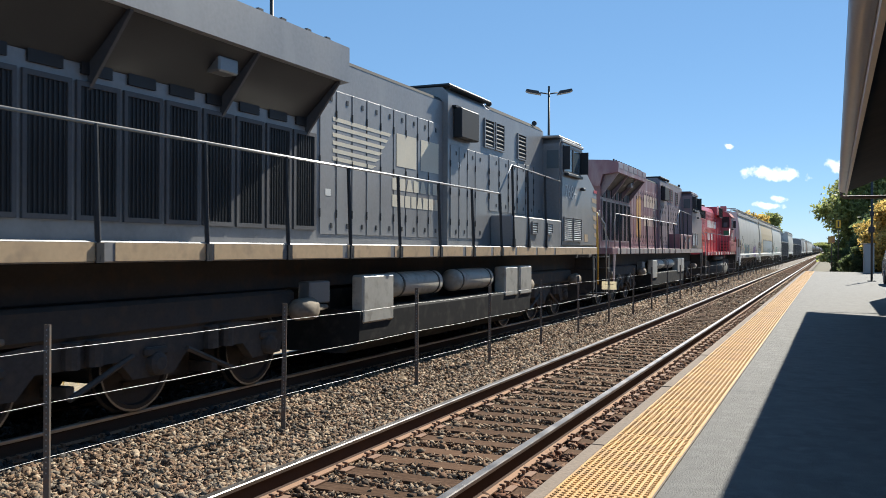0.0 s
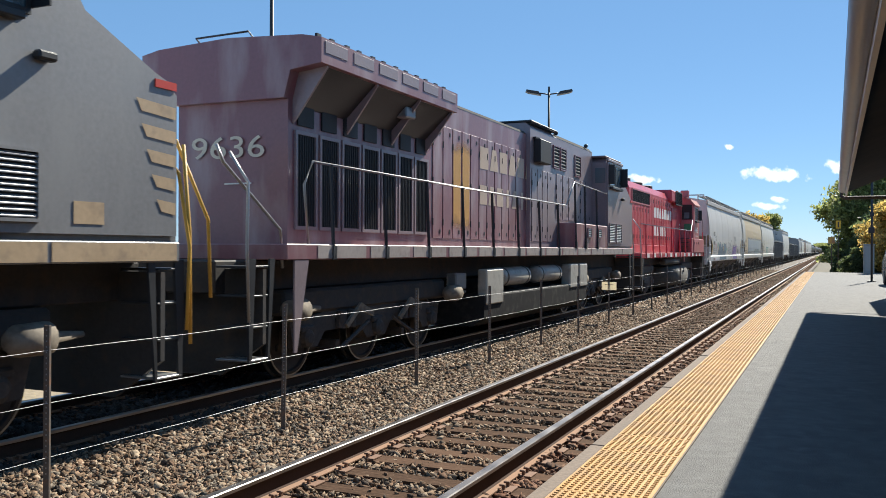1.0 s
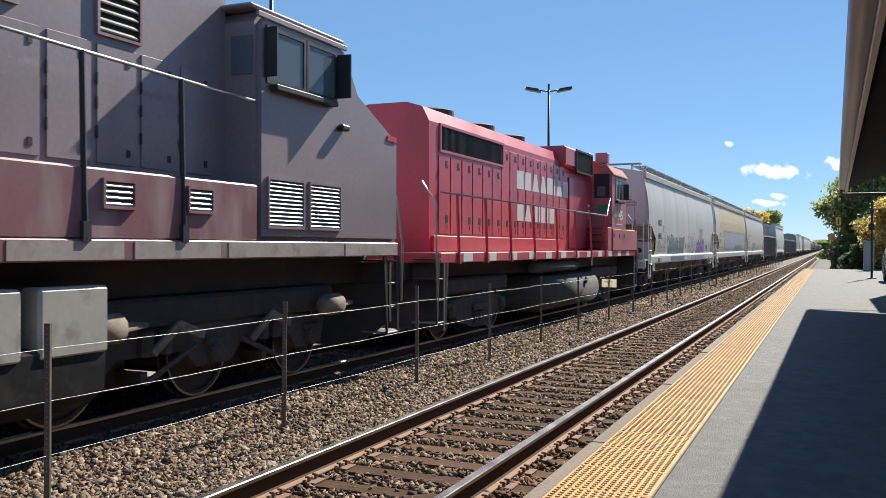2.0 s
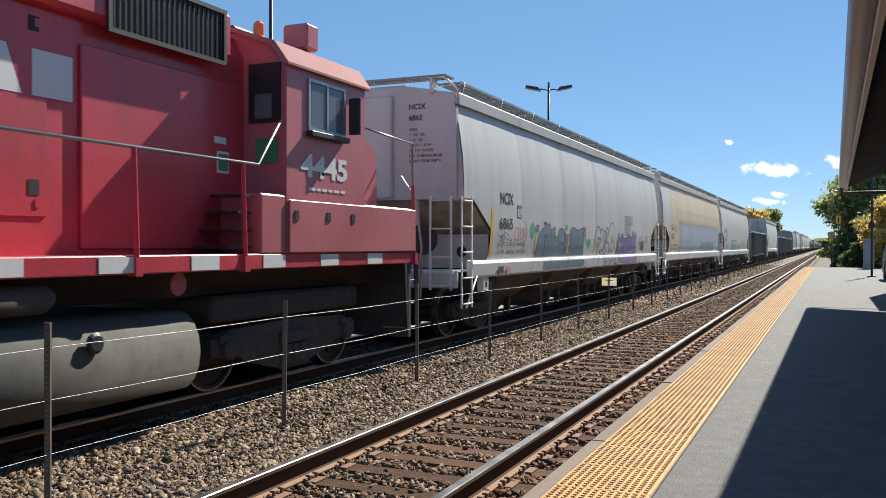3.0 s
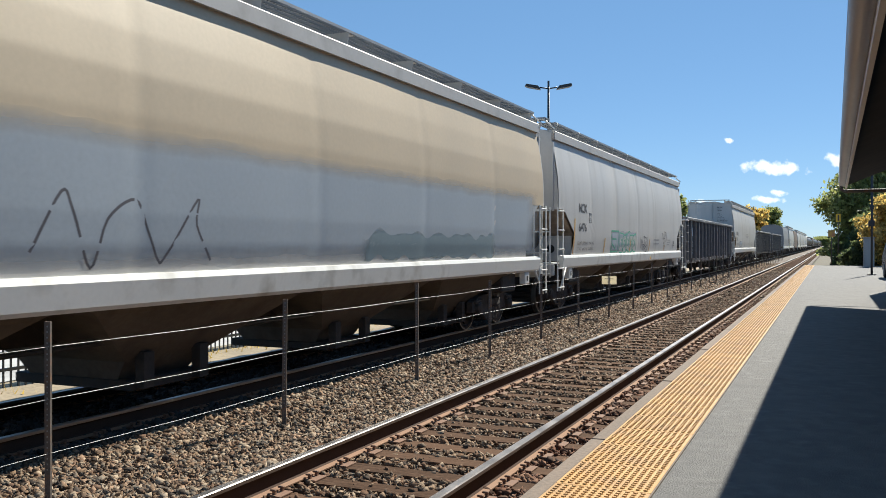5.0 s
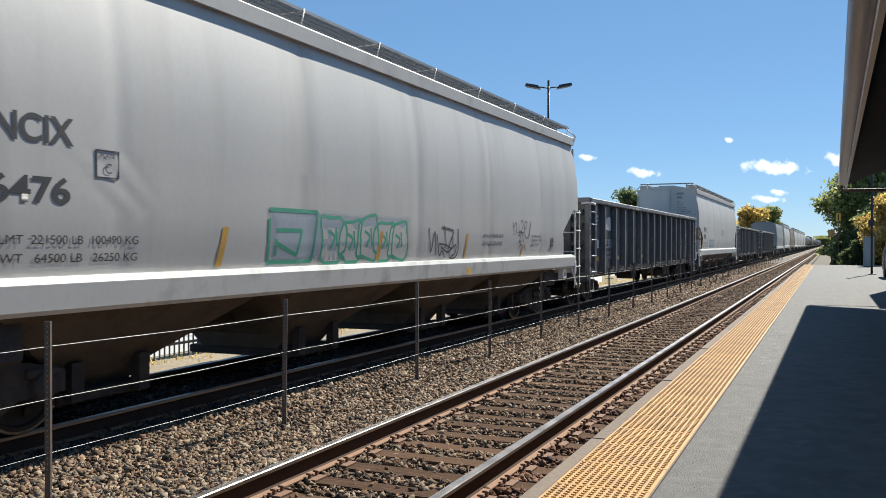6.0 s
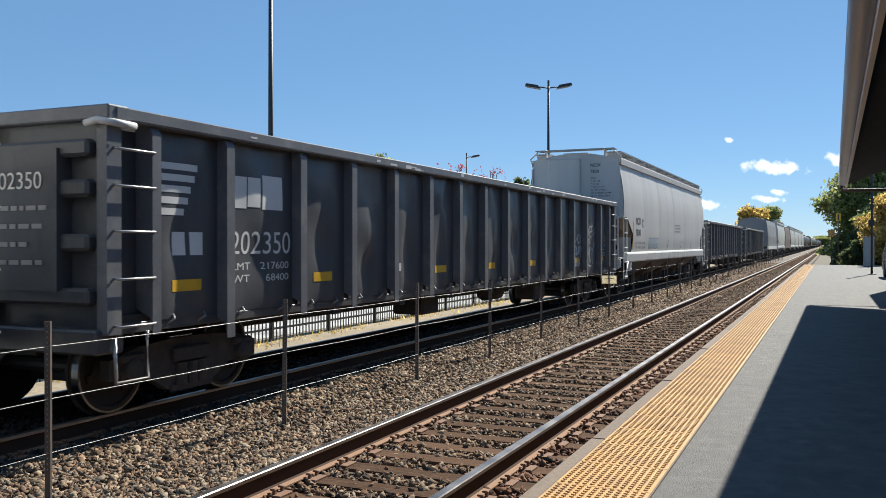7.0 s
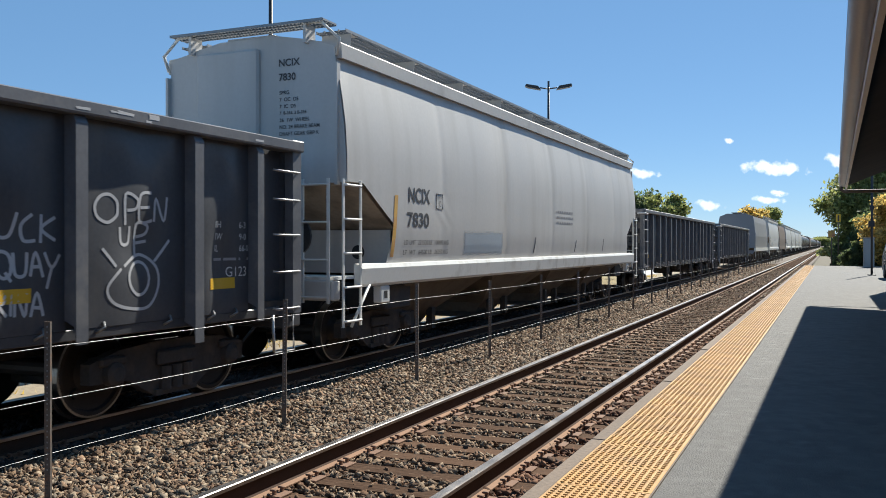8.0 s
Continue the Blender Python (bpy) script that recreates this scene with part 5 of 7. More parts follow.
def sprayed_area(c, mat, tops, low=1.485):
    """A sprayed fill from the sill up to a jagged outline given in y and z."""
    bm = bmesh.new()
    ys, zs = [p[0] for p in tops], [p[1] for p in tops]
    n, m = max(8, int((ys[-1] - ys[0]) / 0.03)), 14
    rows = []
    for i in range(n + 1):
        y = ys[0] + (ys[-1] - ys[0]) * i / n
        top = max(low + 0.02, float(np.interp(y, ys, zs)))
        rows.append([bm.verts.new((proud(low + (top - low) * j / m, y), y, low + (top - low) * j / m)) for j in range(m + 1)])
    for a, b in zip(rows, rows[1:]):
        for j in range(m):
            bm.faces.new((a[j], b[j], b[j + 1], a[j + 1]))
    part("graffiti", bm, mat, c, "sprayed fill with a jagged outline", smooth=True)


def blob(c, mat, y, z, ry, rz):
    bm = bmesh.new()
    rings = [[bm.verts.new((proud(z + rz * f * math.sin(k * 0.3142), y + ry * f * math.cos(k * 0.3142)), y + ry * f * math.cos(k * 0.3142), z + rz * f * math.sin(k * 0.3142))) for k in range(20)] for f in (1.0, 0.66, 0.33)]
    for a, b in zip(rings, rings[1:]):
        for k in range(20):
            bm.faces.new((a[k], a[(k + 1) % 20], b[(k + 1) % 20], b[k]))
    bm.faces.new(rings[-1])
    part("graffiti", bm, mat, c, "round green sprayed dot", smooth=True)


def marks_first(c):
    for y in (-8.32, -5.57, -2.88, -0.2, 2.55, 5.3, 8.09):
        slash(c, "reflector", y, 1.55, 2.48 if abs(y) > 8 else 1.98, 0.10 if abs(y) < 8 else 0.13)
    sprayed_area(c, "spray_teal", [(-5.46, 1.5), (-5.37, 1.74), (-5.17, 2.01), (-4.77, 2.18), (-4.41, 2.25), (-4.29, 2.14), (-3.94, 2.17), (-3.9, 1.98), (-3.74, 1.96), (-3.61, 2.14), (-3.17, 2.13), (-2.99, 2.02), (-2.7, 2.03), (-2.6, 2.16), (-1.87, 2.15), (-1.26, 2.22), (-1.25, 1.9), (-1.24, 1.5)])
    stroke(c, "spray_black", on(0.0026), [[(-5.43, 1.52), (-5.3, 1.82), (-5.11, 2.05), (-4.7, 2.19), (-4.37, 2.24), (-4.26, 1.99), (-4.29, 1.79)], [(-4.84, 1.92), (-4.55, 1.95), (-4.48, 1.62)], [(-4.77, 1.88), (-4.8, 1.51)], [(-4.18, 2.12), (-3.94, 2.15), (-4.1, 1.58)], [(-3.74, 1.83), (-3.57, 2.12), (-3.17, 2.12), (-3.03, 1.84), (-3.7, 1.83)], [(-3.61, 1.75), (-3.26, 1.77), (-3.31, 1.52)]], 0.03)
    stroke(c, "spray_black", on(0.0026), [[(-2.6, 2.13), (-2.45, 1.84), (-2.7, 1.7), (-2.5, 2.18), (-1.87, 2.14), (-1.28, 2.2), (-1.48, 1.75), (-1.76, 1.52)], [(-2.19, 1.84), (-2.19, 1.55)], [(-1.87, 1.87), (-1.89, 1.6)], [(-5.49, 2.14), (-5.43, 2.04), (-5.33, 2.12), (-5.37, 2.2), (-5.21, 2.17), (-5.27, 2.05)], [(-4.87, 2.26), (-4.63, 2.29)], [(-4.84, 2.22), (-4.59, 2.26)]], 0.026)
    sprayed_area(c, "spray_purple", [(2.56, 1.48), (2.76, 1.74), (2.92, 2.15), (3.08, 1.96), (3.5, 2.14), (3.61, 1.99), (4.13, 2), (4.28, 2.13), (4.68, 2.01), (5.11, 2.24), (5.28, 2.05), (5.47, 2.18), (5.59, 1.98), (5.61, 1.49)])
    stroke(c, "spray_violet", on(0.003), [[(2.56, 1.48), (2.76, 1.74), (2.92, 2.15), (3.08, 1.96), (3.5, 2.14), (3.61, 1.99), (4.13, 2), (4.28, 2.13), (4.68, 2.01), (5.11, 2.24), (5.28, 2.05), (5.47, 2.18), (5.59, 1.98), (5.61, 1.49)]], 0.035)
    stroke(c, "spray_lilac", on(0.003), [[(2.96, 1.62), (3.37, 1.79), (3.04, 1.79), (3.37, 1.57)], [(3.67, 1.88), (3.81, 1.61), (4.04, 1.7), (4.18, 1.56)], [(4.48, 1.96), (4.38, 1.6), (4.79, 1.55), (5.11, 1.6)], [(5.16, 2.15), (4.89, 1.7), (5.05, 1.6)]], 0.035)
    stroke(c, "spray_black", on(0.0026), [[(0.22, 1.79), (0.1, 1.81), (0.02, 1.92), (0.01, 2.06), (0.1, 2.2), (0.24, 2.28), (0.41, 2.27), (0.55, 2.19), (0.57, 2.05)], [(0.57, 2.05), (0.6, 2.15), (0.72, 2.22), (0.88, 2.2), (0.99, 2.08), (1.04, 1.9), (0.99, 1.72), (0.88, 1.63), (0.69, 1.61), (0.51, 1.6), (0.64, 1.52), (0.68, 1.45)], [(0.24, 1.97), (0.69, 1.92), (0.41, 1.78), (0.27, 1.61), (0.18, 1.45)], [(0.24, 1.97), (0.36, 1.9), (0.38, 1.83), (0.29, 1.75), (0.19, 1.77)], [(0.83, 1.94), (0.91, 2.08), (1.05, 2.17), (1.2, 2.14), (1.27, 2), (1.19, 1.82), (1.16, 1.67), (1.11, 1.71), (1.09, 1.85), (1.19, 2.03), (1.32, 2.13)], [(0.91, 1.67), (0.96, 1.55), (1.13, 1.49), (1.25, 1.6), (1.3, 1.69)]], 0.026, label="black sprayed outline letters")
    stroke(c, "spray_black", on(0.0026), [[(1.25, 2.11), (1.3, 2.24), (1.38, 2.28), (1.49, 2.21), (1.54, 2.04), (1.6, 2.16), (1.74, 2.32), (1.97, 2.43), (2.21, 2.38), (2.37, 2.19), (2.35, 1.9), (2.2, 1.64), (1.97, 1.58), (1.77, 1.7)], [(1.32, 2.11), (1.38, 1.96), (1.32, 1.82), (1.46, 1.88), (1.58, 1.78), (1.63, 1.59), (1.67, 1.48), (1.74, 1.55), (1.75, 1.69)], [(2.01, 2.06), (2.09, 1.96), (2.02, 1.82), (1.94, 1.84), (1.93, 1.96), (2.01, 2.06)], [(1.19, 1.43), (1.23, 1.53), (1.28, 1.67)], [(1.52, 1.45), (1.6, 1.59)], [(-1.4, 2.01), (-1.27, 2.16), (-1.3, 2.22), (-1.37, 2.15)], [(-1.27, 2.23), (-1.22, 2.1), (-1.17, 2.12), (-1.1, 2.25), (-1.18, 1.88)], [(-1.38, 2), (-1.18, 2.01), (-1.08, 1.9)]], 0.026, label="black sprayed outline letters")
    for y, z, ry, rz in [(-0.91, 1.84, 0.08, 0.08), (-0.74, 1.8, 0.12, 0.11), (-1.52, 1.62, 0.08, 0.08), (-1.39, 1.66, 0.03, 0.08), (-5.67, 2.07, 0.15, 0.18), (-2.94, 2.19, 0.09, 0.07), (-0.68, 1.83, 0.16, 0.1)]:
        blob(c, "spray_green", y, z, ry, rz)
    patch(c, "worn_teal", sill_face(0.003), -5.11, -1.24, 1.19, 1.39, "graffiti", "pale blue overspray on the sill", ragged=0.02, seed=8)
    patch(c, "worn_purple", sill_face(0.003), 2.71, 5.61, 1.19, 1.39, "graffiti", "pale purple overspray on the sill", ragged=0.02, seed=3)
    y0 = 0.88
    stroke(c, "spray_black", sill_face(0.004), [[(y0, 1.19), (y0, 1.36), (y0 + 0.12, 1.32), (y0, 1.27), (y0 + 0.14, 1.19)], [(y0 + 0.2, 1.36), (y0 + 0.2, 1.19)], [(y0 + 0.28, 1.19), (y0 + 0.28, 1.36), (y0 + 0.4, 1.32), (y0 + 0.29, 1.27)], wild(y0 + 0.5, 1.19, 1.39, 0.17, 5, 6)], 0.022, label="black sprayed tag on the sill")
    for k in range(10):
        for w in range(10 if k < 5 else 7):
            small_print(c, "faint_print", printed, 3.76 + 0.125 * w, 2.67 - 0.065 * k, 1, 0.06, 0.030, 0.08, seed=60 + k * 11 + w)
    stroke(c, "spray_black", on(0.0022), [wild(6.4, 1.58, 0.5, 0.34, 18, 8), [(5.98, 1.9), (6.03, 1.75)], [(6.08, 1.92), (6.1, 1.7), (6.2, 1.8), (6.1, 1.86), (6.25, 1.9), (6.3, 1.72)], [(6.1, 1.66), (6.22, 1.6), (6.14, 1.5)], [(6.9, 1.92), (6.97, 1.75), (6.8, 1.56), (6.98, 1.52)]], 0.024)
    stroke(c, "spray_black", on(0.0022), [[(-7.91, 2.0), (-7.72, 1.92), (-7.58, 1.97), (-7.72, 1.84)], [(-7.66, 1.93), (-7.68, 1.8), (-7.57, 1.97), (-7.56, 1.81), (-7.46, 2.0), (-7.5, 1.82)], [(-7.52, 2.02), (-7.25, 1.97), (-7.04, 1.84), (-7.3, 1.88), (-7.48, 1.9)], [(-5.48, 2.1), (-5.4, 2.18), (-5.42, 2.04), (-5.48, 2.1)], [(-5.28, 2.2), (-5.36, 2.1), (-5.26, 2.06), (-5.3, 1.98)]], 0.013)
    stroke(c, "spray_red", on(0.0022), [[(-6.6, 2.1), (-6.75, 2.12), (-6.88, 2.0), (-6.8, 1.86), (-6.62, 1.9)], [(-6.6, 1.95), (-6.45, 2.0), (-6.5, 2.12), (-6.62, 2.0), (-6.58, 1.86), (-6.42, 1.9)], [(-6.38, 2.1), (-6.45, 1.9), (-6.3, 1.9), (-6.28, 2.1), (-6.38, 2.1)], [(-6.25, 2.1), (-6.2, 1.95), (-6.1, 2.0), (-6.09, 2.25), (-6.1, 1.9), (-6.3, 1.82)]], 0.024)
    lettering("RULE 88.B.2 INSPECTION", "black_letter", c, (1.6, 6.02, 2.02), 0.042, width=0.67, fit=printed)
    small_print(c, "faint_print", printed, 6.02, 1.95, 1, 0.45, 0.035, 0.09, seed=3)
    small_print(c, "faint_print", printed, 7.18, 2.02, 3, 0.4, 0.03, 0.085, seed=4)
    boxes("decal", "reflector", c, (1.626, 1.629, 5.92, 6.04, 1.2, 1.3))
    boxes("decal", "spray_red", c, (1.626, 1.629, 7.15, 7.32, 1.19, 1.29))
    boxes("decal", "black_letter", c, (1.626, 1.629, -7.92, -7.62, 1.2, 1.33))
    boxes("decal", "spray_red", c, (1.626, 1.629, -7.41, -7.2, 1.2, 1.33))


def marks_second(c):
    patch(c, "hopper_tan", on(0.0014), -7.6, 9.55, 2.60, 4.30, "paint_patch", "faded tan upper paint", ragged=0.012, seed=6)
    patch(c, "hopper_tan", on(0.0014), -7.85, -5.2, 1.5, 2.598, "paint_patch", "faded tan paint", ragged=0.012, seed=12)
    patch(c, "hopper_blue", on(0.0022), -5.9, 9.2, 1.5, 2.85, "paint_patch", "weathered blue-grey overspray", ragged=0.06, seed=7)
    for y in (-8.2,):
        slash(c, "amber", y)
    stroke(c, "spray_black", on(0.0026), [wild(-4.3, 1.5, 2.4, 0.7, 31, 3)], 0.03)
    patch(c, "worn_teal", on(0.003), 1.0, 6.5, 1.5, 1.9, "graffiti", "faint sprayed band", ragged=0.16, seed=14)


def marks_third(c):
    for y in (-8.3, -5.0, -1.4, 1.9, 5.03):
        slash(c, "amber", y, 1.49, 2.4 if abs(y) > 7 else 1.7 if y > 5 else 1.92, 0.10)
    patch(c, "hopper_blue", proud, -4.1, -0.3, 1.5, 2.15, "graffiti", "buffed grey-blue rectangle", ragged=0.05, seed=4)
    for off, y0, y1, z0, z1 in ((0, -4.05, -3.0, 1.52, 2.14), (1, -3.9, -3.35, 1.6, 1.9)):
        stroke(c, "spray_green", on(0.0022), [[(y0, z0), (y0, z1 - 0.1)], [(y0, z1), (y1, z1)], [(y1, z1), (y1 - 0.1, z0)], [(y0, z0 + 0.15 * off), (y1 - 0.1, z0)]], 0.05, label="teal sprayed outline letters")
    sprayed_letters(c, "hopper_grey", -2.85, 1.52, 2.4, 0.56, 5, 12, "spray_green", 0.045)
    stroke(c, "spray_black", on(0.0022), [[(0.98, 2.05), (1.06, 1.9), (1.1, 1.66)], [(0.9, 2.02), (1.3, 1.98), (1.4, 1.94), (1.28, 1.78), (1.2, 1.64)], [(0.8, 1.74), (1.1, 1.72), (1.38, 1.66), (1.36, 1.86)], [(0.9, 1.68), (1.2, 1.6), (1.5, 1.72), (1.52, 1.58), (1.34, 1.52)], [(1.6, 2.0), (1.62, 1.8), (1.64, 1.6), (1.52, 1.5), (1.3, 1.5), (1.26, 1.6)], [(0.7, 1.9), (0.85, 1.55), (0.95, 1.62), (1.1, 1.5)], [(0.4, 2.0), (0.5, 1.6), (0.62, 1.95), (0.7, 1.55)]], 0.028)
    stroke(c, "spray_black", on(0.0022), [[(4.5, 2.18), (4.55, 2.05), (4.58, 1.92)], [(4.56, 2.08), (4.7, 2.18), (4.72, 1.98), (4.78, 1.97)], [(4.86, 2.15), (4.9, 1.98), (4.98, 1.97)], [(4.98, 2.18), (5.1, 2.24), (5.15, 2.12), (4.98, 1.98), (5.22, 1.98)], [(5.25, 2.05), (5.4, 2.12), (5.42, 2.2), (5.3, 2.2), (5.25, 2.0), (5.4, 1.86), (5.55, 1.95), (5.68, 2.22), (5.56, 1.84)], [(4.85, 1.97), (5.05, 2.0), (5.2, 1.8), (5.4, 1.58)], [(4.85, 1.92), (5.0, 1.9), (4.9, 1.75), (5.05, 1.82), (4.98, 1.68)], [(4.9, 1.64), (5.05, 1.72), (5.25, 1.64)]], 0.02)
    small_print(c, "faint_print", printed, 2.86, 1.88, 2, 1.2, 0.05, 0.14, seed=44)
    small_print(c, "faint_print", printed, 5.75, 1.9, 3, 0.8, 0.03, 0.09, seed=46)
    boxes("decal", "black_letter", c, (1.585, side_at(1.8, 7.2) + 0.004, 7.2, 7.29, 1.76, 1.9))
    boxes("decal", "black_letter", c, (1.585, side_at(1.8, 7.32) + 0.004, 7.32, 7.42, 1.76, 1.9))
    boxes("decal", "black_letter", c, (1.58, side_at(1.74, 7.3) + 0.004, 7.2, 7.42, 1.68, 1.73))
    boxes("decal", "reflector", c, (1.626, 1.629, 1.96, 2.1, 1.2, 1.3))


def marks_fourth(c):
    slash(c, "amber", -8.3)
    patch(c, "hopper_blue", proud, -5.5, -3.4, 1.55, 2.0, "paint_patch", "buffed grey rectangle", ragged=0.05, seed=9)
    small_print(c, "faint_print", printed, 0.3, 2.5, 3, 1.6, 0.05, 0.13, seed=54)
    stroke(c, "spray_black", on(0.0022), [[(-1.4, 1.55), (-1.3, 1.9)], [(2.0, 1.55), (2.1, 1.85)], [(5.0, 1.55), (5.05, 1.9)]], 0.06)


H = "long light grey covered hopper car, "
h1 = hopper(H + "graffiti in teal and purple", "covered hoppers", "6865", "NCIX", marks_first)
h2 = hopper(H + "tan and blue overpaint", "covered hoppers", "4086", "NCLX", marks_second, rows=(2.40, 2.03), gussets=True)
h3 = hopper(H + "scrawled black and teal tags", "covered hoppers", "6476", "NCIX", marks_third)
h4 = hopper("clean light grey covered hopper car with white sill", "covered hoppers", "7830", "NCIX", marks_fourth, rows=(2.39, 2.01), gussets=True)
MOVING += [(h1, 76.38), (h2, 96.86), (h3, 117.25), (h4, 159.5)]
# ---- gondola ----
def panel_x(seed, u, v):
    """How far a side panel stands out, bowed and dented by loads."""
    rng = random.Random(seed)
    a, b = rng.uniform(0.35, 0.65), rng.uniform(0.2, 0.45)
    bow = 0.022 * max(0.0, math.sin(math.pi * u)) ** 0.5 * max(0.0, math.sin(math.pi * min(1.0, v * 1.05))) ** 0.5
    dent = 0.035 * math.exp(-((u - a) ** 2 / 0.03 + (v - b) ** 2 / 0.02))
    ripple = 0.03 * noise.noise((u * 2.5, v * 3, seed * 3.1))
    return 1.447 + bow - dent + ripple * math.sin(math.pi * u)


def gon_on(d):
    """Paint d metres proud of the dented side that faces +x."""
    def at(z, y):
        k = max(0, min(len(RIBS) - 2, sum(1 for r in RIBS if r <= y) - 1))
        w = RIBS[k + 1] - RIBS[k] - 0.12
        u = 0.5 + (y - (RIBS[k] + RIBS[k + 1]) / 2) / w
        return panel_x(k * 2 + 1, min(1.0, max(0.0, u)), min(1.0, max(0.0, (z - 0.98) / 1.9))) + d
    return at


def dented_panel(seed, w):
    bm = bmesh.new()
    n, m = 18, 24
    grid = [[None] * (m + 1) for _ in range(n + 1)]
    for i in range(n + 1):
        for j in range(m + 1):
            u, v = i / n, j / m
            grid[i][j] = bm.verts.new((panel_x(seed, u, v), (u - 0.5) * w, 0.98 + 1.9 * v))
    for i in range(n):
        for j in range(m):
            bm.faces.new((grid[i][j], grid[i + 1][j], grid[i + 1][j + 1], grid[i][j + 1]))
    return mesh_of("side_panel", bm, "gon", smooth=True)


RIBS = (-9.7, -8.55, -7.1, -5.83, -4.55, -3.28, -2.02, -0.78, 0.5, 1.8, 3.06, 4.3, 5.52, 6.82, 8.38, 9.45)
PANELS = {}


def gondola(label, marks):
    c = thing("gondola_car", label, "freight car", "gondolas")
    L = 10.24
    boxes("floor_plate", "under", c, (-1.42, 1.42, -L + 0.1, L - 0.1, 0.98, 1.06))
    for s in (-1, 1):
        bm = bmesh.new()
        extrude(bm, [(s * 1.40, 2.87), (s * 1.60, 2.87), (s * 1.61, 2.89), (s * 1.61, 2.985), (s * 1.58, 3.0), (s * 1.40, 3.0)], -L, L)
        part("top_chord", bm, "gon_rib", c, "scuffed grey top chord")
        boxes("bottom_sill", "gon", c, (s * 1.36, s * 1.44, -L + 0.2, L - 0.2, 0.88, 0.985), bevel=0.01)
        boxes("inner_side", "gon", c, (s * 1.34, s * 1.36, -L + 0.1, L - 0.1, 0.98, 2.88))
        for k, y in enumerate(RIBS):
            wide = 0.068 if 0 < k < 15 else 0.06
            bm = bmesh.new()
            low = 0.72 if k in (1, 14) else 0.86
            extrude(bm, [(s * 1.37, low + 0.25), (s * 1.56, low + 0.16), (s * 1.585, low), (s * 1.585, 2.80), (s * 1.55, 2.868), (s * 1.37, 2.868)], y - wide, y + wide)
            part("rib", bm, "gon_rib", c)
            if k in (1, 14) and s > 0:
                t = lettering("JACK LIFT HERE", "white", c, (1.588, y + 0.03, 0.95), 0.06, width=0.62)
                t.matrix_local = t.matrix_local @ pose(0, 0, 0, 0, 0, 90)
        for k, (a, b) in enumerate(zip(RIBS, RIBS[1:])):
            w = b - a - 0.12
            key = (k, s)
            if key not in PANELS:
                PANELS[key] = dented_panel(k * 2 + (s > 0), w)
            p = part("side_panel", PANELS[key], None, c)
            p.matrix_local = pose(0, (a + b) / 2, 0, 0, 0, 0 if s > 0 else 180)
            if s > 0 and k in (0, 2, 5, 7, 9, 12, 14):
                patch(c, "reflector", gon_on(0.003), (a + b) / 2 - 0.22, (a + b) / 2 + 0.22, 1.25, 1.37, "reflector", "yellow reflective decal", step=0.06)
            if s > 0:
                for q in (a + 0.3, b - 0.38):
                    bars("rope_hook", "galv", c, 0.014, [(1.435, q, 0.93), (1.51, q + 0.04, 0.98), (1.45, q + 0.08, 1.02)], n=5)
    for s in (-1, 1):
        y = s * L
        boxes("end_wall", "gon", c, (-1.42, 1.42, min(y, y - s * 0.1), max(y, y - s * 0.1), 0.95, 2.9))
        boxes("end_chord", "gon_rib", c, (-1.6, 1.6, min(y - s * 0.16, y + s * 0.1), max(y - s * 0.16, y + s * 0.1), 2.872, 3.008), bevel=0.015)
        for z in (1.25, 1.75, 2.25, 2.62):
            boxes("end_rib", "gon", c, (-1.38, 1.38, min(y, y + s * 0.14), max(y, y + s * 0.14), z - 0.08, z + 0.08), bevel=0.03)
        for x in (-1.5, 1.5):
            boxes("corner_post", "gon_rib", c, (x - 0.06, x + 0.06, min(y - s * 0.1, y + s * 0.08), max(y - s * 0.1, y + s * 0.08), 0.9, 2.871))
        for x in (-0.55, 0.0):
            boxes("end_post", "gon", c, (x - 0.05, x + 0.05, min(y, y + s * 0.17), max(y, y + s * 0.17), 0.95, 2.86))
        boxes("end_sill", "gon", c, (-1.5, 1.5, min(y - s * 0.2, y + s * 0.16), max(y - s * 0.2, y + s * 0.16), 0.72, 0.95), bevel=0.02)
        boxes("number_panel", "gon", c, (0.05, 1.05, min(y, y + s * 0.18), max(y, y + s * 0.18), 1.3, 2.62))
        for k in (-1, 1):
            a, b = sorted((y, s * 9.72))
            lines = [[(k * 1.56, a, z), (k * 1.61, a + 0.03, z - 0.01), (k * 1.61, b - 0.03, z - 0.01), (k * 1.56, b, z)] for z in (0.98, 1.42, 1.86, 2.28, 2.62)]
            for l in lines:
                bars("rung", "silver", c, 0.014, l, n=6)
            bars("stirrup", "silver", c, 0.018, [(k * 1.52, a + 0.05, 0.9), (k * 1.54, a + 0.05, 0.45), (k * 1.54, b - 0.05, 0.45), (k * 1.52, b - 0.05, 0.9)])
        coupler(c, s * 10.2, s)
        bogie(c, s * 8.6, 0.91, 0.457, (-0.91, 0.91))
    bars("corner_grab", "spray_white", c, 0.035, [(1.35, -10.36, 2.84), (1.5, -10.38, 2.86), (1.62, -10.3, 2.84), (1.64, -10.05, 2.83)])
    boxes("centre_sill", "under", c, (-0.3, 0.3, -10, 10, 0.62, 0.98))
    for y in range(-6, 7, 2):
        boxes("cross_bearer", "under", c, (-1.4, 1.4, y - 0.08, y + 0.08, 0.78, 0.98))
    bm = bmesh.new()
    lathe(bm, [(-0.35, 0.2), (0.35, 0.2)], "y", (0.8, 1.5, 0.72), 16)
    part("brake_cylinder", bm, "under", c, smooth=True)
    boxes("brake_valve", "under", c, (0.5, 1.1, -2.6, -1.9, 0.5, 0.95), bevel=0.04)
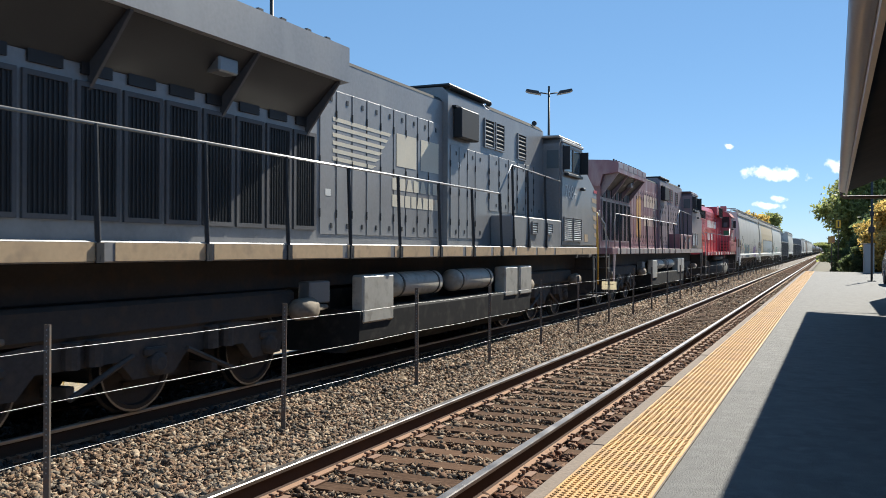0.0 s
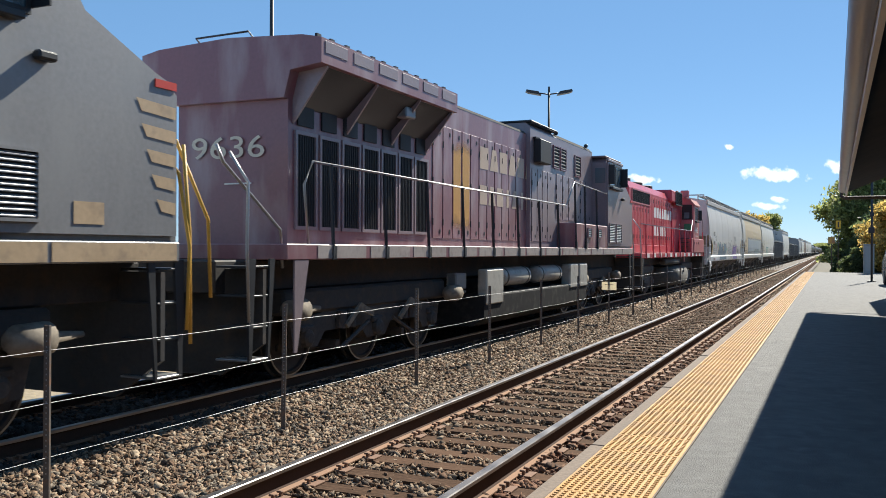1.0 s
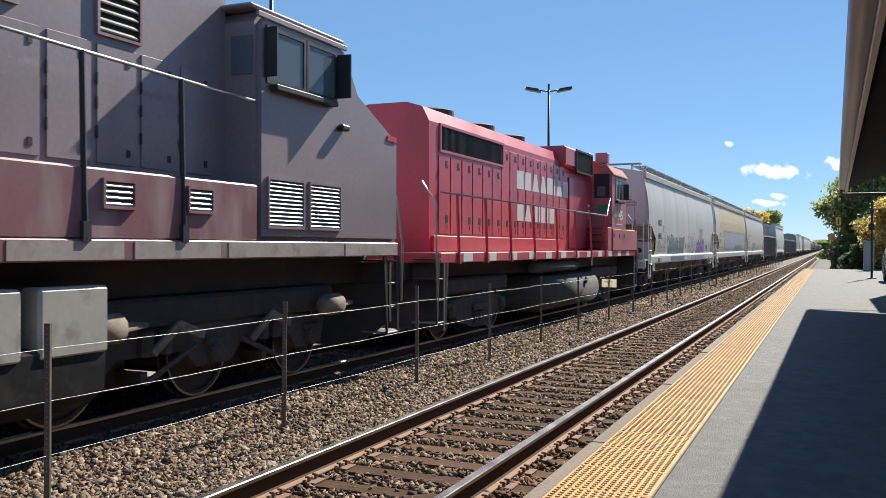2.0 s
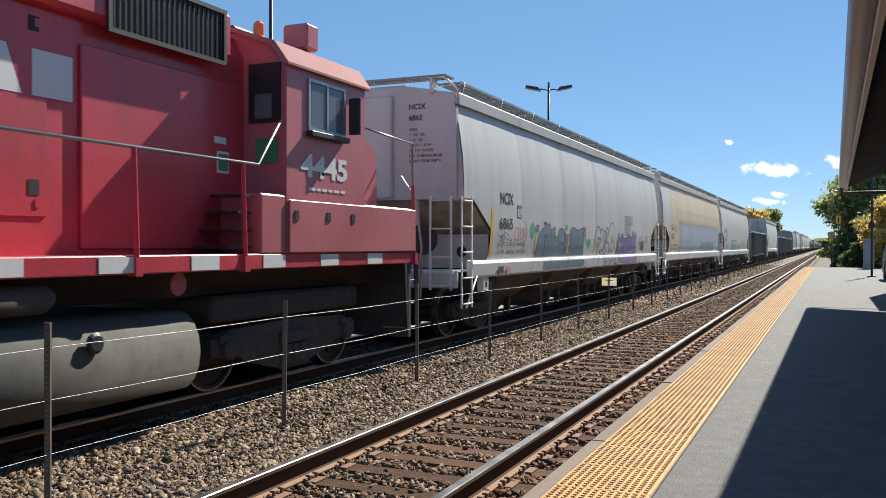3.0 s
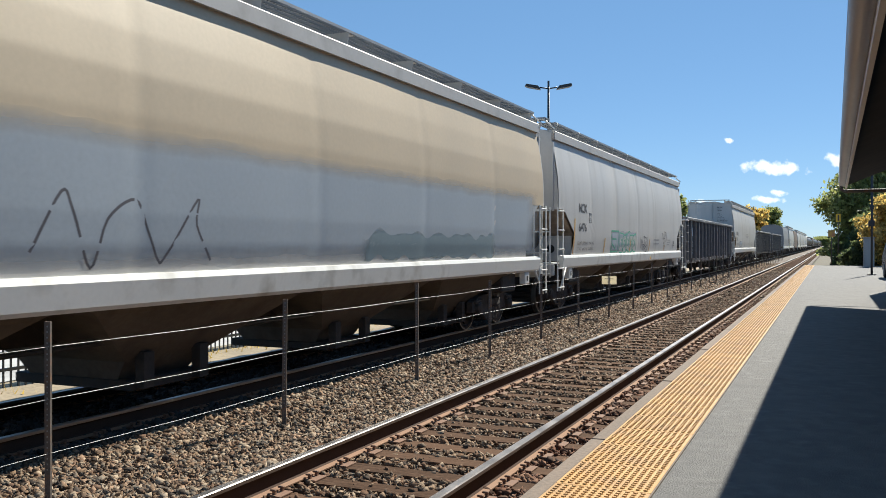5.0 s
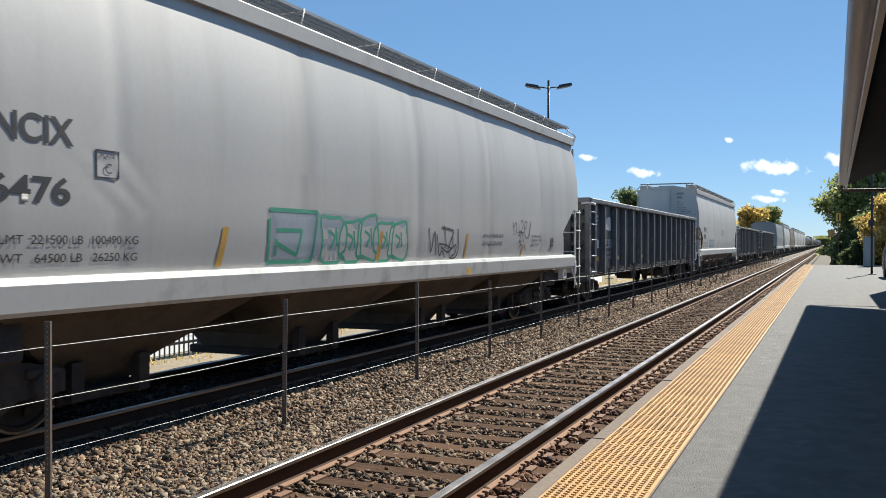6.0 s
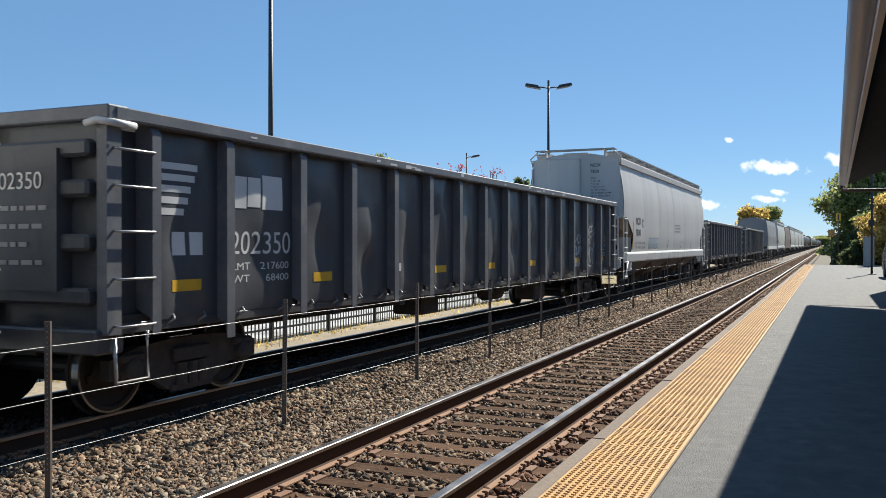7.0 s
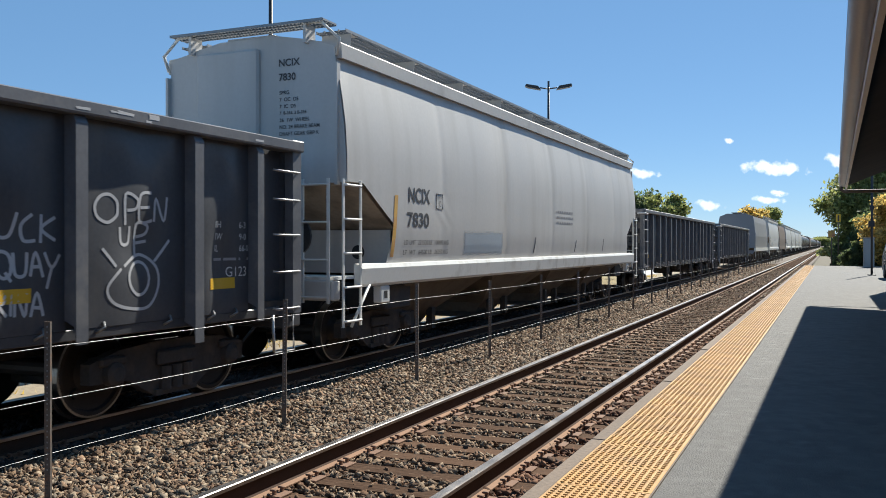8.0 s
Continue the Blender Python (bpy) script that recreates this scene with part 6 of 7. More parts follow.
    boxes("brake_reservoir", "under", c, (0.7, 1.2, 3.4, 4.2, 0.42, 0.9), bevel=0.04)
    if marks:
        x, worn = 1.487, gon_on(0.003)
        lettering("202350", "white", c, (x, -8.4, 1.62), 0.26, width=1.18, fit=worn)
        for k, (a, b) in enumerate(((0.62, 0.0), (0.58, 0.06), (0.52, 0.1), (0.48, 0.15), (0.42, 0.2))):   # striped emblem
            z = 2.56 - 0.115 * k
            patch(c, "white", worn, -9.56, -9.58 + a, z - 0.07, z, "emblem_stripe", step=0.06)
        for a, b, z0, z1 in ((-8.38, -8.12, 2.14, 2.5), (-8.1, -7.86, 2.16, 2.5), (-7.82, -7.4, 2.14, 2.54)):
            patch(c, "white", worn, a, b, z0, z1, "emblem_block", step=0.06)
        for a, b in ((-9.33, -9.14), (-9.08, -8.88)):
            patch(c, "white", worn, a, b, 1.62, 1.86, "initial_block", step=0.06)
        patch(c, "white", worn, -4.33, -4.17, 1.32, 1.44, "placard", "small white stencilled placard", step=0.06)
        lettering("LMT   217600", "white", c, (x, -8.36, 1.44), 0.085, width=1.1, fit=worn)
        lettering("WT     68400", "white", c, (x, -8.36, 1.30), 0.085, width=1.1, fit=worn)
        lettering("202350", "white", c, (0.2, -10.43, 2.25), 0.16, turn=0)
        end_print(c, "grey_letter", 0.16, -10.43, 2.05, 4, 0.75, 0.045, 0.17, seed=6)
        for k, (t, v) in enumerate((("IH", "6-3"), ("IW", "9-0"), ("IL", "66-0"))):
            lettering(t, "white", c, (1.487, 8.78, 1.92 - 0.13 * k), 0.07, fit=worn)
            lettering(v, "white", c, (1.487, 9.2, 1.92 - 0.13 * k), 0.07, fit=worn)
        lettering("G123", "white", c, (1.487, 9.0, 1.38), 0.11, fit=worn)
        small_print(c, "grey_letter", worn, 8.76, 1.56, 1, 0.6, 0.03, 0.09, seed=5)

        def s(lines, w=0.026):
            stroke(c, "spray_white", worn, lines, w, label="white sprayed scrawl")
        s([[(6.09, 2.02), (6.09, 1.82), (6.2, 1.81), (6.26, 2)], [(6.4, 1.99), (6.3, 1.9), (6.32, 1.77), (6.43, 1.77)], [(6.49, 1.99), (6.48, 1.75)], [(6.64, 1.97), (6.49, 1.87), (6.64, 1.77)], [(5.66, 1.69), (5.88, 1.71)], [(5.69, 1.67), (5.75, 1.43)], [(5.71, 1.56), (5.83, 1.58)], [(5.92, 1.69), (5.92, 1.46), (6.01, 1.45), (6.04, 1.67)], [(6.21, 1.57), (6.19, 1.49), (6.13, 1.46), (6.08, 1.5), (6.05, 1.57), (6.08, 1.65), (6.13, 1.68), (6.19, 1.65), (6.21, 1.57)], [(6.15, 1.51), (6.2, 1.43)]], 0.03)
        s([[(6.23, 1.67), (6.24, 1.49), (6.33, 1.49), (6.35, 1.67)], [(6.38, 1.47), (6.43, 1.67), (6.51, 1.46)], [(6.39, 1.55), (6.49, 1.55)], [(6.52, 1.67), (6.6, 1.54), (6.69, 1.65)], [(6.6, 1.54), (6.55, 1.36)], [(5.75, 1.37), (5.8, 1.17), (5.89, 1.37)], [(5.91, 1.16), (5.96, 1.35), (6.02, 1.15)], [(5.92, 1.23), (6, 1.23)], [(6.05, 1.15), (6.05, 1.34), (6.13, 1.32), (6.12, 1.26), (6.07, 1.25), (6.15, 1.15)], [(6.19, 1.33), (6.19, 1.15)], [(6.23, 1.14), (6.24, 1.34), (6.33, 1.14), (6.35, 1.33)], [(6.39, 1.13), (6.45, 1.33), (6.52, 1.13)], [(6.4, 1.21), (6.5, 1.2)]], 0.03)
        s([[(7.35, 2.08), (7.34, 2.01), (7.28, 1.96), (7.22, 1.94), (7.15, 1.96), (7.1, 2), (7.08, 2.07), (7.1, 2.13), (7.15, 2.18), (7.22, 2.2), (7.28, 2.19), (7.34, 2.14), (7.35, 2.08)], [(7.45, 1.92), (7.45, 2.21), (7.6, 2.17), (7.58, 2.08), (7.47, 2.06)], [(7.79, 2.24), (7.64, 2.21), (7.64, 1.96), (7.81, 1.97)], [(7.64, 2.09), (7.77, 2.1)], [(7.84, 1.96), (7.86, 2.19), (7.98, 1.97), (8.03, 2.21)], [(7.38, 1.9), (7.4, 1.75), (7.5, 1.75), (7.51, 1.91)], [(7.6, 1.64), (7.6, 1.93), (7.75, 1.92), (7.73, 1.84), (7.61, 1.81)], [(7.61, 1.75), (7.75, 1.77)]], 0.03)
        s([[(7.44, 1.53), (7.66, 1.64), (7.87, 1.52), (7.9, 1.31), (7.77, 1.13), (7.51, 1.13), (7.3, 1.2), (7.23, 1.34), (7.4, 1.51)], [(7.78, 1.41), (7.76, 1.33), (7.71, 1.27), (7.64, 1.25), (7.58, 1.28), (7.53, 1.34), (7.51, 1.42), (7.53, 1.49), (7.58, 1.55), (7.64, 1.57), (7.71, 1.55), (7.76, 1.49), (7.78, 1.41)], [(7.16, 1.7), (7.33, 1.53)], [(8.06, 1.78), (7.85, 1.57)]], 0.03)
        rng = random.Random(3)
        for k in range(22):   # bare scuffs on the top chord
            y, z = rng.uniform(-10, 10), rng.uniform(2.89, 2.93)
            patch(c, "spray_white", 1.6125, y, y + rng.uniform(0.05, 0.22), z, z + rng.uniform(0.015, 0.05), "scuff", "bare scuff on the chord", ragged=0.015, seed=k, step=0.04)
    return c


g1 = gondola("long black gondola car with grey ribs and dented panels", True)
MOVING.append((g1, 138.5))
# ---- locomotives ----
def louvre(parent, x, y0, y1, z0, z1, mat, slats=8, frame_mat="ns", name="louvre"):
    """A framed vent on a side that faces +x (or -x for a negative x), with sloping slats."""
    s = 1 if x > 0 else -1
    bm = bmesh.new()
    t = 0.03
    for d in ((y0, y1, z0, z0 + t), (y0, y1, z1 - t, z1), (y0, y0 + t, z0 + t, z1 - t), (y1 - t, y1, z0 + t, z1 - t)):
        box(bm, x, x + s * 0.035, *d)
    v = part(name, bm, frame_mat, parent)
    boxes("backing", "grille", v, (x + s * 0.002, x + s * 0.006, y0 + t, y1 - t, z0 + t, z1 - t))
    bm = bmesh.new()
    for k in range(slats):
        z = z0 + t + (z1 - z0 - 2 * t) * (k + 0.5) / slats
        h = (z1 - z0) / slats * 0.3
        extrude(bm, [(x + s * 0.008, z + h), (x + s * 0.03, z - h * 0.4), (x + s * 0.03, z - h), (x + s * 0.008, z + h * 0.5)], y0 + t, y1 - t)
    part("slats", bm, mat, v)


def screen(parent, x, y0, y1, z0, z1, bars_n, frame_mat, name="screen"):
    """A door-sized opening covered by upright bars."""
    s = 1 if x > 0 else -1
    bm = bmesh.new()
    t = 0.05
    for d in ((y0, y1, z0, z0 + t), (y0, y1, z1 - t, z1), (y0, y0 + t, z0 + t, z1 - t), (y1 - t, y1, z0 + t, z1 - t)):
        box(bm, x, x + s * 0.03, *d)
    v = part(name, bm, frame_mat, parent)
    boxes("backing", "grille", v, (x + s * 0.002, x + s * 0.005, y0 + t, y1 - t, z0 + t, z1 - t))
    bm = bmesh.new()
    for k in range(bars_n):
        y = y0 + t + (y1 - y0 - 2 * t) * (k + 0.5) / bars_n
        box(bm, x + s * 0.008, x + s * 0.018, y - 0.006, y + 0.006, z0 + t, z1 - t)
    tagged(part("grille_bar", bm, "black_steel", v), kind="stuff")


def hood_door(parent, x, y0, y1, z0, z1, mat, latch="black_steel"):
    s = 1 if x > 0 else -1
    bm = bmesh.new()
    box(bm, x, x + s * 0.014, y0 + 0.012, y1 - 0.012, z0, z1, bevel=0.004)
    d = part("hood_door", bm, mat, parent)
    for z in (z0 + 0.12, z1 - 0.14):
        bm = bmesh.new()
        box(bm, x + s * 0.0145, x + s * 0.022, y1 - 0.15, y1 - 0.10, z - 0.035, z + 0.04)
        part("latch", bm, latch, d)
    bm = bmesh.new()
    for z in (z0 + 0.3, (z0 + z1) / 2, z1 - 0.35):
        tube(bm, [(x + s * 0.016, y0 + 0.006, z - 0.06), (x + s * 0.016, y0 + 0.006, z + 0.06)], 0.012, 5)
    tagged(part("hinge", bm, latch, d), kind="stuff")


def handrail(parent, x, pts, posts, base, mat_rail, mat_post):
    """A side handrail: a long tube and its stanchions."""
    r = bars("handrail", mat_rail, parent, 0.018, [(x, y, z) for y, z in pts])
    for y in posts:
        top = float(np.interp(y, [p[0] for p in pts], [p[1] for p in pts]))
        bm = bmesh.new()
        tube(bm, [(x + 0.05 * (1 if x > 0 else -1), y, base - 0.18), (x + 0.03 * (1 if x > 0 else -1), y, base + 0.25), (x, y, top)], 0.028, 6)
        box(bm, x - (0.03 if x > 0 else 0.075), x + (0.075 if x > 0 else 0.03), y - 0.045, y + 0.045, base - 0.2, base - 0.02)
        part("stanchion", bm, mat_post, parent)


def steps(parent, y, s, mat, rail_mat):
    """Corner steps at an end, with their side plates and grab irons."""
    for k in (-1, 1):
        for z in (0.46, 0.84, 1.2, 1.54):
            boxes("step", "silver" if z < 0.5 else mat, parent, (k * 1.02, k * 1.5, min(y, y - s * 0.36), max(y, y - s * 0.36), z - 0.025, z), bevel=0.005)
        bm = bmesh.new()
        extrude(bm, [(y, 0.42), (y - s * 0.05, 0.42), (y - s * 0.12, 1.62), (y + s * 0.02, 1.62)], k * 1.47, k * 1.5, axis="x")
        extrude(bm, [(y - s * 0.36, 0.42), (y - s * 0.39, 0.42), (y - s * 0.50, 1.62), (y - s * 0.40, 1.62)], k * 1.47, k * 1.5, axis="x")
        part("step_plate", bm, mat, parent)
        bars("grab_iron", rail_mat, parent, 0.019, [(k * 1.52, y + s * 0.04, 0.9), (k * 1.52, y + s * 0.08, 1.75), (k * 1.46, y - s * 0.02, 2.5), (k * 1.2, y - s * 0.02, 2.86)])


def shapes(parent, mat, x, y, z, h, pitch, plan):
    """A row of plain blocks in the paint of the company lettering."""
    for i, c in enumerate(plan):
        a, b = y + pitch * i, y + pitch * (i + 0.8)
        m = (a + b) / 2
        bm = bmesh.new()
        def quad(*p):
            bm.faces.new([bm.verts.new((x, q[0], q[1])) for q in p])
        if c == "t":
            quad((a - 0.02, z), (b + 0.02, z), (b - pitch * 0.2, z + h), (a + pitch * 0.2, z + h))
        elif c == "i":
            quad((m - pitch * 0.15, z), (m + pitch * 0.15, z), (m + pitch * 0.15, z + h), (m - pitch * 0.15, z + h))
        else:
            quad((a, z), (b, z), (b, z + h), (a, z + h))
        part("paint_block", bm, mat, parent)


def wide_cab_loco(label, m):
    """A six-axle freight locomotive, long hood towards -y, broad-nosed cab towards +y."""
    c = thing("diesel_locomotive", label, "locomotive", "locomotives")
    P, P2, stripe, rail = m["paint"], m["cab"], m["stripe"], m["rail"]
    boxes("frame", "under", c, (-0.95, 0.95, -10.55, 10.6, 1.2, 1.60), bevel=0.02)
    boxes("walkway", P, c, (-1.52, 1.52, -9.9, 10.55, 1.60, 1.80), bevel=0.012)
    y = -9.2
    while y < 6.6:
        for s in (-1, 1):
            boxes("edge_stripe", stripe, c, (s * 1.521, s * 1.526, y, y + 1.28, 1.615, 1.785))
        y += 1.42
    for s in (-1, 1):
        boxes("edge_stripe", stripe, c, (s * 1.521, s * 1.526, 7.05, 8.9, 1.615, 1.785), (s * 1.521, s * 1.526, 8.95, 10.5, 1.615, 1.785))
    # long hood
    ha, hb = m["hood_rear"], 1.05
    bm = bmesh.new()
    extrude(bm, [(-0.92, 1.8), (-0.92, 4.50), (-0.86, 4.56), (0, 4.62), (0.86, 4.56), (0.92, 4.50), (0.92, 1.8)], ha, hb)
    hood = part("hood", bm, P, c)
    bm = bmesh.new()
    extrude(bm, [(-1.02, 1.8), (-1.02, 4.66), (-0.9, 4.78), (0.9, 4.78), (1.02, 4.66), (1.02, 1.8)], hb, 7.0)
    mid = part("equipment_hood", bm, P2, c)
    boxes("roof_edge", "black_steel", mid, (-1.06, 1.06, hb - 0.02, 3.2, 4.785, 4.84), bevel=0.02)
    cap = [(0.924, 4.496), (0.864, 4.566), (0, 4.627), (-0.864, 4.566), (-0.924, 4.496)]
    bm = bmesh.new()
    extrude(bm, cap, ha + 0.02, hb - 0.03)
    part("hood_roof", bm, "soot_roof", hood, "sooty black roof sheet")
    bm = bmesh.new()
    extrude(bm, [(1.024, 4.664), (0.902, 4.784), (-0.902, 4.784), (-1.024, 4.664)], 3.22, 6.98)
    part("hood_roof", bm, "soot_roof", mid, "sooty black roof sheet")
    # radiator house with its broad overhang
    ra, rb, zb = m["rad"]
    bm = bmesh.new()
    extrude(bm, [(-1.5, zb), (-1.5, 4.50), (-1.2, 4.56), (0, 4.62), (1.2, 4.56), (1.5, 4.50), (1.5, zb), (1.02, zb - 0.06), (0.92, zb - 0.42), (-0.92, zb - 0.42), (-1.02, zb - 0.06)], ra, rb)
    rad = part("radiator_house", bm, P, c)
    for k in range(6):
        a = ra + (rb - ra) * (k + 0.12) / 6
        b = ra + (rb - ra) * (k + 0.88) / 6
        if m.get("hatches"):
            boxes("hatch", m["cab"], rad, (1.50, 1.508, a, b, zb + 0.14, 4.47), bevel=0.003)
        for q in (0.2, 0.8):
            yy = a + (b - a) * q
            boxes("lifting_eye", "black_steel", rad, (1.30, 1.34, yy - 0.05, yy + 0.05, 4.545, 4.60))
    for q in (0.05, 0.36, 0.68, 0.97):
        yy = ra + (rb - ra) * q
        bm = bmesh.new()
        extrude(bm, [(0.92, zb - 0.06), (1.46, zb - 0.002), (1.46, zb - 0.03), (0.92, zb - 0.75)], yy - 0.02, yy + 0.02)
        part("bracket", bm, m["frame"], rad)
    for q0, q1 in ((0.055, 0.355), (0.365, 0.675), (0.685, 0.965)):   # slanting intake screens under the wings
        for s in (-1, 1):
            bm = bmesh.new()
            extrude(bm, [(s * 1.43, zb - 0.012), (s * 1.40, zb - 0.04), (s * 0.925, zb - 0.50), (s * 0.925, zb - 0.44)], ra + (rb - ra) * q0, ra + (rb - ra) * q1)
            part("intake_screen", bm, "grille", rad, "dark slanting intake screen")
    n = int((rb - ra + 1.2) / 0.62)
    for k in range(n):
        a = ra + 0.25 + 0.62 * k
        if a + 0.56 < m["doors"]:
            screen(c, 0.92, a, a + 0.56, 2.0, 3.35, 8, m["frame"])
            boxes("vent_box", "grille", c, (0.92, 0.945, a + 0.06, a + 0.46, 3.42, 3.7))
    boxes("work_light", "galv", rad, (1.1, 1.32, (ra + rb) / 2 + 0.6, (ra + rb) / 2 + 0.95, zb - 0.3, zb - 0.12), bevel=0.02)
    # engine room doors
    a = m["doors"]
    while a + 0.44 < hb:
        hood_door(hood, 0.92, a, a + 0.44, 1.95, 4.05, m["grey"] if m.get("plain") else P)
        a += 0.46
    a = hb + 0.1
    while a + 0.4 < 3.0:
        hood_door(mid, 1.02, a, a + 0.4, 1.95, 3.7, P2)
        a += 0.42
    a = 3.2
    while a + 0.55 < 6.9:
        hood_door(mid, 1.02, a, a + 0.55, 2.55, 3.72, P2)
        a += 0.6
    bm = bmesh.new()
    box(bm, 1.02, 1.20, hb + 0.25, hb + 1.15, 3.85, 4.42, bevel=0.02)
    box(bm, 1.0, 1.10, hb + 0.2, hb + 1.2, 4.42, 4.46)
    part("blower_box", bm, "grille", mid, "dark screened intake box")
    for a in (2.9, 3.55):
        louvre(mid, 1.02, a, a + 0.55, 3.85, 4.45, "grille", 6, P, "vent")
    louvre(mid, 1.02, 5.0, 5.6, 3.8, 4.4, "grille", 6, P, "vent")
    for q in (hb + 0.1, 3.3, 6.4):
        bm = bmesh.new()
        lathe(bm, [(-0.02, 0.06), (0.02, 0.06)], "y", (0.98, q, 4.80), 10)
        part("lifting_eye", bm, "black_steel", mid)
    bm = bmesh.new()
    box(bm, -0.3, 0.3, -1.6, -1.0, 4.56, 4.68, bevel=0.03)
    part("exhaust_stack", bm, "under", hood)
    # low equipment box beside the cab
    for s in (-1, 1):
        bm = bmesh.new()
        box(bm, min(s * 1.02, s * 1.5), max(s * 1.02, s * 1.5), 3.3, 6.985, 1.8, 2.45, bevel=0.02)
        b = part("battery_box", bm, m["grey"], c)
        if s > 0:
            for yy in (4.6, 5.75):
                louvre(b, 1.5, yy, yy + 0.42, 2.08, 2.36, "silver", 4, m["grey"])
    # cab
    bm = bmesh.new()
    prof = [(6.99, 1.8), (6.99, 4.36), (7.12, 4.5), (8.75, 4.5), (9.0, 4.42), (9.28, 3.8), (10.45, 3.42), (10.58, 3.3), (10.58, 1.8)]
    extrude(bm, prof, -1.5, 1.5, axis="x")
    bmesh.ops.bevel(bm, geom=[e for e in bm.edges if abs(e.verts[0].co.x - e.verts[1].co.x) < 0.01], offset=0.06, segments=2, affect="EDGES")
    cab = part("cab", bm, P2, c)
    boxes("cab_roof", m["roof"], cab, (-1.46, 1.46, 6.9, 9.02, 4.51, 4.56), bevel=0.02)
    boxes("drip_rail", m["roof"], cab, (1.485, 1.53, 6.95, 8.98, 4.40, 4.47), bevel=0.01)
    for a, b in ((7.18, 7.92), (8.04, 8.68)):
        boxes("window_frame", "black_steel", cab, (1.49, 1.522, a - 0.05, b + 0.05, 3.66, 3.71), (1.49, 1.522, a - 0.05, b + 0.05, 4.29, 4.34), (1.49, 1.522, a - 0.05, a, 3.71, 4.29), (1.49, 1.522, b, b + 0.05, 3.71, 4.29))
        boxes("window", "glass_cab", cab, (1.495, 1.508, a, b, 3.71, 4.29))
    boxes("armrest", "black_steel", cab, (1.505, 1.62, 7.2, 8.6, 3.58, 3.65), bevel=0.01)
    boxes("wind_deflector", "black_steel", cab, (1.5, 1.72, 8.74, 8.76, 3.72, 4.3))
    boxes("wind_deflector", "black_steel", cab, (1.5, 1.68, 7.10, 7.12, 3.72, 4.3))
    boxes("rear_window", "glass_cab", cab, (1.12, 1.42, 6.975, 6.988, 3.75, 4.2), bevel=0.0)
    for a in (7.15, 8.05):
        louvre(cab, 1.5, a, a + 0.78, 1.95, 2.56, "silver", 11, P2)
    boxes("mirror_arm", "black_steel", cab, (1.5, 1.6, 8.75, 8.95, 3.3, 3.38), bevel=0.02)
    for s in (-1, 1):
        boxes("marker_light", "red_light", cab, (s * 1.501, s * 1.515, 10.2, 10.5, 3.32, 3.4))
    # handrails
    rear = m["hood_rear"]
    for s in (-1, 1):
        pts = [(rear - 0.35, 1.8), (rear - 0.45, 2.55), (rear - 0.25, 2.86), (2.6, 2.86)]
        handrail(c, s * 1.47, pts, [rear + 0.2 + 1.52 * k for k in range(int((2.7 - rear) / 1.52) + 1)], 1.8, "silver", "black_steel")
        handrail(c, s * 1.47, [(2.6, 2.86), (3.35, 3.5), (6.95, 3.42)], [3.4, 4.4, 5.7], 1.98, "silver", "black_steel")
    for s in (-1, 1):
        bm = bmesh.new()
        extrude(bm, [(rear - 0.72, 1.6), (rear - 0.40, 1.6), (rear - 0.66, 0.45), (rear - 0.72, 0.45)], s * 1.49, s * 1.515, axis="x")
        part("corner_plate", bm, "cp_dark" if P == "cp" else P, c, "tapering corner plate below the walkway")
    # tank, reservoirs, side boxes
    bm = bmesh.new()
    extrude(bm, [(-0.95, 1.15), (-0.95, 0.87), (-1.44, 0.86), (-1.46, 0.82), (-1.44, 0.42), (-1.2, 0.24), (1.2, 0.24), (1.44, 0.42), (1.46, 0.82), (1.44, 0.86), (0.95, 0.87), (0.95, 1.15)], -3.05, 4.7)
    part("fuel_tank", bm, "tank_side", c, "dull grey fuel tank with a ledge")
    for a, b in ((-1.8, 0.05), (0.65, 2.55)):
        bm = bmesh.new()
        lathe(bm, [(a, 0.10), (a + 0.05, 0.17), (a + 0.1, 0.2), (b - 0.1, 0.2), (b - 0.05, 0.17), (b, 0.10)], "y", (1.22, 0, 1.17), 20)
        r = part("air_reservoir", bm, "tank_grey", c, "pale grey cylindrical air reservoir", smooth=True)
        for q in (a + 0.25, b - 0.25):
            bm = bmesh.new()
            lathe(bm, [(q - 0.025, 0.208), (q + 0.025, 0.208)], "y", (1.22, 0, 1.17), 20)
            part("strap", bm, "tank_dark", r)
    boxes("side_box", "tank_grey", c, (1.27, 1.475, -2.98, -2.02, 0.66, 1.36), bevel=0.03, label="pale grey metal side box")
    for a in (3.0, 3.95):
        boxes("side_box", "tank_grey", c, (1.22, 1.475, a, a + 0.78, 0.76, 1.38), bevel=0.03, label="pale grey metal side box")
    boxes("filter_bank", "galv", c, (1.1, 1.3, -4.1, -3.6, 1.0, 1.3), bevel=0.02)
    for y in (-9.3, -4.2, 4.9, 9.0):   # brake cylinders on the trucks
        bm = bmesh.new()
        lathe(bm, [(y - 0.3, 0.08), (y - 0.22, 0.14), (y + 0.1, 0.15), (y + 0.12, 0.06), (y + 0.5, 0.03)], "y", (1.3, 0, 0.95), 14)
        part("brake_cylinder", bm, "dusty_beige", c, "dusty beige brake cylinder", smooth=True)
    for s in (-1, 1):
        for q in (-1.35, 0.65, 1.9):
            boxes("traction_motor", "under", c, (-0.66, 0.66, s * 6.75 + q - 0.5, s * 6.75 + q + 0.45, 0.2, 0.98), bevel=0.08)
        boxes("bolster", "under", c, (-1.1, 1.1, s * 6.75 - 2.6, s * 6.75 + 2.6, 0.86, 1.195), bevel=0.04)
        bogie(c, s * 6.75, 2.02, 0.53, (-2.02, 0, 2.02))
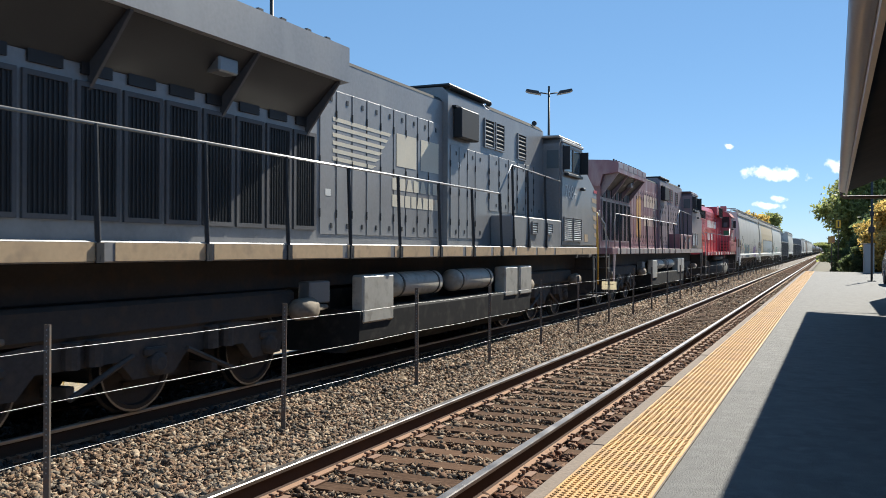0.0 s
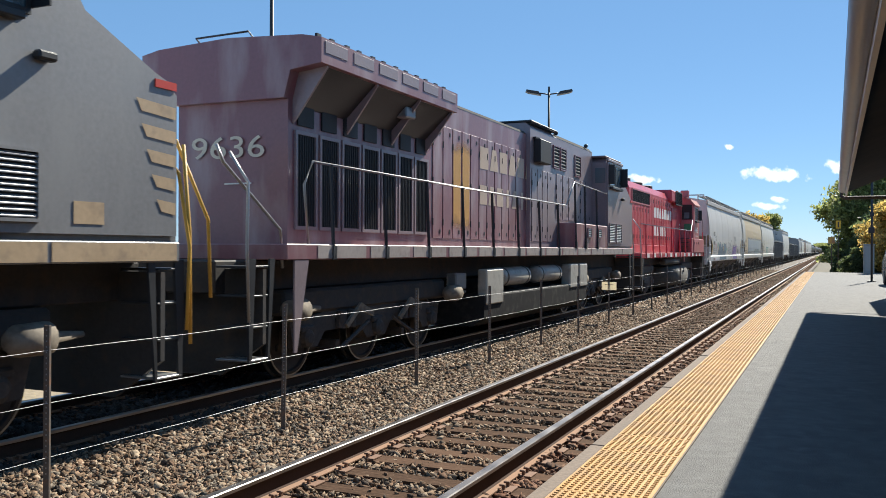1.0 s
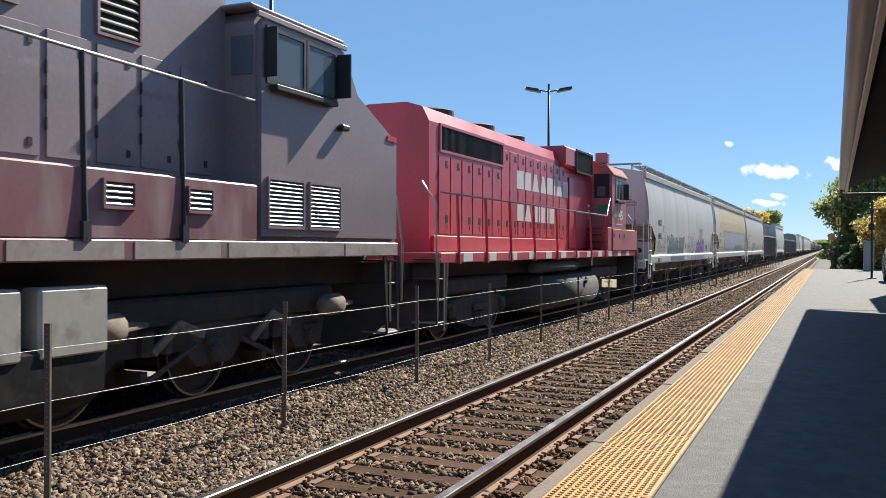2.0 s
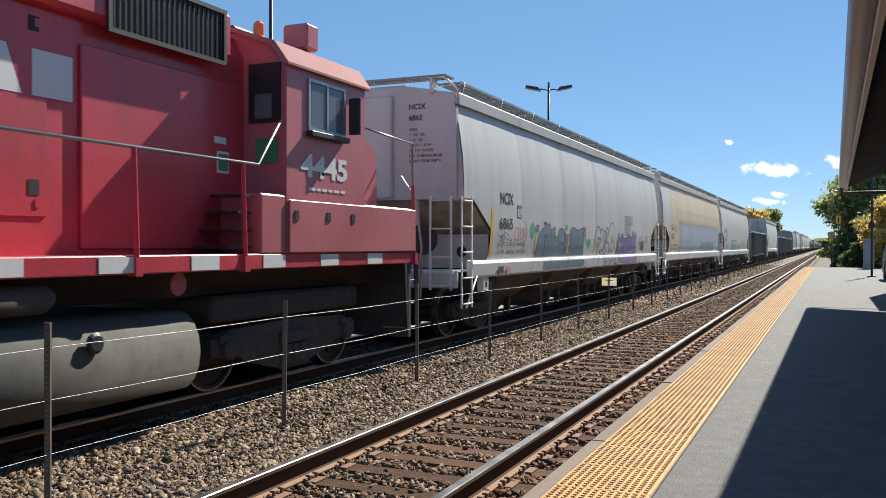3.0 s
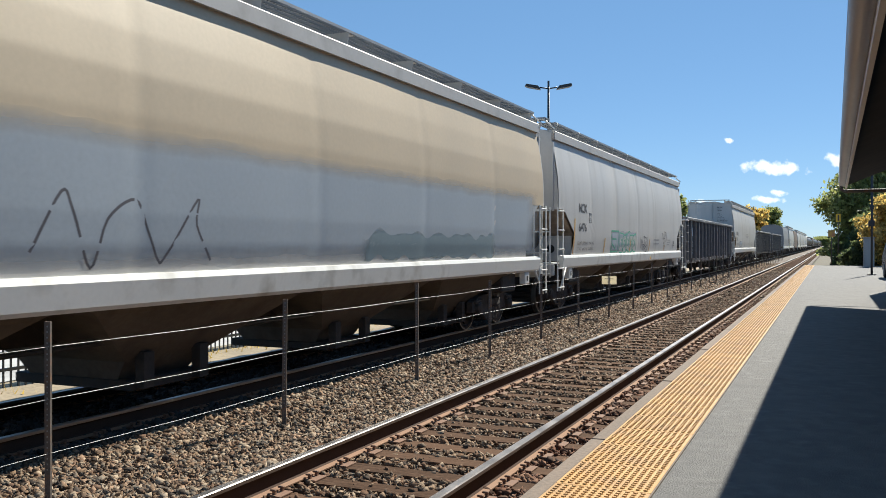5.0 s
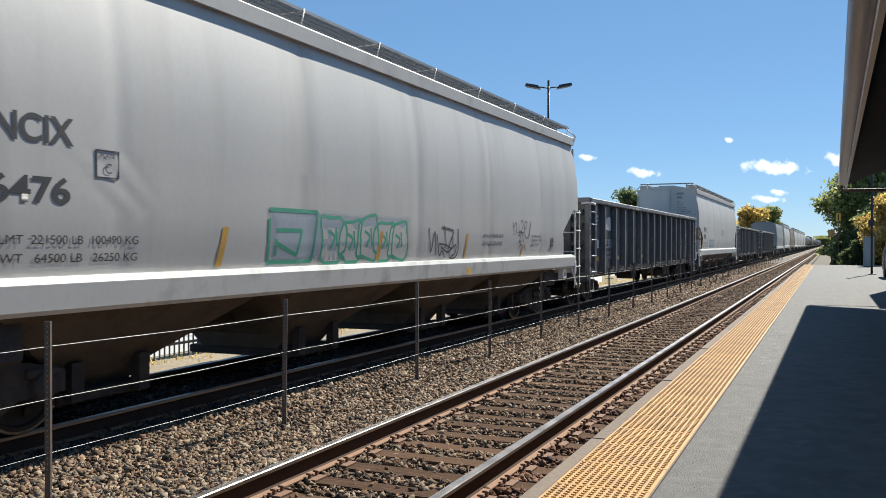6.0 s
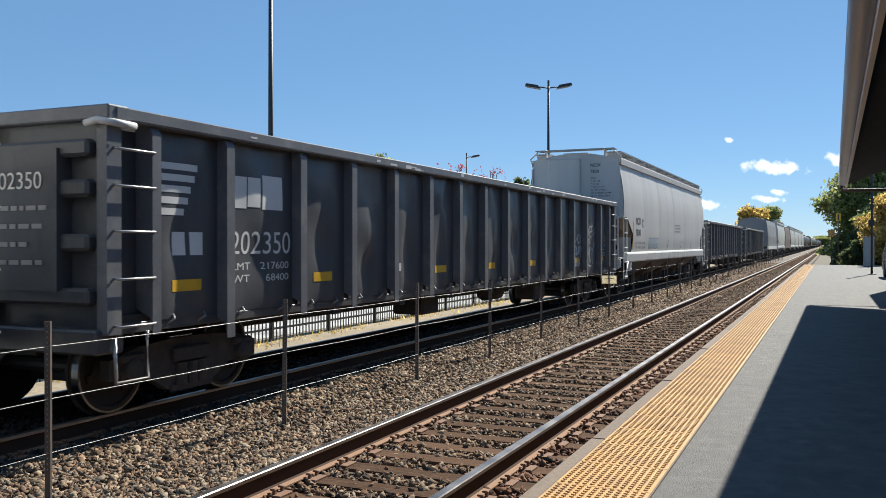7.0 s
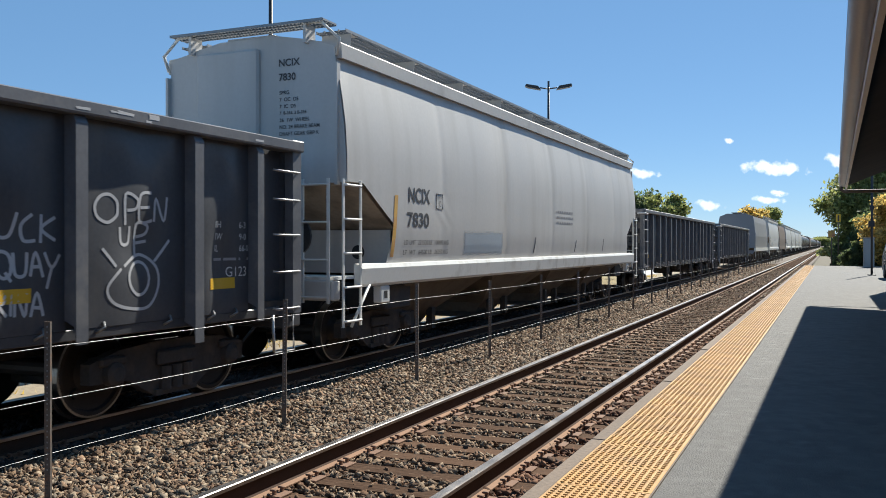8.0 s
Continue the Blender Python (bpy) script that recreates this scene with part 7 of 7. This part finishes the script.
        for q in (-0.75, 0.95) if P == "cp" else ():
            bm = bmesh.new()
            extrude(bm, [(q - 0.42, 0.66), (q - 0.36, 0.60), (q, 0.84), (q + 0.40, 0.72), (q + 0.42, 0.80), (q + 0.02, 0.95)], 1.17, 1.21, axis="x")
            part("brake_lever", bm, "dusty_beige", c, "dusty beige brake lever").location = (0, s * 6.75, 0)
        coupler(c, s * 10.6, s)
        steps(c, s * 10.62, s, m["steps"], m["grab"])
        bm = bmesh.new()
        extrude(bm, [(-1.5, 0.62), (-0.9, 0.22), (0.9, 0.22), (1.5, 0.62), (1.5, 1.5), (-1.5, 1.5)], s * 10.3, s * 10.36)
        part("pilot", bm, "under", c)
    for k in (-1, 1):
        bars("air_hose", "under", c, 0.03, [(k * 0.8, 10.6, 1.2), (k * 0.85, 10.9, 0.7), (k * 0.7, 11.2, 1.0)])
    bm = bmesh.new()
    lathe(bm, [(0.0, 0.10), (-0.06, 0.11), (-0.07, 0.08)], "y", (-0.55, rear, 4.1), 14)
    part("headlight", bm, "white", c)
    bars("rear_grab", "black_steel", c, 0.015, [(-0.7, rear + 0.3, 4.6), (-0.7, rear + 0.1, 4.72), (0.2, rear + 0.1, 4.74), (0.2, rear + 0.3, 4.62)])
    m["marks"](c)
    return c


def black_marks(c):
    for k in (-1, 1):
        bars("step_rail", "handrail_yellow", c, 0.02, [(k * 1.5, 10.62, 2.8), (k * 1.5, 10.72, 1.9), (k * 1.5, 10.74, 0.75)])
        bars("step_rail", "handrail_yellow", c, 0.02, [(k * 1.35, 10.68, 2.86), (k * 1.35, 11.2, 2.05), (k * 1.35, 11.25, 1.2)])
    for k in range(6):   # striped emblem, worn pale
        z = 3.66 - 0.115 * k
        bm = bmesh.new()
        bm.faces.new([bm.verts.new(p) for p in ((0.938, -2.95, z), (0.938, -1.1 - 0.1 * k, z - 0.03), (0.938, -1.16 - 0.12 * k, z - 0.085), (0.938, -2.95, z - 0.06))])
        part("emblem_stripe", bm, "cream", c)
    shapes(c, "cream", 0.939, -0.9, 3.12, 0.55, 0.95, "no")
    shapes(c, "cream", 0.939, -1.05, 2.72, 0.2, 0.27, "nototin")
    shapes(c, "cream", 0.939, -1.05, 2.44, 0.2, 0.24, "oonntono")
    lettering("7684", "white", c, (1.508, 7.30, 3.04), 0.34, width=1.05)
    for k in range(5):
        z = 3.18 - 0.24 * k
        bm = bmesh.new()
        bm.faces.new([bm.verts.new(p) for p in ((1.506, 9.95 + 0.07 * k, z), (1.506, 10.5, z - 0.03), (1.506, 10.5, z - 0.15), (1.506, 10.02 + 0.07 * k, z - 0.12))])
        part("nose_stripe", bm, "tan", c)
    boxes("decal", "tan", c, (1.502, 1.506, 9.2, 9.55, 1.95, 2.15))
    boxes("decal", "white", c, (0.935, 0.937, -3.15, -3.0, 2.5, 2.6))
    boxes("decal", "white", c, (1.035, 1.037, 1.5, 1.62, 3.3, 3.4))


def maroon_marks(c):
    for k in (-1, 1):
        bars("step_rail", "silver", c, 0.02, [(k * 1.4, -11.1, 2.88), (k * 1.4, -10.98, 2.7), (k * 1.4, -9.87, 1.97), (k * 1.4, -9.82, 1.5)])
    shapes(c, "cream_faded", 0.939, -2.0, 3.42, 0.46, 0.59, "otntotin"[:8])
    shapes(c, "cream_faded", 0.939, -2.0, 2.68, 0.40, 0.5, "ntoitio")
    # worn yellow patch where an old emblem showed through
    for a in (-3.42, -2.96):
        patch(c, "amber_worn", 0.9365, a, a + 0.40, 2.0, 3.95, "worn_patch", "yellow worn paint on a door", seed=3, step=0.12)
    lettering("9636", "cream", c, (-0.66, -9.03, 2.98), 0.30, turn=0, width=1.22)
    boxes("decal", "white", c, (-0.1, 0.35, -9.03, -9.025, 2.62, 2.64))


ns = wide_cab_loco("dirty black freight locomotive with cream striped markings", dict(paint="ns", cab="ns", stripe="tan", rail="silver", grey="ns", frame="ns_shaded", roof="hopper_grey", steps="black_steel", grab="handrail_yellow", rad=(-9.8, -3.45, 4.02), hood_rear=-9.7, doors=-3.3, marks=black_marks))
cp = wide_cab_loco("faded maroon freight locomotive with worn lettering", dict(paint="cp", cab="cp_dark", stripe="cp_stripe", rail="silver", grey="cp", frame="cp_dark", roof="cp_dark", steps="black_steel", grab="silver", rad=(-9.1, -4.55, 4.17), hood_rear=-9.0, doors=-4.35, hatches=True, marks=maroon_marks))
MOVING += [(ns, 13.95), (cp, 36.32)]


def road_switcher():
    """A four-axle locomotive: long hood to -y, cab near +y, short nose."""
    c = thing("diesel_locomotive", "bright red four-axle locomotive with cream lettering", "locomotive", "locomotives")
    P = "gp"
    boxes("frame", "under", c, (-0.9, 0.9, -8.4, 8.35, 1.15, 1.46), bevel=0.02)
    boxes("walkway", P, c, (-1.5, 1.5, -8.2, 8.3, 1.46, 1.64), bevel=0.012)
    for s in (-1, 1):
        y = -7.2
        while y < 7.9:
            boxes("edge_stripe", "white", c, (s * 1.501, s * 1.506, y, y + 0.45, 1.475, 1.625))
            y += 1.26
    bm = bmesh.new()
    extrude(bm, [(-0.86, 1.64), (-0.86, 4.05), (-0.72, 4.32), (-0.4, 4.42), (0.4, 4.42), (0.72, 4.32), (0.86, 4.05), (0.86, 1.64)], -7.3, 4.62)
    hood = part("hood", bm, P, c)
    boxes("sill_box", P, hood, (0.861, 0.92, -7.2, 1.0, 1.66, 1.95), bevel=0.01)
    a = -6.9
    while a < 1.3:
        high = 3.46 if a < -3.8 else 3.92
        hood_door(hood, 0.86, a, a + 0.54, 2.0, high, P, "gp")
        for z in (2.2, high - 0.22):
            boxes("door_window", "grille", hood, (0.875, 0.879, a + 0.32, a + 0.44, z, z + 0.14))
        a += 0.57
    screen(hood, 0.86, -6.85, -3.35, 3.52, 4.06, 60, "gp_pink", "radiator_screen")
    bm = bmesh.new()
    box(bm, -1.02, 1.02, 1.15, 4.2, 3.95, 4.5, bevel=0.05)
    eq = part("dynamic_brake_housing", bm, P, c)
    screen(eq, 1.02, 2.2, 4.05, 3.85, 4.5, 22, "grille")
    for q in (-5.4, -3.0, -0.8, 2.3):
        bm = bmesh.new()
        lathe(bm, [(4.4, 0.5), (4.52, 0.5), (4.55, 0.44)], "z", (0, q, 0), 24)
        part("roof_fan", bm, "under", c)
    boxes("work_panel", P, c, (0.861, 0.9, 2.0, 4.5, 1.7, 3.7), bevel=0.01)
    for yy, z in ((4.0, 2.95), (4.05, 2.6)):
        boxes("notice", "white", c, (0.90, 0.906, yy, yy + 0.22, z, z + 0.08 if z > 2.8 else z + 0.26))
    boxes("notice", "green_tag", c, (0.907, 0.911, 4.07, 4.25, 2.63, 2.83))
    # cab
    bm = bmesh.new()
    extrude(bm, [(-1.5, 1.64), (-1.5, 4.0), (-1.3, 4.2), (-0.7, 4.42), (0.7, 4.42), (1.3, 4.2), (1.5, 4.0), (1.5, 1.64)], 4.62, 6.58)
    cab = part("cab", bm, "gp_pink", c)
    bm = bmesh.new()
    extrude(bm, [(-1.56, 3.97), (-1.36, 4.24), (-0.72, 4.46), (0.72, 4.46), (1.36, 4.24), (1.56, 3.97), (1.56, 3.94), (1.5, 3.94), (1.3, 4.19), (0.7, 4.41), (-0.7, 4.41), (-1.3, 4.19), (-1.5, 3.94), (-1.56, 3.94)], 4.56, 6.66)
    part("cab_roof", bm, "gp_roof", cab)
    boxes("window_frame", "silver", cab, (1.49, 1.525, 5.08, 6.0, 3.20, 3.24), (1.49, 1.525, 5.08, 6.0, 3.82, 3.86), (1.49, 1.525, 5.08, 5.12, 3.24, 3.82), (1.49, 1.525, 5.96, 6.0, 3.24, 3.82), (1.49, 1.525, 5.52, 5.56, 3.24, 3.82))
    boxes("window", "glass_cab", cab, (1.495, 1.51, 5.12, 5.52, 3.24, 3.82), (1.495, 1.51, 5.56, 5.96, 3.24, 3.82))
    boxes("armrest", "black_steel", cab, (1.505, 1.6, 5.05, 6.0, 3.12, 3.19), bevel=0.01)
    boxes("mirror", "black_steel", cab, (1.52, 1.7, 6.08, 6.12, 3.25, 3.75), bevel=0.01)
    boxes("rear_door", "grille", cab, (0.95, 1.42, 4.6, 4.619, 3.25, 3.98))
    boxes("rear_window", "glass_cab", cab, (1.05, 1.3, 4.592, 4.598, 3.3, 3.6))
    boxes("notice", "green_tag", cab, (1.05, 1.38, 4.602, 4.612, 2.75, 3.05))
    boxes("lower_panel", "gp_pink", cab, (1.501, 1.53, 4.65, 8.2, 1.65, 2.3), bevel=0.01)
    for yy in (4.75, 5.5, 6.15):
        boxes("panel_latch", "black_steel", cab, (1.531, 1.54, yy, yy + 0.09, 2.05, 2.17))
    bm = bmesh.new()
    lathe(bm, [(4.44, 0.1), (4.5, 0.1), (4.52, 0.075), (4.68, 0.07), (4.72, 0.03)], "z", (0.6, 5.3, 0), 14)
    b = part("beacon", bm, "orange_light", cab, "orange beacon lamp on the roof")
    boxes("horn", "black_steel", cab, (0.3, 0.5, 4.9, 5.5, 4.47, 4.6), bevel=0.04)
    boxes("antenna_box", "gp_pink", cab, (0.7, 1.1, 5.7, 6.0, 4.4, 4.75), bevel=0.03)
    # short hood and its flanking boxes
    bm = bmesh.new()
    extrude(bm, [(6.585, 1.64), (6.585, 3.47), (7.75, 3.44), (8.05, 3.28), (8.14, 1.64)], -0.95, 0.95, axis="x")
    bmesh.ops.bevel(bm, geom=[e for e in bm.edges if abs(e.verts[0].co.x - e.verts[1].co.x) < 0.01], offset=0.12, segments=3, affect="EDGES")
    part("nose", bm, "gp_pink", c)
    bm = bmesh.new()
    box(bm, -1.5, 1.5, 6.59, 8.2, 1.64, 2.32, bevel=0.03)
    part("sand_box", bm, "gp_pink", c)
    boxes("stairwell", "gp_pink", c, (0.9, 1.5, 4.1, 4.61, 1.64, 2.35), bevel=0.02)
    for k in range(4):
        boxes("cab_step", "black_steel", c, (0.92, 1.4, 3.6 + 0.1 * k, 4.05, 1.7 + 0.2 * k, 1.73 + 0.2 * k))
    for s in (-1, 1):
        handrail(c, s * 1.46, [(-8.1, 2.68), (4.1, 2.68), (4.55, 3.25)], [-7.4, -6.0, -4.6, -3.0, -1.2, 0.5, 2.1, 3.8], 1.64, "silver", "gp")
        handrail(c, s * 1.46, [(6.62, 3.42), (8.2, 3.36), (8.25, 1.7)], [8.22], 1.64, "silver", "gp")
        steps(c, s * 8.35, s, "black_steel", "silver")
        for q in (-0.55, 0.55):
            boxes("traction_motor", "under", c, (-0.66, 0.66, s * 5.4 + q - 0.5, s * 5.4 + q + 0.5, 0.2, 0.95), bevel=0.08)
        boxes("bolster", "under", c, (-1.1, 1.1, s * 5.4 - 1.7, s * 5.4 + 1.7, 0.84, 1.145), bevel=0.04)
        bogie(c, s * 5.4, 1.37, 0.508, (-1.37, 1.37))
        coupler(c, s * 8.3, s)
        boxes("pilot", "under", c, (-1.5, 1.5, min(s * 8.0, s * 8.08), max(s * 8.0, s * 8.08), 0.3, 1.46))
    # fuel tank and reservoir
    bm = bmesh.new()
    extrude(bm, [(-1.2, 1.05)] + [(-1.2 - 0.28 * math.sin(k * math.pi / 8), 0.62 + 0.42 * math.cos(k * math.pi / 8)) for k in range(9)] + [(1.2 + 0.28 * math.sin(k * math.pi / 8), 0.62 - 0.42 * math.cos(k * math.pi / 8)) for k in range(9)], -1.8, 3.05)
    tank = part("fuel_tank", bm, "tank_dark", c, "large grimy grey fuel tank", smooth=True)
    bm = bmesh.new()
    lathe(bm, [(0, 0.09), (0.03, 0.1), (0.05, 0.07)], "x", (1.46, 1.6, 0.85), 16)
    part("filler", bm, "black_steel", tank)
    bm = bmesh.new()
    lathe(bm, [(-2.5, 0.08), (-2.42, 0.14), (1.2, 0.14), (1.3, 0.08)], "y", (1.25, 0, 1.27), 18)
    part("air_reservoir", bm, "tank_dark", c, "grey pipe-shaped air reservoir", smooth=True)
    bm = bmesh.new()
    lathe(bm, [(0, 0.12), (0.02, 0.12)], "x", (1.3, 2.9, 1.33), 16)
    part("blue_flag_plate", bm, "gp_pink", c)
    for z, h, row in ((3.11, 0.43, ((-1.84, -1.38, 0), (-1.27, -0.75, 1), (-2.45, -1.95, 0), (-0.62, -0.13, 1), (-0.05, 0.45, 0), (0.56, 0.68, 0), (0.79, 1.33, 1), (1.44, 1.91, 0))), (2.36, 0.40, ((-2.4, -1.95, 0), (-1.85, -1.35, 1), (-1.25, -0.85, 0), (-0.75, -0.64, 0), (-0.56, -0.23, 0), (-0.05, 0.07, 0), (0.17, 0.6, 0)))):
        for a, b, slope in row:
            k = 0.17 * slope
            bm = bmesh.new()
            bm.faces.new([bm.verts.new((0.877, *p)) for p in ((a, z), (b, z), (b - k, z + h), (a + k, z + h))])
            part("paint_block", bm, "white", c)
    lettering("4445", "white", c, (1.508, 4.92, 2.60), 0.30, width=1.15, bold=0.035)
    small_print(c, "white", 1.507, 5.1, 2.44, 1, 0.9, 0.035)
    return c


gp = road_switcher()
MOVING.append((gp, 56.72))
# ---- the rest of the train, far off ----
def tank_car():
    c = thing("tank_car", "black cylindrical tank car far down the train", "freight car", "tank cars")
    bm = bmesh.new()
    lathe(bm, [(-8.3, 0.3), (-8.2, 0.9), (-7.9, 1.35), (-7.5, 1.5), (7.5, 1.5), (7.9, 1.35), (8.2, 0.9), (8.3, 0.3)], "y", (0, 0, 2.75), 28)
    part("tank", bm, "tank_black", c, smooth=True)
    boxes("frame", "under", c, (-1.3, 1.3, -8.9, 8.9, 0.95, 1.2))
    bm = bmesh.new()
    lathe(bm, [(4.2, 0.45), (4.55, 0.45), (4.6, 0.3)], "z", (0, 0, 0), 16)
    part("dome", bm, "tank_black", c)
    for s in (-1, 1):
        bogie(c, s * 6.9, 0.889, 0.457, (-0.889, 0.889))
        ladder(c, s * 1.5, -0.3, 0.3, 1.1, 4.3, 8, "silver")
        boxes("end_platform", "silver", c, (-1.4, 1.4, min(s * 8.4, s * 8.95), max(s * 8.4, s * 8.95), 1.2, 1.25))
    return c


def plain_hopper(mat, label):
    """A shorter hopper of another colour."""
    c = thing("covered_hopper", label, "freight car", "covered hoppers")
    bm = bmesh.new()
    extrude(bm, [(-1.55, 1.45), (-1.6, 2.5), (-1.5, 3.75), (-1.4, 4.25), (-0.8, 4.5), (0.8, 4.5), (1.4, 4.25), (1.5, 3.75), (1.6, 2.5), (1.55, 1.45)], -8.0, 8.0)
    part("body", bm, mat, c)
    for s in (-1, 1):
        bogie(c, s * 6.4, 0.889, 0.457, (-0.889, 0.889))
        boxes("side_sill", "hopper_white" if mat != "brown_car" else mat, c, (s * 1.52, s * 1.62, -8.4, 8.4, 1.15, 1.46))
        boxes("end_sill", mat, c, (-1.5, 1.5, min(s * 8.3, s * 8.5), max(s * 8.3, s * 8.5), 0.95, 1.25))
        ladder(c, s * 1.62, -8.3, -7.9, 0.7, 2.8, 5, "silver")
    for y in (-3.6, 0, 3.6):
        bm = bmesh.new()
        extrude(bm, [(y - 1.7, 1.45), (y - 0.5, 0.45), (y + 0.5, 0.45), (y + 1.7, 1.45)], -1.3, 1.3, axis="x")
        part("discharge_pocket", bm, "pocket", c)
    boxes("roof_walk", "galv", c, (-0.4, 0.4, -8.1, 8.1, 4.55, 4.6))
    return c


g2 = gondola("long black gondola car behind the grey hopper", False)
MOVING.append((g2, 181.0))
brown = plain_hopper("brown_car", "brown covered hopper car far down the train")
tank = tank_car()
order = [("g", 204.4), ("h", 250.2), ("b", 270.0), ("h", 290.2), ("h", 310.6), ("h", 331.0), ("h", 351.5)]
u = 371.5
dark = plain_hopper("hopper_dark", "dark grey covered hopper car down the train")
MOVING.append((dark, 229.0))
for k in range(26):
    kind = "tttttbtttt"[k % 10]
    order.append((kind, u))
    u += {"t": 18.4, "h": 20.4, "b": 17.6, "g": 21}[kind]
MOVING += [(brown, u), (tank, u + 18)]
for kind, at in order:
    MOVING.append((copy_thing({"g": g2, "h": h4, "b": brown, "t": tank}[kind], Matrix()), at))
for car, at in MOVING:
    if at < 170:
        for o in car.children_recursive:
            if o.name.startswith("wheelset"):
                WHEELS.append((o, o.location.z))
motions()
